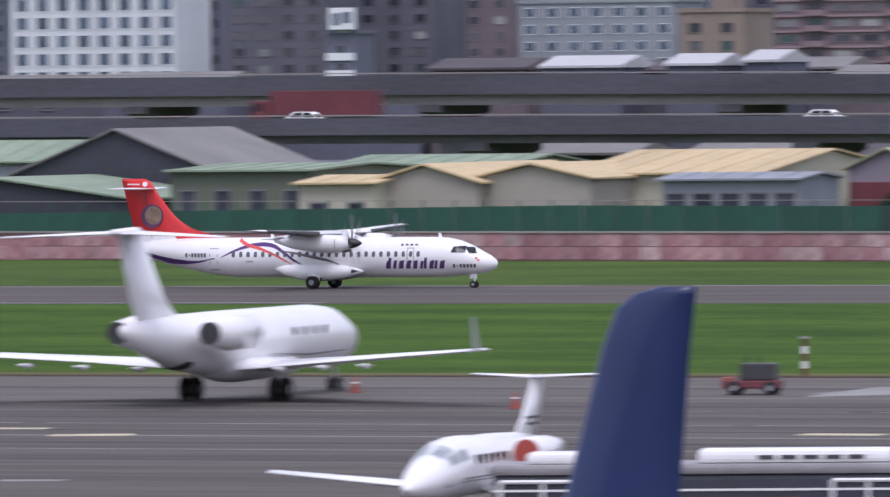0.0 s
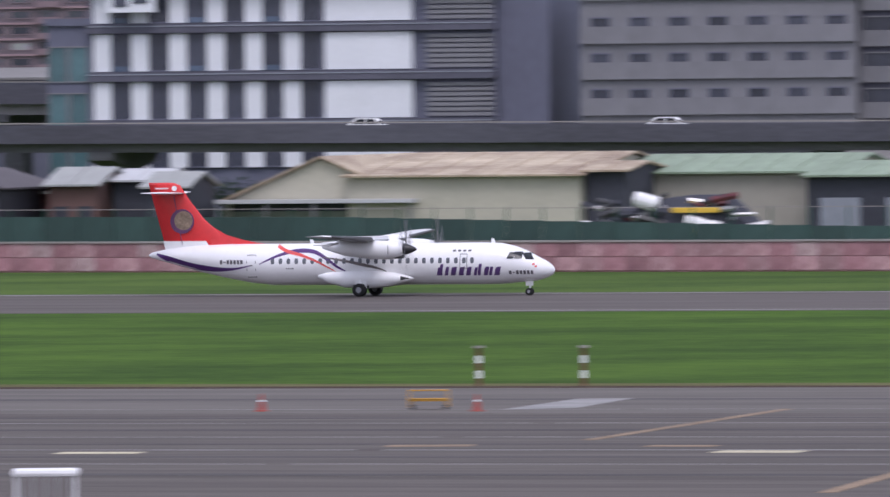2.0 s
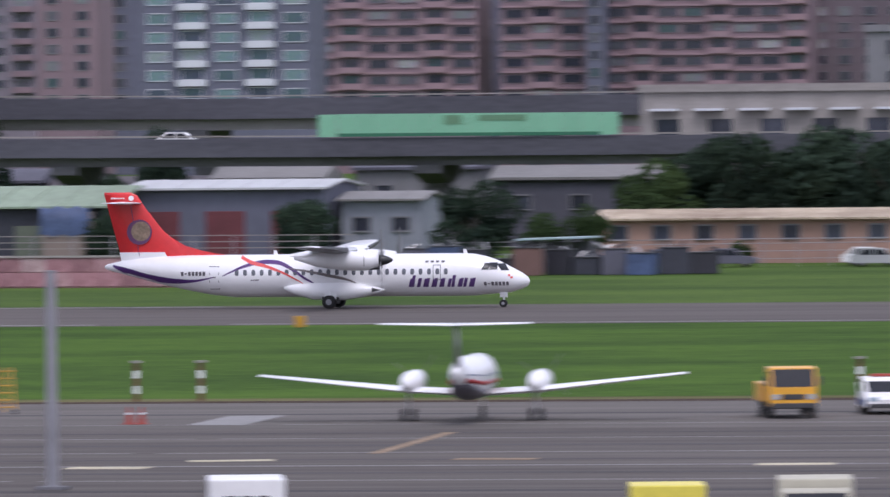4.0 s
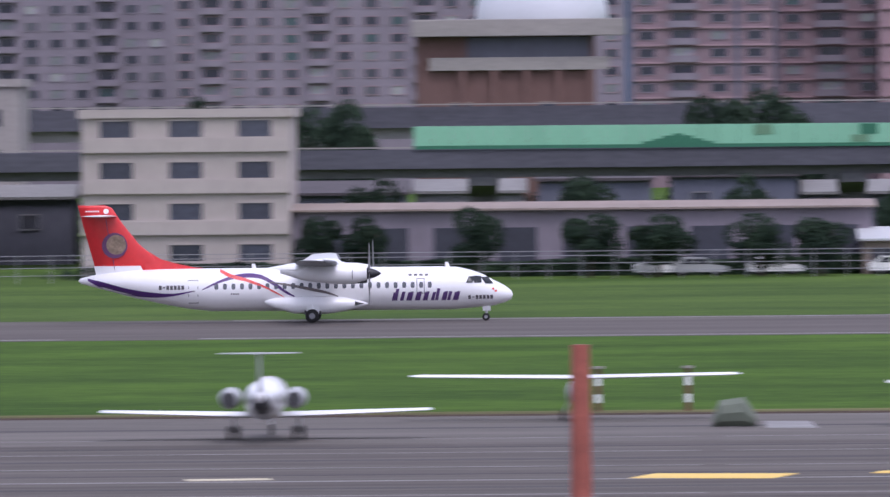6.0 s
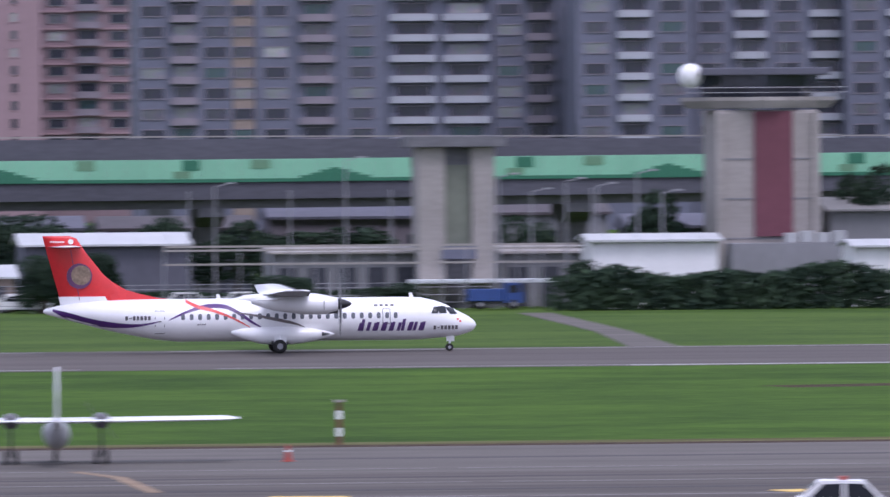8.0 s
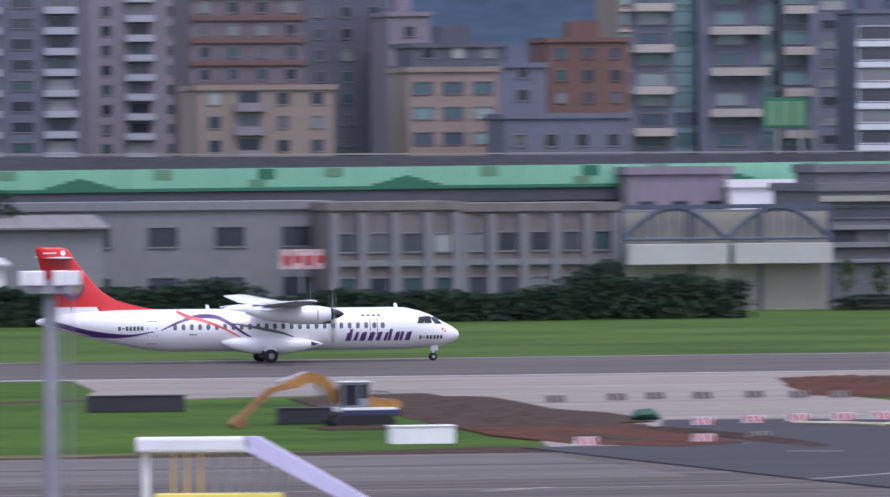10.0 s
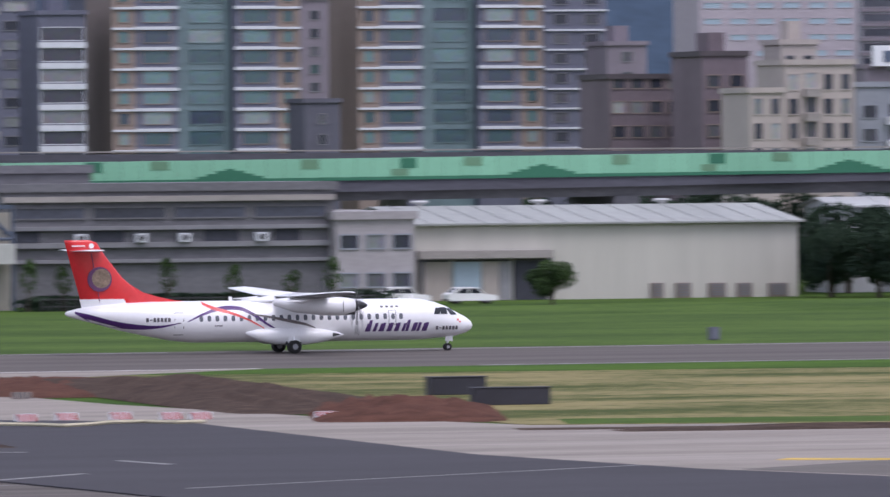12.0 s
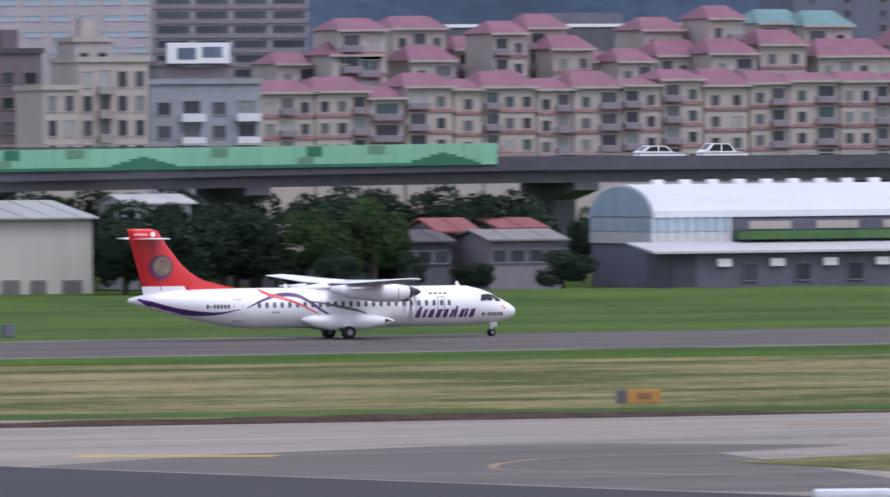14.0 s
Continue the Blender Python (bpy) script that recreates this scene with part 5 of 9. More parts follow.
shed('metal_shed', 'long cream warehouse with a rusty pale roof', -190.8, -171.9, 711, 36, 6.7, 8.1, 'shed_cream', 'metal_roof_rust')
shed('metal_shed', 'open dark warehouse end beside the airfield', -171.7, -168.5, 712, 14, 7.0, 7.4, 'shed_dark', 'metal_roof_rust')
shed('metal_shed', 'shed with a pale green roof', -170.9, -153.3, 722, 22, 6.7, 7.8, 'beige_wall', 'metal_roof_green')

shed('metal_shed', 'open-fronted green-roofed shed beside the airfield', -155.2, -139.2, 718, 20, 6.4, 7.2, 'shed_dark', 'metal_roof_green', doors=3, door_mat='pale_grey_wall')
shed('metal_shed', 'open-fronted shed with a green canopy', -141.9, -121.2, 704, 24, 5.3, 6.5, 'shed_dark', 'metal_roof_green', doors=5, door_mat='shed_green')
shed('metal_shed', 'grey-blue shed with a red lower wall', -121.9, -106.5, 716, 20, 6.5, 6.8, 'slate_wall', 'metal_roof_white', doors=3, door_mat='truck_maroon')
shed('metal_shed', 'small pale grey hut beside the airfield', -105.6, -99.4, 720, 12, 5.5, 5.8, 'pale_grey_wall', 'metal_roof_grey', windows=2)
shed('low_building', 'long low orange-beige building beside the airfield', -87.3, -56.4, 735, 14, 3.6, 4.0, 'orange_render', 'metal_roof_rust', windows=9)
building('terminal_annex', 'cream concrete building with balconies', -44.9, -28.3, 742, 16, 12.9, 'cream_wall', low=0, fl=3.3, cw=5, ww=2.6, wh=1.3, trim='cream_wall', spandrel='cream_wall', sp_h=1.1)
shed('arcade_building', 'long beige arcade building with a railed roof', -28.2, 18.1, 744, 14, 5.4, 5.6, 'mauve_wall', 'tan_wall', doors=9)
shed('metal_shed', 'low building with a bright white roof', 17.3, 30.3, 738, 14, 2.8, 3.4, 'tan_wall', 'metal_roof_white', doors=4)
shed('metal_shed', 'low building with a white roof', 31.5, 44.7, 748, 14, 5.2, 5.8, 'dark_wall', 'metal_roof_white')
shed('low_building', 'long grey low building with openings', 51.2, 63.0, 742, 12, 4.5, 4.7, 'grey_wall', 'light_concrete', doors=5)
shed('low_building', 'long grey low building with openings', 69.6, 77.2, 742, 12, 4.4, 4.6, 'grey_wall', 'light_concrete', doors=3)
shed('storage_hut', 'bright white flat storage hut', 75.3, 85.3, 728, 8, 5.4, 5.6, 'plain_white', 'metal_roof_white')
shed('storage_hut', 'bright white flat storage hut', 96.2, 101.6, 728, 8, 4.8, 5.0, 'plain_white', 'metal_roof_white')
shed('metal_shed', 'grey low hall beside the airfield', 96.8, 112.5, 748, 14, 7.5, 8.2, 'grey_wall', 'metal_roof_grey')
building('industrial_building', 'weathered grey industrial building beyond the airfield', 106.4, 134.7, 768, 14, 8.7, 'grey_wall', low=0, fl=4.2, cw=5.5, ww=2.4, wh=1.6)
building('industrial_building', 'weathered grey-brown industrial building with pillars', 133.3, 144.3, 760, 14, 8.6, 'industrial_wall', low=0, fl=3.7, cw=2.7, ww=1.5, wh=1.5, trim='grey_wall', pier='grey_wall', every=1, glass='glass_home', spandrel='grey_wall', sp_h=0.5)
building('industrial_building', 'weathered brownish industrial building with pillars', 144.6, 158.2, 762, 14, 8.4, 'industrial_wall', low=0, fl=3.7, cw=2.7, ww=1.5, wh=1.5, trim='grey_wall', pier='grey_wall', every=1, glass='glass_home', spandrel='grey_wall', sp_h=0.5)
building('industrial_building', 'grey building behind blue arched trusses', 164.0, 182.9, 790, 8, 7.5, 'grey_wall', low=0, fl=4, cw=5, ww=2.2)
building('roof_hut', 'small greyish rooftop hut beyond the airfield', 166.1, 175.3, 796, 4, 11.3, 'mauve_wall', low=8, fl=3, cw=3, ww=1.5)
building('roof_hut', 'white rooftop tank house beyond the airfield', 174.9, 182.6, 794, 4, 10.1, 'plain_white', low=30)
concrete_hall = building('concrete_building', 'long grey concrete building with dark ribbon windows', 177.7, 206.9, 772, 18, 9.8, 'concrete', low=30)
for k in range(4):
    put_mesh("ribbon_window", window_mesh(6.2, 0.85, "glass_dark", "concrete"), concrete_hall, -10.6 + k * 7.1, -0.02, 7.55)
for z, h in ((8.9, 0.5), (6.5, 0.35), (5.0, 0.45), (3.7, 0.3)):
    part("ledge", bbox(-14.6, 14.6, -0.5, 0.05, z, z + h, 0.03), "light_concrete" if z > 8 else "grey_wall", concrete_hall)
for x, w in ((-12.6, 2.4), (-5.4, 2.8), (4.6, 3.0), (10.4, 2.2)):
    part("opening", bbox(x - w / 2, x + w / 2, -0.12, 0.05, 5.5, 6.45), "shed_dark", concrete_hall)
for x in (-7.9, -2.6, 1.2, 8.0):
    unit = part("air_unit", bbox(x - 0.5, x + 0.5, -0.9, -0.1, 5.45, 6.2, 0.05), "white_wall", concrete_hall)
    part("fan_grille", tubes(((x, -0.93, 5.83), (x, -0.89, 5.83), 0.28, 12)), "dark_metal", unit)
building('roof_hut', 'grey rooftop block beyond the airfield', 178.8, 186.8, 778, 8, 11.4, 'concrete', low=8, fl=3, cw=4)
building('concrete_building', 'beige office end with small windows', 206.5, 213.5, 770, 14, 7.2, 'wall_render', low=0, fl=3.3, cw=2.2, ww=1.5, wh=1.1, trim='pale_grey_wall', glass='glass_home')
shed('warehouse', 'large pale warehouse with a low grey-green roof', 215.7, 250.6, 778, 26, 6.7, 7.9, 'warehouse_wall', 'metal_roof_pale')
shed('metal_shed', 'small white roofed hut beside the airfield', 259.4, 265.4, 795, 8, 7.8, 8.3, 'white_wall', 'metal_roof_white')
shed('small_house', 'small house with a red tiled roof', 282.3, 285.8, 776, 9, 5.1, 6.0, 'brown_wall', 'roof_red', windows=2)
shed('small_house', 'small grey house with a flat roof', 277.0, 281.8, 772, 9, 4.3, 5.0, 'dark_wall', 'roof_dark', windows=3)
shed('small_house', 'small pale house with a grey roof', 284.1, 291.0, 768, 9, 4.4, 5.0, 'mauve_wall', 'metal_roof_grey', windows=4)
shed('small_house', 'small house with a dull red roof', 290.2, 294.4, 782, 9, 5.3, 5.9, 'grey_wall', 'roof_red', windows=3)
shed('small_house', 'small grey house beside the airfield', 270.9, 282.7, 785, 10, 4.7, 5.5, 'dark_wall', 'metal_roof_grey', windows=4)
shed('small_house', 'small grey house beside the airfield', 266.4, 271.1, 770, 8, 3.5, 4.0, 'grey_wall', 'metal_roof_grey', windows=2)
hall_bands = thing("hall_cornice", "pale grey roof overhang and floor band of the brick-red hall", "cornice", -12.4, 929.7, 0)
part("overhang", bbox(-10.7, 10.6, -1.6, 0, 20.7, 22.4, 0.08), "light_concrete", hall_bands)
part("band", bbox(-9.0, 9.0, -0.35, 0.05, 17.3, 18.6, 0.04), "light_concrete", hall_bands)
# no hollow is cut: a dark slab paints the shade below the overhang
part("recess", bbox(-5.2, 7.0, -0.12, 0.1, 18.6, 20.6), "dark_wall", hall_bands, "dark slab painting the recess shade under the overhang")
for k in range(5):
    part("pier", bbox(-6.0 + k * 3.2, -5.4 + k * 3.2, -0.3, 0.0, 9.0, 17.3), "brick_wall", hall_bands)
for k in range(7):
    put_mesh("awning", block_mesh("awning", 2.6, 1.0, 0.22, "white_wall"), long_block, -14.3 + 2.05 + k * 4.1, 0, 12.0)
flat_sign('rooftop_sign', 'white rooftop sign board with blue panels', 430.3, 439.9, 1299, 24.91, 27.97, ('white_panel', 'glass_blue'))
flat_sign('wall_mural', 'pale blue-grey mural panel on a concrete wall', -164.0, -160.9, 839.3, 15.06, 25.0, ('mural_blue', 'white_wall'))
flat_sign('wall_sign', 'white sign board high on a block', -631.2, -626.2, 1599, 25.15, 29.19, ('white_panel', 'glass_blue'))
flat_sign('roof_board', 'white sign board above the office roof', -249.6, -244.9, 843, 21.07, 23.91, ('white_panel', 'glass_dark'))


# ---- fittings of the pale warehouse ----
canopy = thing("warehouse_canopy", "long grey canopy over the warehouse doors", "canopy", 221.8, 777.9, 0)
part("roof", bbox(-6.1, 6.1, -1.3, 0, 3.64, 4.37, 0.05), "light_concrete", canopy, "pale grey canopy roof")
for x in np.linspace(-5.8, 5.8, 2):
    part("post", bbox(float(x) - 0.15, float(x) + 0.15, -1.2, -0.95, 0, 3.64), "dark_concrete", canopy)
d = thing("warehouse_door", "cream door panel under the canopy", "door", 217.35, 777.8, 0)
part("leaf", bbox(-1.45, 1.45, -0.12, 0.1, 0, 3.39, 0.03), "cream_wall", d)
part("rail", bbox(-1.45, 1.45, -0.2, 0, 3.39, 3.56), "dark_metal", d)
d = thing("warehouse_door", "pale blue sliding door under the canopy", "door", 220.35, 777.8, 0)
part("leaf", bbox(-1.25, 1.25, -0.12, 0.1, 0, 3.39, 0.03), "pale_glazing", d)
part("rail", bbox(-1.25, 1.25, -0.2, 0, 3.39, 3.56), "dark_metal", d)
d = thing("warehouse_door", "cream door panel under the canopy", "door", 222.45, 777.8, 0)
part("leaf", bbox(-0.75, 0.75, -0.12, 0.1, 0, 3.39, 0.03), "cream_wall", d)
part("rail", bbox(-0.75, 0.75, -0.2, 0, 3.39, 3.56), "dark_metal", d)
d = thing("warehouse_door", "grey steel door under the canopy", "door", 223.80, 777.8, 0)
part("leaf", bbox(-0.50, 0.50, -0.12, 0.1, 0, 3.39, 0.03), "pole_grey", d)
part("rail", bbox(-0.50, 0.50, -0.2, 0, 3.39, 3.56), "dark_metal", d)
d = thing("warehouse_door", "dark open doorway under the canopy", "door", 226.05, 777.8, 0)
part("leaf", bbox(-1.45, 1.45, -0.12, 0.1, 0, 3.39, 0.03), "shed_dark", d)
part("rail", bbox(-1.45, 1.45, -0.2, 0, 3.39, 3.56), "dark_metal", d)
d = thing("wall_vent", "brownish louvred vent low in the warehouse wall", "vent", 237.60, 777.8, 0)
part("frame", bbox(-0.60, 0.60, -0.1, 0.1, 0, 1.35, 0.02), "tan_wall", d)
for z in np.linspace(0.2, 1.15, 5):
    part("slat", bbox(-0.45, 0.45, -0.18, -0.08, float(z), float(z) + 0.12), "grey_wall", d)
d = thing("wall_vent", "brownish louvred vent low in the warehouse wall", "vent", 240.00, 777.8, 0)
part("frame", bbox(-0.70, 0.70, -0.1, 0.1, 0, 1.33, 0.02), "tan_wall", d)
for z in np.linspace(0.2, 1.13, 5):
    part("slat", bbox(-0.55, 0.55, -0.18, -0.08, float(z), float(z) + 0.12), "grey_wall", d)
d = thing("wall_vent", "brownish louvred vent low in the warehouse wall", "vent", 243.10, 777.8, 0)
part("frame", bbox(-0.80, 0.80, -0.1, 0.1, 0, 1.29, 0.02), "tan_wall", d)
for z in np.linspace(0.2, 1.09, 5):
    part("slat", bbox(-0.65, 0.65, -0.18, -0.08, float(z), float(z) + 0.12), "grey_wall", d)
d = thing("wall_vent", "brownish louvred vent low in the warehouse wall", "vent", 245.60, 777.8, 0)
part("frame", bbox(-0.70, 0.70, -0.1, 0.1, 0, 1.26, 0.02), "tan_wall", d)
for z in np.linspace(0.2, 1.06, 5):
    part("slat", bbox(-0.55, 0.55, -0.18, -0.08, float(z), float(z) + 0.12), "grey_wall", d)
d = thing("wall_vent", "brownish louvred vent low in the warehouse wall", "vent", 248.70, 777.8, 0)
part("frame", bbox(-0.90, 0.90, -0.1, 0.1, 0, 1.22, 0.02), "tan_wall", d)
for z in np.linspace(0.2, 1.02, 5):
    part("slat", bbox(-0.75, 0.75, -0.18, -0.08, float(z), float(z) + 0.12), "grey_wall", d)
v = thing("roof_vent", "white roof ventilator on the warehouse ridge", "vent", 219.8, 791, 7.91)
part("neck", tubes(((0, 0, -0.3), (0, 0, 0.52), 0.35, 12)), "strut_metal", v)
part("cap", loft([(-0.75, 0.6, 0.1, 0.08, 0), (-0.55, 0.6, 0.4, 0.15, 0), (0.55, 0.6, 0.4, 0.15, 0), (0.75, 0.6, 0.1, 0.08, 0)], 12), "metal_roof_white", v)
v = thing("roof_vent", "white roof ventilator on the warehouse ridge", "vent", 230.7, 791, 7.91)
part("neck", tubes(((0, 0, -0.3), (0, 0, 0.52), 0.35, 12)), "strut_metal", v)
part("cap", loft([(-0.75, 0.6, 0.1, 0.08, 0), (-0.55, 0.6, 0.4, 0.15, 0), (0.55, 0.6, 0.4, 0.15, 0), (0.75, 0.6, 0.1, 0.08, 0)], 12), "metal_roof_white", v)
v = thing("roof_vent", "white roof ventilator on the warehouse ridge", "vent", 242.1, 791, 7.91)
part("neck", tubes(((0, 0, -0.3), (0, 0, 0.52), 0.35, 12)), "strut_metal", v)
part("cap", loft([(-0.75, 0.6, 0.1, 0.08, 0), (-0.55, 0.6, 0.4, 0.15, 0), (0.55, 0.6, 0.4, 0.15, 0), (0.75, 0.6, 0.1, 0.08, 0)], 12), "metal_roof_white", v)

eave_roof = thing("gable_canopy", "thin white canopy over a dark opening in the cream warehouse gable", "canopy", -193.3, 711.6, 0)
part("sheet", bbox(-8.2, 8.2, -1.6, 0.2, 4.54, 4.86, 0.03), "metal_roof_white", eave_roof, "thin white canopy sheet")
part("opening", bbox(-7.2, 8.0, -0.15, 0.25, 2.41, 4.54), "shed_dark", eave_roof, "dark open front")
part("low_wall", bbox(-7.2, 8.0, -0.25, 0.2, 0, 3.91), "shed_green", eave_roof)
for x in np.linspace(-8.0, 7.8, 5):
    part("post", bbox(float(x) - 0.06, float(x) + 0.06, -1.5, -1.38, 0, 4.54), "pole_grey", eave_roof)


# ---- trees and hedges ----
def leaf_mesh(name, seed, lobes, count, size, material, box_form=None):
    rng = np.random.default_rng(seed)
    verts, faces = [], []
    for _ in range(count):
        if box_form:
            p = rng.uniform((-0.5, -0.5, 0.02), (0.5, 0.5, 1.0))
            p[2] *= 0.86 + 0.14 * math.sin(p[0] * box_form) * rng.uniform(0.6, 1.2)
            axis = int(rng.integers(0, 3))
            if axis == 1:
                p[1] = -0.5 + rng.uniform(0, 0.1)
        else:
            c = lobes[int(rng.integers(0, len(lobes)))]
            v = rng.normal(size=3)
            v /= np.linalg.norm(v)
            p = np.array(c[:3]) + v * c[3] * rng.uniform(0.72, 1.06) * (1, 1, 0.85)
        a, b = rng.normal(size=3), rng.normal(size=3)
        a /= np.linalg.norm(a)
        b -= a * (a @ b)
        b /= np.linalg.norm(b)
        s = size * rng.uniform(0.6, 1.5)
        a, b = a * s, b * s * 0.8
        n = len(verts)
        cup = np.cross(a, b) * 0.5 / s
        verts += [p - a, p - b + cup, p + a, p + b + cup]
        faces.append((n, n + 1, n + 2, n + 3))
    me = bpy.data.meshes.new(name)
    me.from_pydata([tuple(map(float, v)) for v in verts], [], faces)
    me.materials.append(M[material])
    return me


CROWNS = {}
for dark in (0, 1):
    for k in range(3):
        rng = np.random.default_rng(10 * dark + k)
        lobes = [(float(rng.uniform(-0.3, 0.3)), float(rng.uniform(-0.3, 0.3)), float(rng.uniform(0.28, 0.80)), float(rng.uniform(0.16, 0.26))) for _ in range(9)]
        CROWNS[dark, k] = leaf_mesh("crown", 50 + 10 * dark + k, lobes, 4200, 0.022, "leaf_dark" if dark else "leaf")
trunk_bm = bmesh.new()
tube(trunk_bm, (0, 0, 0), (0.01, 0, 0.42), 0.035, 8, 0.02)
for ang in range(5):
    tube(trunk_bm, (0.01, 0, 0.26 + 0.04 * ang), (0.26 * math.cos(ang * 2.4), 0.26 * math.sin(ang * 2.4), 0.58 + 0.04 * ang), 0.014, 6, 0.005)
TRUNK = bpy.data.meshes.new("trunk")
trunk_bm.to_mesh(TRUNK)
trunk_bm.free()
TRUNK.materials.append(M["bark"])
tree_no = [0]


def tree(x, y, w, h, dark):
    tree_no[0] += 1
    if w > h * 2.4:
        w = h * 2.4
    t = thing("tree", "dark dense broadleaf tree beside the airfield" if dark else "fresh green broadleaf tree beside the airfield", "tree", x, y, 0, tree_no[0] * 77 % 360)
    t.scale = (w, w, h)
    for nm, me in (("trunk", TRUNK), ("crown", CROWNS[dark, tree_no[0] % 3])):
        o = new(nm, me)
        o.parent = t
    return t


def hedge(x0, x1, y, h, d=4.0, mt="leaf_dark", label="dense clipped dark green hedge along the grass", thick=140):
    w = x1 - x0
    me = leaf_mesh("hedge", int(abs(x0) * 10), None, int(thick * 2.4 * w), 0.3, mt, 1.0)
    n = len(me.vertices)
    co = np.zeros(n * 3)
    me.vertices.foreach_get("co", co)
    co = co.reshape(-1, 3)
    cen = co.reshape(-1, 4, 3).mean(1, keepdims=True)
    off = co.reshape(-1, 4, 3) - cen
    bumps = 0.86 + 0.14 * np.sin(cen[..., 0] * w * 0.55 + x0) * np.sin(cen[..., 0] * w * 0.21)
    cen = np.stack([cen[..., 0] * w, cen[..., 1] * d, cen[..., 2] * h * bumps], -1)
    co = (cen + off * 0.7).reshape(-1)
    me.vertices.foreach_set("co", co)
    o = new("hedge", me)
    o.location = (x0 + w / 2, y, 0)
    return tagged(o, label, "hedge", "", "stuff")


for k in range(8):
    hedge(-430 + k * 96, -336 + k * 96, 842, 6.2 + (k % 3) * 0.6, 5.0, "leaf_dark", "belt of dark trees and bushes under the elevated road", 50)
hedge(72.4, 97.9, 722, 4.0)
hedge(98.4, 119.7, 718, 3.9)
hedge(120.7, 145.3, 722, 3.1)
hedge(146, 160, 724, 4.4)
hedge(176, 205, 752, 1.6, 1.5)
picket = thing("picket_fence", "low dark picket fence in front of the hedge", "fence", 190.5, 750.8, 0)
for zz in (0.35, 0.95):
    part("rail", bbox(-14.5, 14.5, -0.03, 0.03, zz, zz + 0.07), "dark_metal", picket)
picket_mesh = part("picket", bbox(-0.06, 0.06, -0.05, -0.03, 0, 1.15), "dark_metal", picket)
picket_mesh.location = (-14.4, 0, 0)
for k in range(1, 40):
    share(picket_mesh, "picket", picket, -14.4 + k * 0.73, 0, 0, 0)
hedge(-40, 62, 742, 1.7, 2.0, "leaf_dark", "low scrubby green hedge along the grass edge")

# saplings in front of the concrete building
for k, x in enumerate((175, 178, 181.5, 187, 192.5, 197.5, 201)):
    s = thing("sapling", "thin sparse sapling with a bare stem", "tree", x, 751, 0, k * 60)
    s.scale = (2.6, 2.6, 4.6 - (k % 3) * 0.6)
    for nm, me in (("trunk", TRUNK), ("crown", leaf_mesh("crown", 90 + k, [(0, 0, 0.6, 0.3), (0.1, 0.1, 0.8, 0.16)], 220, 0.04, "leaf"))):
        o = new(nm, me)
        o.parent = s

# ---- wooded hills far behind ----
# the blue of the distance haze is put into the hills' colour
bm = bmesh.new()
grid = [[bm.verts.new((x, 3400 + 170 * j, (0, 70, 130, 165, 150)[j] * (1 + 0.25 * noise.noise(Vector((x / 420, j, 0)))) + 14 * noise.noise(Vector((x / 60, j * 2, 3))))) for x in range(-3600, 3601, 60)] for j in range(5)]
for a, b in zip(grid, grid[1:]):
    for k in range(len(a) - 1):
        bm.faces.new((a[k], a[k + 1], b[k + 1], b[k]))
tagged(link_mesh("backdrop_hills", bm, M["hill_haze_blue"], smooth=True), "wooded hills in the distance, haze painted in as blue", "hill", "", "structure")

# ---- wall and fence along the far side ----
WALL = [(-430, 716.5), (-298, 688.5), (-222, 672.5), (-158, 660), (-95.5, 653)]


def along(pts, step):
    for (x0, y0), (x1, y1) in zip(pts, pts[1:]):
        n = max(1, int(math.hypot(x1 - x0, y1 - y0) / step))
        for k in range(n):
            f = (k + 0.5) / n
            yield x0 + (x1 - x0) * f, y0 + (y1 - y0) * f, math.degrees(math.atan2(y1 - y0, x1 - x0)), math.hypot(x1 - x0, y1 - y0) / n


wall_thing = thing("perimeter_wall", "low perimeter wall of patchy pink and rose panels", "wall", kind="structure")
core = bmesh.new()
for (x0, y0), (x1, y1) in zip(WALL, WALL[1:]):
    v = [core.verts.new(p) for p in ((x0, y0, 0), (x1, y1, 0), (x1, y1, 2.16), (x0, y0, 2.16), (x0, y0 + 0.4, 0), (x1, y1 + 0.4, 0), (x1, y1 + 0.4, 2.16), (x0, y0 + 0.4, 2.16))]
    for q in ((0, 1, 2, 3), (5, 4, 7, 6), (3, 2, 6, 7)):
        core.faces.new([v[i] for i in q])
part("wall_core", core, "tile_rose", wall_thing)
TILES = [part("wall_panel", bbox(-0.88, 0.88, -0.1, 0.02, 0, 0.98, 0.03), m, wall_thing) for m in ("tile_pink", "tile_rose", "tile_pale")]
for o in TILES:
    o.location = (-432 - 2 * TILES.index(o), 717.4, 0.1)
rng = random.Random(4)
for x, y, ang, wd in along(WALL[1:], 1.8):
    for row in (0, 1):
        share(TILES[rng.choice((0, 0, 1, 1, 2))], "wall_panel", wall_thing, x, y, 0.1 + row * 1.03, ang)
for x, y, ang, wd in along(WALL[:2], 6.0):
    share(TILES[rng.choice((0, 1))], "wall_panel", wall_thing, x, y, 0.1, ang)
cop = bmesh.new()
for (x0, y0), (x1, y1) in zip(WALL, WALL[1:]):
    v = [cop.verts.new(p) for p in ((x0, y0 - 0.2, 2.16), (x1, y1 - 0.2, 2.16), (x1, y1 - 0.2, 2.3), (x0, y0 - 0.2, 2.3), (x0, y0 + 0.5, 2.3), (x1, y1 + 0.5, 2.3))]
    cop.faces.new((v[0], v[1], v[2], v[3])), cop.faces.new((v[3], v[2], v[5], v[4]))
part("coping", cop, "light_concrete", wall_thing)

fence = thing("green_fence", "tall dark green sheet fence behind the pink wall", "fence")
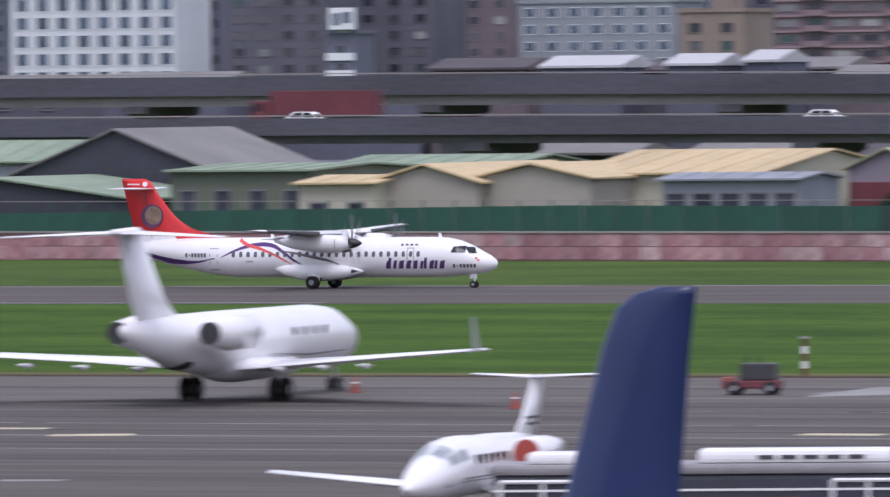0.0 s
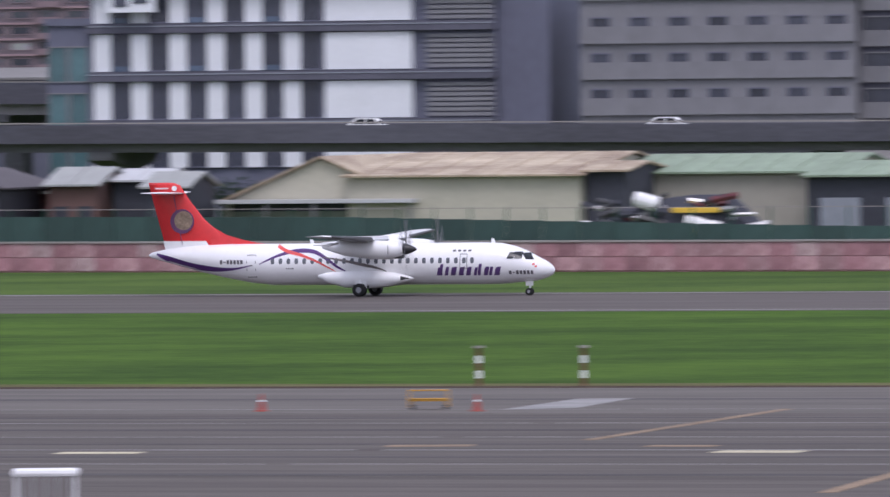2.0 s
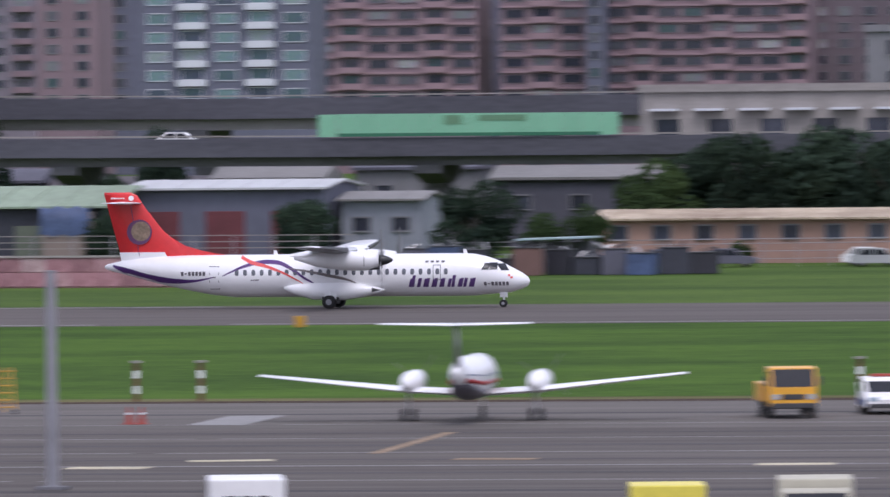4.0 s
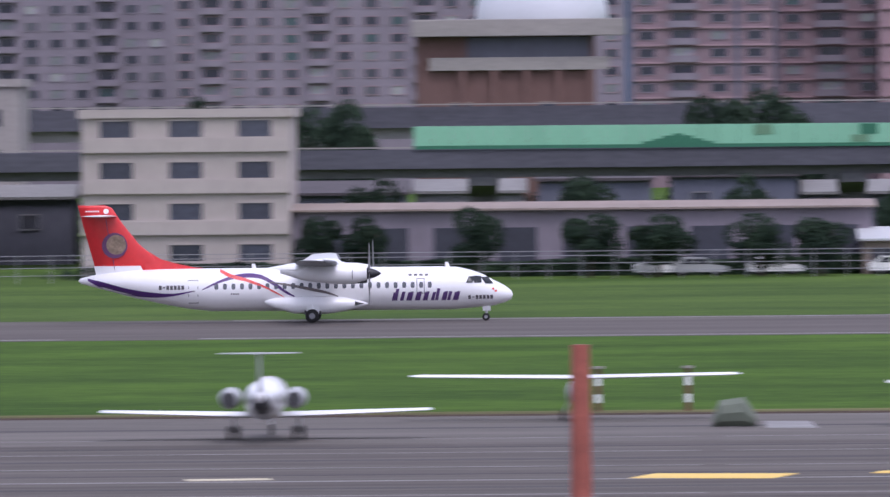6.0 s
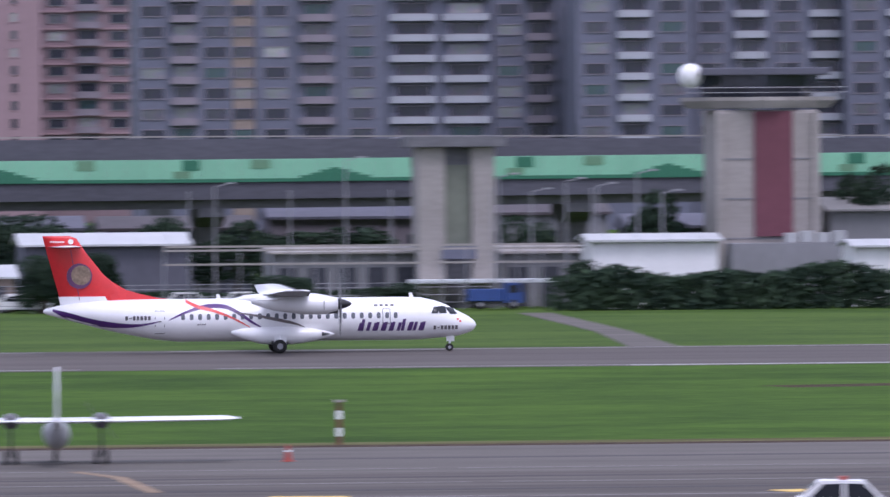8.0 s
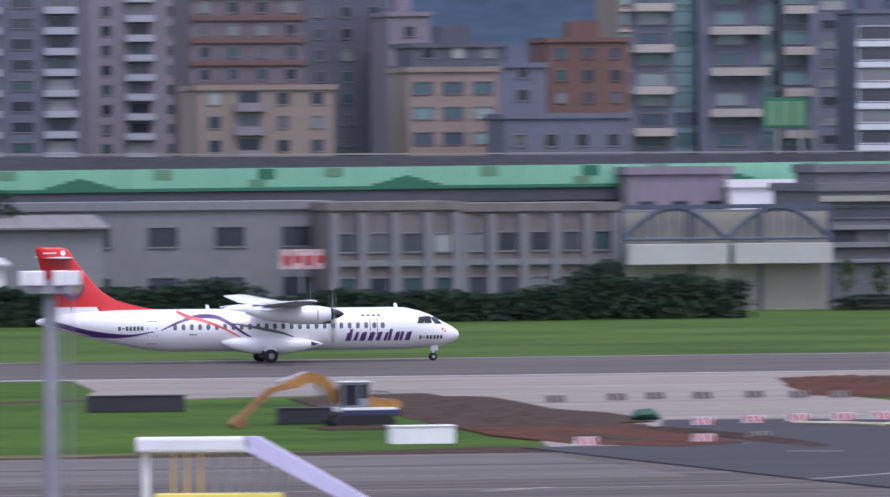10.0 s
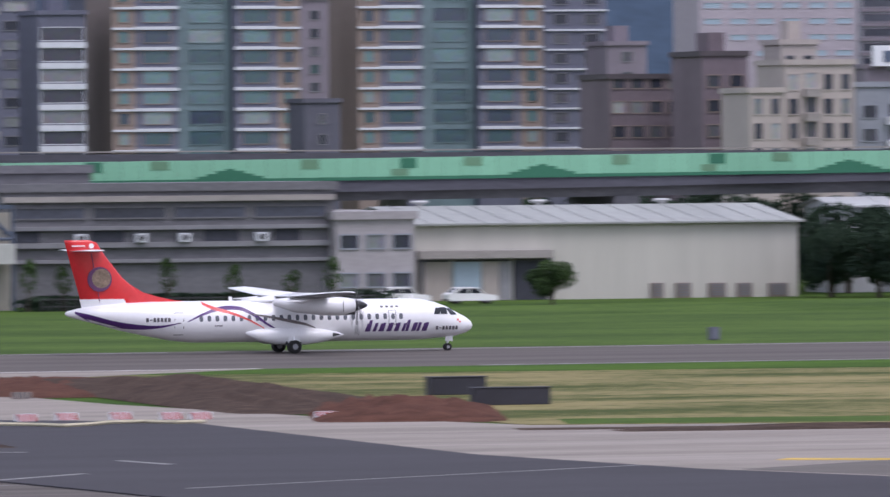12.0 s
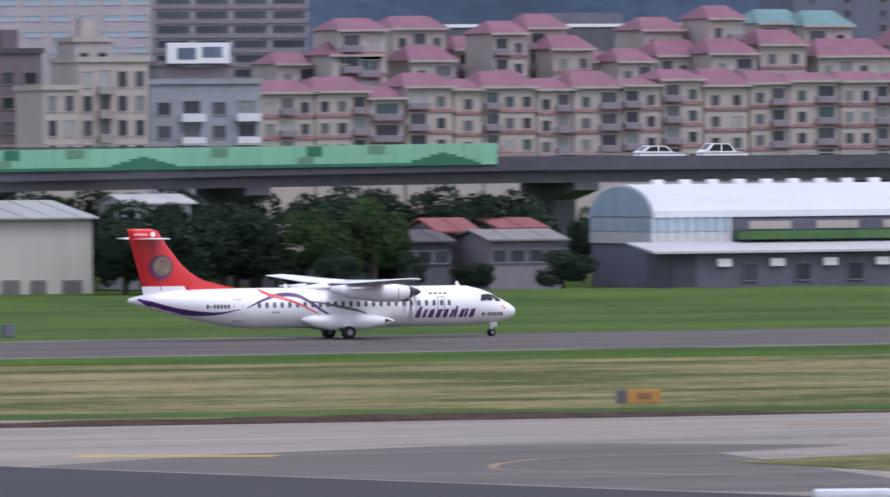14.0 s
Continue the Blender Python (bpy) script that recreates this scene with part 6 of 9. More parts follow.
FP = part("fence_panel", bbox(-1.42, 1.42, -0.04, 0.04, 0, 1, 0.0), "fence_green", fence)
FP.location = (-436, 722.5, 0)
FD = part("fence_panel", bbox(-1.42, 1.42, -0.04, 0.04, 0, 1, 0.0), "fence_dull", fence)
FD.location = (-439, 722.5, 0)
for x, y, ang, wd in along([(p[0], p[1] + 4.5) for p in WALL], 2.9):
    if x < -124:
        o = share(FP if x < -222 else FD, "fence_panel", fence, x, y, 0, ang)
        o.scale = (1, 1, float(np.interp(x, [-300, -250, -180, -140, -95], [3.7, 4.25, 4.0, 3.2, 3.2])))
    p = put_mesh("fence_post", block_mesh("fence_post", 0.1, 0.1, 4.7 if x < -124 else 3.6, "fence_green" if x < -124 else "pole_grey"), fence, x + 1.45, y - 0.06, 0)
FR = part("top_rail", bbox(-1.45, 1.45, -0.03, 0.03, 0, 0.05), "light_concrete", fence)
FR.location = (-436, 722.4, 4.3)
for x, y, ang, wd in along([(p[0], p[1] + 4.4) for p in WALL], 2.9):
    share(FR, "top_rail", fence, x, y, 4.6 if x < -124 else 3.6, ang)
    if x > -124:
        for z in (2.7, 3.15):
            share(FR, "top_rail", fence, x, y, z, ang)
# mesh fence carrying on past the wall's end
mesh_fence = thing("mesh_fence", "grey wire mesh fence on thin posts by the grass", "fence")
MP = part("fence_post", bbox(-0.04, 0.04, -0.04, 0.04, 0, 2.2), "pole_grey", mesh_fence)
MP.location = (-96, 712, 0)
for k in range(1, 64):
    share(MP, "fence_post", mesh_fence, -96 + k * 2.6, 712 + min(k, 20) * 0.9, 0)
for z in (0.6, 1.2, 1.8, 2.15):
    part("wire", tubes(((-96, 712, z), (-44, 730, z), 0.025, 4), ((-44, 730, z), (68, 730, z), 0.025, 4)), "pole_grey", mesh_fence)


# ---- rows of low houses under and behind the roads ----
def low_house(x0, x1, y, h, wall, roof):
    b = thing("low_house", "small low house half hidden under the elevated road", "house", (x0 + x1) / 2, y, 0)
    w = x1 - x0
    part("wall", bbox(-w / 2, w / 2, 0, 10, 0, h), wall, b)
    part("roof", prism([(-0.5, h), (10.5, h), (10.5, h + 0.25), (5, h + 1.3), (-0.5, h + 0.25)], -w / 2 - 0.3, w / 2 + 0.3, "x"), roof, b)
    for k in range(int(w / 5.2)):
        for z in ((h - 2.6,) if h < 9 else (h - 2.4,)):
            put_mesh("window", window_mesh(1.5, 1.2, "glass_dark", "grey_wall"), b, -w / 2 + (k + 0.5) * 5.2, 0, z)


rng = random.Random(9)
x = -430.0
while x < 222:
    wd = rng.uniform(9, 17)
    if -262 < x < -214:
        x += wd
        continue
    low_house(x, x + wd, rng.choice((822, 828, 834)), rng.uniform(5.2, 7.4), rng.choice(("grey_wall", "dark_wall", "dark_wall", "slate_wall", "mauve_wall", "dark_wall")), rng.choice(("metal_roof_grey", "roof_dark", "roof_dark", "dark_wall")))
    x += wd + rng.uniform(0.5, 2.5)
for xa, xb, h in ((-331, -322.4, 15.6), (-317.4, -312.0, 15.7), (-309, -305.5, 16.0)):
    low_house(xa, xb, 898, h, "slate_wall", "metal_roof_white")
x = -560.0
while x < -180:
    wd = rng.uniform(10, 18)
    low_house(x, x + wd, rng.choice((905, 912)), rng.uniform(13.5, 16.6), rng.choice(("dark_wall", "slate_wall", "dark_wall", "brown_wall")), rng.choice(("metal_roof_grey", "roof_dark", "metal_roof_grey")))
    x += wd + rng.uniform(0.5, 5)


# ---- the far estate with pink roofs ----
def roofed_block(x0, x1, y, eave, ridge, roof):
    w = x1 - x0
    b = thing("apartment_house", "cream apartment house with pink bands and a pitched pink roof" if roof == "roof_pink" else "cream apartment house with a teal pitched roof", "building", (x0 + x1) / 2, y, 0, group="pink-roofed estate")
    part("wall", bbox(-w / 2, w / 2, 0, 12, 0, eave), "cream_wall", b)
    bm = bmesh.new()
    e, f = w / 2 + 0.5, w * 0.5 - 0.4
    v = [bm.verts.new(p) for p in ((-e, -0.6, eave), (e, -0.6, eave), (e, 12.6, eave), (-e, 12.6, eave), (-f * 0.8, 5.0, ridge), (f * 0.8, 5.0, ridge))]
    for q in ((0, 1, 5, 4), (1, 2, 5), (2, 3, 4, 5), (3, 0, 4), (3, 2, 1, 0)):
        bm.faces.new([v[i] for i in q])
    part("roof", bm, roof, b, "pitched pink roof" if roof == "roof_pink" else "pitched teal roof")
    part("eave_board", bbox(-e, e, -0.65, -0.45, eave - 0.3, eave + 0.05), "cream_wall", b)
    n = max(1, int(w / 2.6))
    for z in np.arange(eave - 3.0, 9.0, -3.1):
        put_mesh("band", block_mesh("band", w + 0.1, 0.2, 0.42, "tile_rose"), b, 0, 0, z - 0.7)
        for k in range(n):
            xx = -w / 2 + (k + 0.5) * w / n
            if (k + int(x0)) % 3 == 1:
                put_mesh("balcony", block_mesh("balcony", w / n * 0.9, 0.9, 0.9, "mauve_wall"), b, xx, 0, z - 0.3)
                put_mesh("window", window_mesh(w / n * 0.7, 1.5, "glass_home", "cream_wall"), b, xx, 0, z + 0.65)
            else:
                put_mesh("window", window_mesh(1.3, 1.5, "glass_home", "cream_wall"), b, xx, 0, z)
    return b


# ---- towers, domes and halls ----
ct = thing("control_tower", "squat grey control tower with a dark glass cab and red stripe", "tower", 91.2, 745, 0)
part("shaft", bbox(-4.0, 4.4, 0, 9, 0, 15.6, 0.3), "light_concrete", ct)
for z in (5.2, 8.4, 11.6):
    part("joint", bbox(-3.9, 4.3, -0.05, 0.1, z, z + 0.12), "grey_wall", ct)
for s in (-1, 1):
    part("buttress", bbox(0.2 + s * 3.9 - 0.3, 0.2 + s * 3.9 + 0.3, -0.5, 0, 0, 15.4, 0.05), "light_concrete", ct)
part("red_stripe", bbox(-0.9, 2.2, -0.25, 0.05, 5.4, 15.5, 0.02), "brick_wall", ct, "dull red vertical stripe").data.materials[0] = M["tower_red"]
plat = part("platform", loft([(0, 0, 5.4, 5.4), (0.01, 0, 5.6, 5.8), (0.6, 0, 5.9, 6.4), (0.9, 0, 5.9, 6.4)], 8), "light_concrete", ct)
plat.rotation_euler, plat.location = (0, radians(-90), 0), (0, 4.5, 15.75)
cab = part("cab_glass", loft([(0, 0, 4.4, 4.4), (1.75, 0, 5.0, 5.0)], 8), "glass_dark", ct, "dark glazed cab")
cab.rotation_euler, cab.location = (0, radians(-90), 0), (0, 4.5, 16.65)
part("cab_roof", bbox(-5.2, 5.2, -0.8, 9.8, 18.4, 19.0, 0.1), "dark_wall", ct)
part("rail", tubes(((-6.5, -0.9, 17.4), (6.5, -0.9, 17.4), 0.04, 6), ((-6.5, -0.9, 17.0), (6.5, -0.9, 17.0), 0.03, 6)), "pole_grey", ct)
for k in range(5):
    part("antenna", tubes(((-3.5 + k * 1.8, 3, 18.9), (-3.5 + k * 1.8, 3, 20.6 + (k % 2)), 0.05, 5)), "pole_grey", ct)


def sphere_part(name, x, y, z, r, material, parent, label="", half=False):
    bm = bmesh.new()
    bmesh.ops.create_uvsphere(bm, u_segments=20, v_segments=12, radius=r)
    if half:
        for v in bm.verts:
            v.co.z = max(v.co.z, -r * 0.15)
    bmesh.ops.translate(bm, verts=bm.verts, vec=(x, y, z))
    return part(name, bm, material, parent, label, True)


sphere_part("radome", -5.9, 1.0, 18.4, 1.0, "plain_white", ct, "white radar dome")
part("annex", bbox(-3.2, 7.0, -3.5, 0, 0, 4.9, 0.05), "grey_wall", ct)
for k in range(4):
    part("air_unit", bbox(1.2 + k * 1.3, 2.2 + k * 1.3, -3.0, -1.9, 4.9, 5.7 + 0.15 * (k % 2), 0.06), "aircraft_grey", ct)

gt = thing("gate_tower", "tall narrow grey concrete tower with a recessed green-grey window strip", "tower", 65.6, 738, 0)
part("shaft", bbox(-3.05, -0.95, 0, 6, 0, 12.8, 0.05), "light_concrete", gt)
part("shaft", bbox(1.2, 3.05, 0, 6, 0, 12.8, 0.05), "light_concrete", gt)
part("back_wall", bbox(-0.95, 1.2, 0.8, 6, 0, 12.8), "concrete", gt)
part("window_strip", bbox(-0.93, 1.18, 0.6, 0.79, 4.2, 11.4, 0.02), "strip_green", gt, "green-grey glazed strip")
part("cap", bbox(-3.9, 3.9, -0.8, 6.8, 12.8, 13.7, 0.08), "concrete", gt)
part("balcony", bbox(-1.3, 1.5, -0.5, 0.78, 3.9, 4.9, 0.05), "slate_wall", gt)
part("canopy", bbox(-4.0, 8.0, -3.0, 0, 2.0, 2.3, 0.04), "white_panel", gt, "thin white canopy")
for k in range(4):
    part("canopy_post", tubes(((-3.6 + k * 3.7, -2.7, 0), (-3.6 + k * 3.7, -2.7, 2.0), 0.08, 6)), "pole_grey", gt)
pg = thing("railing", "long pale railing with thin grey posts", "railing", 60, 734, 0)
for z in (3.6, 4.7, 5.0):
    part("rail", bbox(-18, 18, -0.08, 0.08, z, z + 0.16), "light_concrete", pg)
for k in range(19):
    part("post", tubes(((-18 + k * 2, 0, 0), (-18 + k * 2, 0, 5.0 + (4.5 if k % 4 == 1 else 0)), 0.06, 6)), "pole_grey", pg)


def dome(x, y, z, r, label, base=1.5):
    d = thing("roof_dome", label, "dome", x, y, z)
    part("drum", tubes(((0, 0, 0), (0, 0, base), r * 0.98, 24)), "grey_wall" if base > 1 else "plain_white", d)
    sphere_part("shell", 0, 0, base, r, "dome_white", d, "white rounded shell", True)


dome(-81.8, 956, 17.0, 2.7, "white radar dome on a grey rooftop", 0.6)
dome(-10.2, 938, 21.9, 6.7, "large white dome on a brick-red hall", 0.6)

hall = thing("vaulted_hall", "long hall with a white barrel roof and a lower lean-to", "hall", 297.3, 762, 0)
arc = [(8 - 8 * math.cos(k * math.pi / 16), 6.2 + 2.9 * math.sin(k * math.pi / 16)) for k in range(17)]
part("barrel_roof", prism(arc, 0, 70, "x"), "dome_white", hall, "smooth white barrel roof", False)
part("wall", bbox(0.1, 69.9, 0.3, 15.7, 0, 6.2), "slate_wall", hall)
for z0, z1, m in ((3.9, 4.9, "metal_roof_white"), (4.95, 6.15, "pale_glazing")):
    part("end_panel", bbox(-0.1, 0.1, 0.4, 15.6, z0, z1), m, hall, "pale glazed end storey")
    part("corner_panel", bbox(-0.1, 7.2, 0.12, 0.3, z0, z1), m, hall)
for k in range(9):
    part("mullion", bbox(-0.18 + k * 0.92, -0.1 + k * 0.92, -0.02, 0.14, 3.9, 6.2), "plain_white", hall)
for k in range(12):
    part("ridge_vent", bbox(3 + k * 2.6, 3.9 + k * 2.6, 7.5, 8.5, 9.0, 9.5, 0.08), "plain_white", hall)
part("end_glazing", prism([(8 - 7.6 * math.cos(k * math.pi / 16), 6.3 + 2.6 * math.sin(k * math.pi / 16)) for k in range(17)], -0.12, 0.0, "x"), "pale_glazing", hall, "pale glazed end wall")
part("upper_band", bbox(7.3, 69.8, 0.05, 0.3, 5.0, 6.0), "dark_wall", hall)
for k in range(9):
    part("upper_window", bbox(9 + k * 6.4, 13 + k * 6.4, -0.02, 0.2, 5.1, 5.8, 0.02), "cream_wall", hall)
part("green_screen", bbox(7.6, 69.8, -1.2, 0.0, 4.2, 4.95, 0.02), "screen_green", hall, "green netting strip")
part("lower_roof", prism([(-6.6, 3.1), (0.2, 3.9), (0.2, 4.05), (-6.6, 3.3)], -2.6, 70, "x"), "metal_roof_white", hall, "white lean-to roof")
part("lean_to", bbox(-0.6, 69.9, -5.8, 0.2, 0, 3.1), "dark_wall", hall)
part("open_bay", bbox(-0.75, 1.6, -5.95, -5.7, 0, 2.9), "shed_dark", hall)
for k in range(13):
    part("wall_fan", bbox(3.6 + k * 5.0, 4.9 + k * 5.0, -6.1, -5.8, 1.9, 2.6, 0.05), "plain_white", hall)
    put_mesh("window", window_mesh(1.4, 1.4, "glass_dark", "slate_wall"), hall, 6.7 + k * 5.0, -5.82, 0.7)

truss = thing("truss_canopy", "open canopy with blue arched roof trusses over pale panels", "canopy", 157.4, 757, 0)
for k in range(2):
    x0 = k * 8.9
    segs = []
    pts = [(x0 + 8.9 * j / 10, 0, 6.0 + 2.6 * math.sin(math.pi * j / 10)) for j in range(11)]
    for a, b in zip(pts, pts[1:]):
        segs.append((a, b, 0.22, 6))
    for j in range(1, 10):
        segs.append((pts[j], (pts[j][0], 0, 6.0), 0.08, 5))
    segs.append((pts[0], pts[-1], 0.16, 6))
    part("arch", tubes(*segs), "truss_blue", truss, "blue steel arch")
    part("top_beam", bbox(x0, x0 + 8.9, -0.2, 0.2, 8.5, 8.85), "truss_blue", truss)
    part("awning", bbox(x0 + 0.3, x0 + 8.7, -1.5, 0.3, 3.9, 5.6, 0.05), "cream_wall", truss, "pale awning panel").data.materials[0] = M["pale_panel"]
for k in range(4):
    part("post", tubes(((k * 5.9, 0, 0), (k * 5.9, 0, 8.6), 0.18, 6)), "truss_blue", truss)
part("back_wall", bbox(0, 17.8, 1.0, 1.6, 0, 8.2), "beige_wall", truss)

# scrap heap behind the fence
heap = thing("scrap_heap", "heap of silver tanks, dark scrap and yellow beams", "scrap heap", -160, 690, 0)
rng = random.Random(2)
part("mound", loft([(-7.5, 0.2, 0.5, 0.5), (-5, 1.6, 2.2, 2.2), (-2, 2.0, 2.5, 2.9), (2, 2.2, 2.5, 3.2), (5, 2.3, 2.4, 3.1), (8.5, 0.8, 0.8, 1.2)], 10), "shed_dark", heap)
for k in range(46):
    a = Vector((rng.uniform(-5.5, 6.5), rng.uniform(-2.6, -1.6), rng.uniform(2.2, 4.9)))
    b = a + Vector((rng.uniform(-1.6, 2.2), rng.uniform(-0.5, 0.5), rng.uniform(-0.6, 0.7)))
    part("scrap_piece", tubes((a, b, rng.uniform(0.12, 0.35), 6)), rng.choice(("dark_metal", "shed_dark", "strut_metal", "truck_maroon")), heap)
for a, b, r in (((-2.0, -2.3, 5.0), (-0.2, -2.3, 4.5), 0.6), ((2.0, -2.4, 3.3), (4.6, -2.4, 2.7), 0.5), ((-6.2, -2.2, 2.9), (-4.6, -2.2, 2.6), 0.5)):
    part("tank", tubes((a, b, r, 12)), "plain_white", heap, "dented white tank")
for x, z in ((2.6, 3.9), (2.2, 2.3)):
    part("beam", bbox(x - 1.7, x + 2.0, -2.7, -2.3, z, z + 0.4, 0.05), "sign_yellow", heap, "yellow beam")

# a stack under a blue tarpaulin before the open shed
tarp = thing("covered_stack", "stack of goods under a crumpled blue tarpaulin", "tarpaulin", -124.1, 700, 0)
part("crate", bbox(-1.8, 1.8, 0.2, 2.6, 0, 4.9, 0.05), "tan_wall", tarp)
bm = bmesh.new()
rows = [[bm.verts.new((-2.0 + 4.0 * i / 9 + 0.12 * math.sin(i * 3.1 + j), (0.06, 0.02, 0.1, 2.7)[j] + 0.1 * math.sin(i * 2.3 + j * 1.7), (3.1, 4.2, 5.2, 5.2)[j] + 0.16 * math.sin(i * 1.9 + j))) for i in range(10)] for j in range(4)]
for a, b in zip(rows, rows[1:]):
    for i in range(9):
        bm.faces.new((a[i], a[i + 1], b[i + 1], b[i]))
part("sheet_cover", bm, "tarp_blue", tarp, "crumpled blue tarpaulin", True)


# the junk yard past the wall's end
yard = thing("yard_canopy", "pale blue corrugated canopy on thin posts in the junk yard", "canopy", -86.4, 700, 0)
part("sheet", prism([(-3.0, 2.45), (3.0, 2.6), (3.0, 2.72), (-3.0, 2.57)], 0, 5, "y"), "canopy_blue", yard, "pale blue-green roof sheet")
for x in (-2.8, -0.9, 1.0, 2.8):
    part("post", tubes(((x, 0.2, 0), (x, 0.2, 2.5), 0.07, 6)), "pole_grey", yard)
part("back_panel", bbox(-2.8, 2.8, 4.6, 4.8, 0, 2.3, 0.02), "dark_wall", yard)
rng = random.Random(21)
for k in range(13):
    x = -100.0 + k * 2.15
    w, h = rng.uniform(1.7, 2.5), rng.uniform(1.2, 2.2)
    paint = ("container_navy", "shed_dark", "dark_wall", "tarp_blue", "shed_dark", "container_navy", "brick_wall")[k % 7]
    j = thing("junk_crate", "dark battered crate of scrap in the yard" if paint != "tarp_blue" else "scrap crate under a blue sheet in the yard", "crate", x, 690 + rng.uniform(-2, 3), 0, rng.uniform(-12, 12))
    part("box", bbox(-w / 2, w / 2, -0.9, 0.9, 0, h, 0.06), paint, j)
    part("lid", bbox(-w / 2 - 0.06, w / 2 + 0.06, -0.96, 0.96, h, h + 0.08, 0.02), "dark_metal", j)
    for q in range(3):
        a = Vector((rng.uniform(-w / 2, w / 2), 0, h + 0.06))
        part("scrap_piece", tubes((a, a + Vector((rng.uniform(-0.9, 0.9), rng.uniform(-0.3, 0.3), rng.uniform(0.15, 0.5))), rng.uniform(0.05, 0.14), 6)), rng.choice(("dark_metal", "strut_metal", "shed_dark")), j)

# thin lamp posts along the far field road
for x, y, h in ((46.1, 735, 9.8), (56.5, 735, 11.8), (25.9, 735, 11.5), (68.5, 733, 10.4), (71.2, 734, 9.2), (73.8, 733, 10.0), (76.4, 734, 9.6), (79.5, 733, 10.6), (81.6, 734, 9.0)):
    lp = thing("street_lamp", "thin grey street lamp with a short arm", "street lamp", x, y, 0, group="street lamps")
    part("pole", tubes(((0, 0, 0), (0, 0, h), 0.09, 8, 0.06)), "pole_grey", lp)
    part("arm", tubes(((0, 0, h), (1.1, 0, h + 0.25), 0.04, 6)), "pole_grey", lp)
    part("head", bbox(0.9, 1.6, -0.14, 0.14, h + 0.2, h + 0.34, 0.03), "pole_grey", lp)


# ---- small things on and by the apron ----
def marker_post(x, y, h=1.68):
    p = thing("marker_post", "dark red and white banded marker post with a flat cap", "marker post", x, y, 0.05, group="marker posts")
    for k in range(5):
        part("band", tubes(((0, 0, k * h / 5), (0, 0, (k + 1) * h / 5), 0.125, 10)), "plain_white" if k % 2 else "post_red", p)
    part("cap", tubes(((0, 0, h), (0, 0, h + 0.1), 0.24, 10)), "light_concrete", p)


def cone(x, y):
    c = thing("traffic_cone", "orange-red traffic cone with a pale band", "traffic cone", x, y, 0.06, group="traffic cones")
    part("cone_body", tubes(((0, 0, 0.04), (0, 0, 0.72), 0.17, 10, 0.03)), "cone_red", c)
    part("base", bbox(-0.22, 0.22, -0.22, 0.22, 0, 0.05, 0.01), "cone_red", c)
    part("band", tubes(((0, 0, 0.4), (0, 0, 0.48), 0.105, 10, 0.088)), "plain_white", c)


def striped_barrier(x, y, kind):
    b = thing("striped_barrier" if kind == "red" else "low_barrier", "low plastic barrier with red and white slanted stripes" if kind == "red" else "low dark and pale works barrier", "barrier", x, y, 0.122, 6, group="works barriers")
    part("body", prism([(-0.22, 0), (0.22, 0), (0.1, 0.36), (-0.1, 0.36)], -0.5, 0.5, "x"), "white_wall" if kind == "red" else "tan_wall", b)
    for k in range(3):
        xx = -0.5 + k * 0.34
        bm = bmesh.new()
        v = [bm.verts.new(p) for p in ((xx + 0.1, -0.228, 0.01), (xx + 0.32, -0.228, 0.01), (xx + 0.22, -0.117, 0.35), (xx, -0.117, 0.35))]
        bm.faces.new(v)
        part("stripe", bm, "barrier_red" if kind == "red" else "dark_metal", b)


def car_body(c, L, W, paint, tall=1.45):
    part("body", prism([(-L / 2, 0.3), (L / 2, 0.3), (L / 2, 0.62), (L / 2 - 0.25, 0.78), (L * 0.24, 0.86), (L * 0.08, tall - 0.02), (-L * 0.28, tall), (-L * 0.45, 0.92), (-L / 2, 0.86)], -W / 2, W / 2, "y"), paint, c)
    for pts in ([(L * 0.185, 0.92), (L * 0.075, tall - 0.12), (-L * 0.07, tall - 0.1), (-L * 0.07, 0.92)], [(-L * 0.10, 0.92), (-L * 0.10, tall - 0.1), (-L * 0.255, tall - 0.12), (-L * 0.36, 0.94)]):
        part("side_window", prism(pts, -W / 2 - 0.012, W / 2 + 0.012, "y"), "cabin_glass", c)
    part("windscreen", prism([(L * 0.232, 0.9), (L * 0.095, tall - 0.08), (L * 0.085, tall - 0.1), (L * 0.222, 0.88)], -W * 0.42, W * 0.42, "y"), "cabin_glass", c)
    part("rear_window", prism([(-L * 0.43, 1.0), (-L * 0.31, tall - 0.07), (-L * 0.298, tall - 0.1), (-L * 0.418, 0.98)], -W * 0.40, W * 0.40, "y"), "cabin_glass", c)
    part("bumper", bbox(-L / 2 - 0.03, L / 2 + 0.03, -W / 2 + 0.06, W / 2 - 0.06, 0.28, 0.46, 0.04), "dark_metal", c)
    for sx in (-0.31, 0.31):
        for sy in (-1, 1):
            wheel(c, sx * L, sy * (W / 2 - 0.1), 0.31, 0.31, 0.2)
    part("headlight", bbox(L / 2 - 0.06, L / 2 + 0.012, -W / 2 + 0.1, -W / 2 + 0.5, 0.55, 0.72, 0.02), "pale_glazing", c)


def parked_car(x, y, paint):
    c = thing("parked_car", "white parked saloon car at the field's edge" if paint == "plain_white" else "grey parked saloon car at the field's edge", "car", x, y, 0.0, 3, group="parked cars")
    car_body(c, 4.4, 1.75, paint)
    return c


tree(-232.3, 712, 5.8, 5.6, 1)
tree(-209.9, 826, 2.9, 8.9, 0)
tree(-156.1, 832, 7.4, 14.0, 1)
tree(-138.1, 832, 5.3, 12.2, 1)
tree(-120.8, 700, 3.5, 5.3, 1)
tree(-105.5, 700, 5.2, 6.0, 1)
tree(-138.6, 832, 4.5, 12.5, 1)
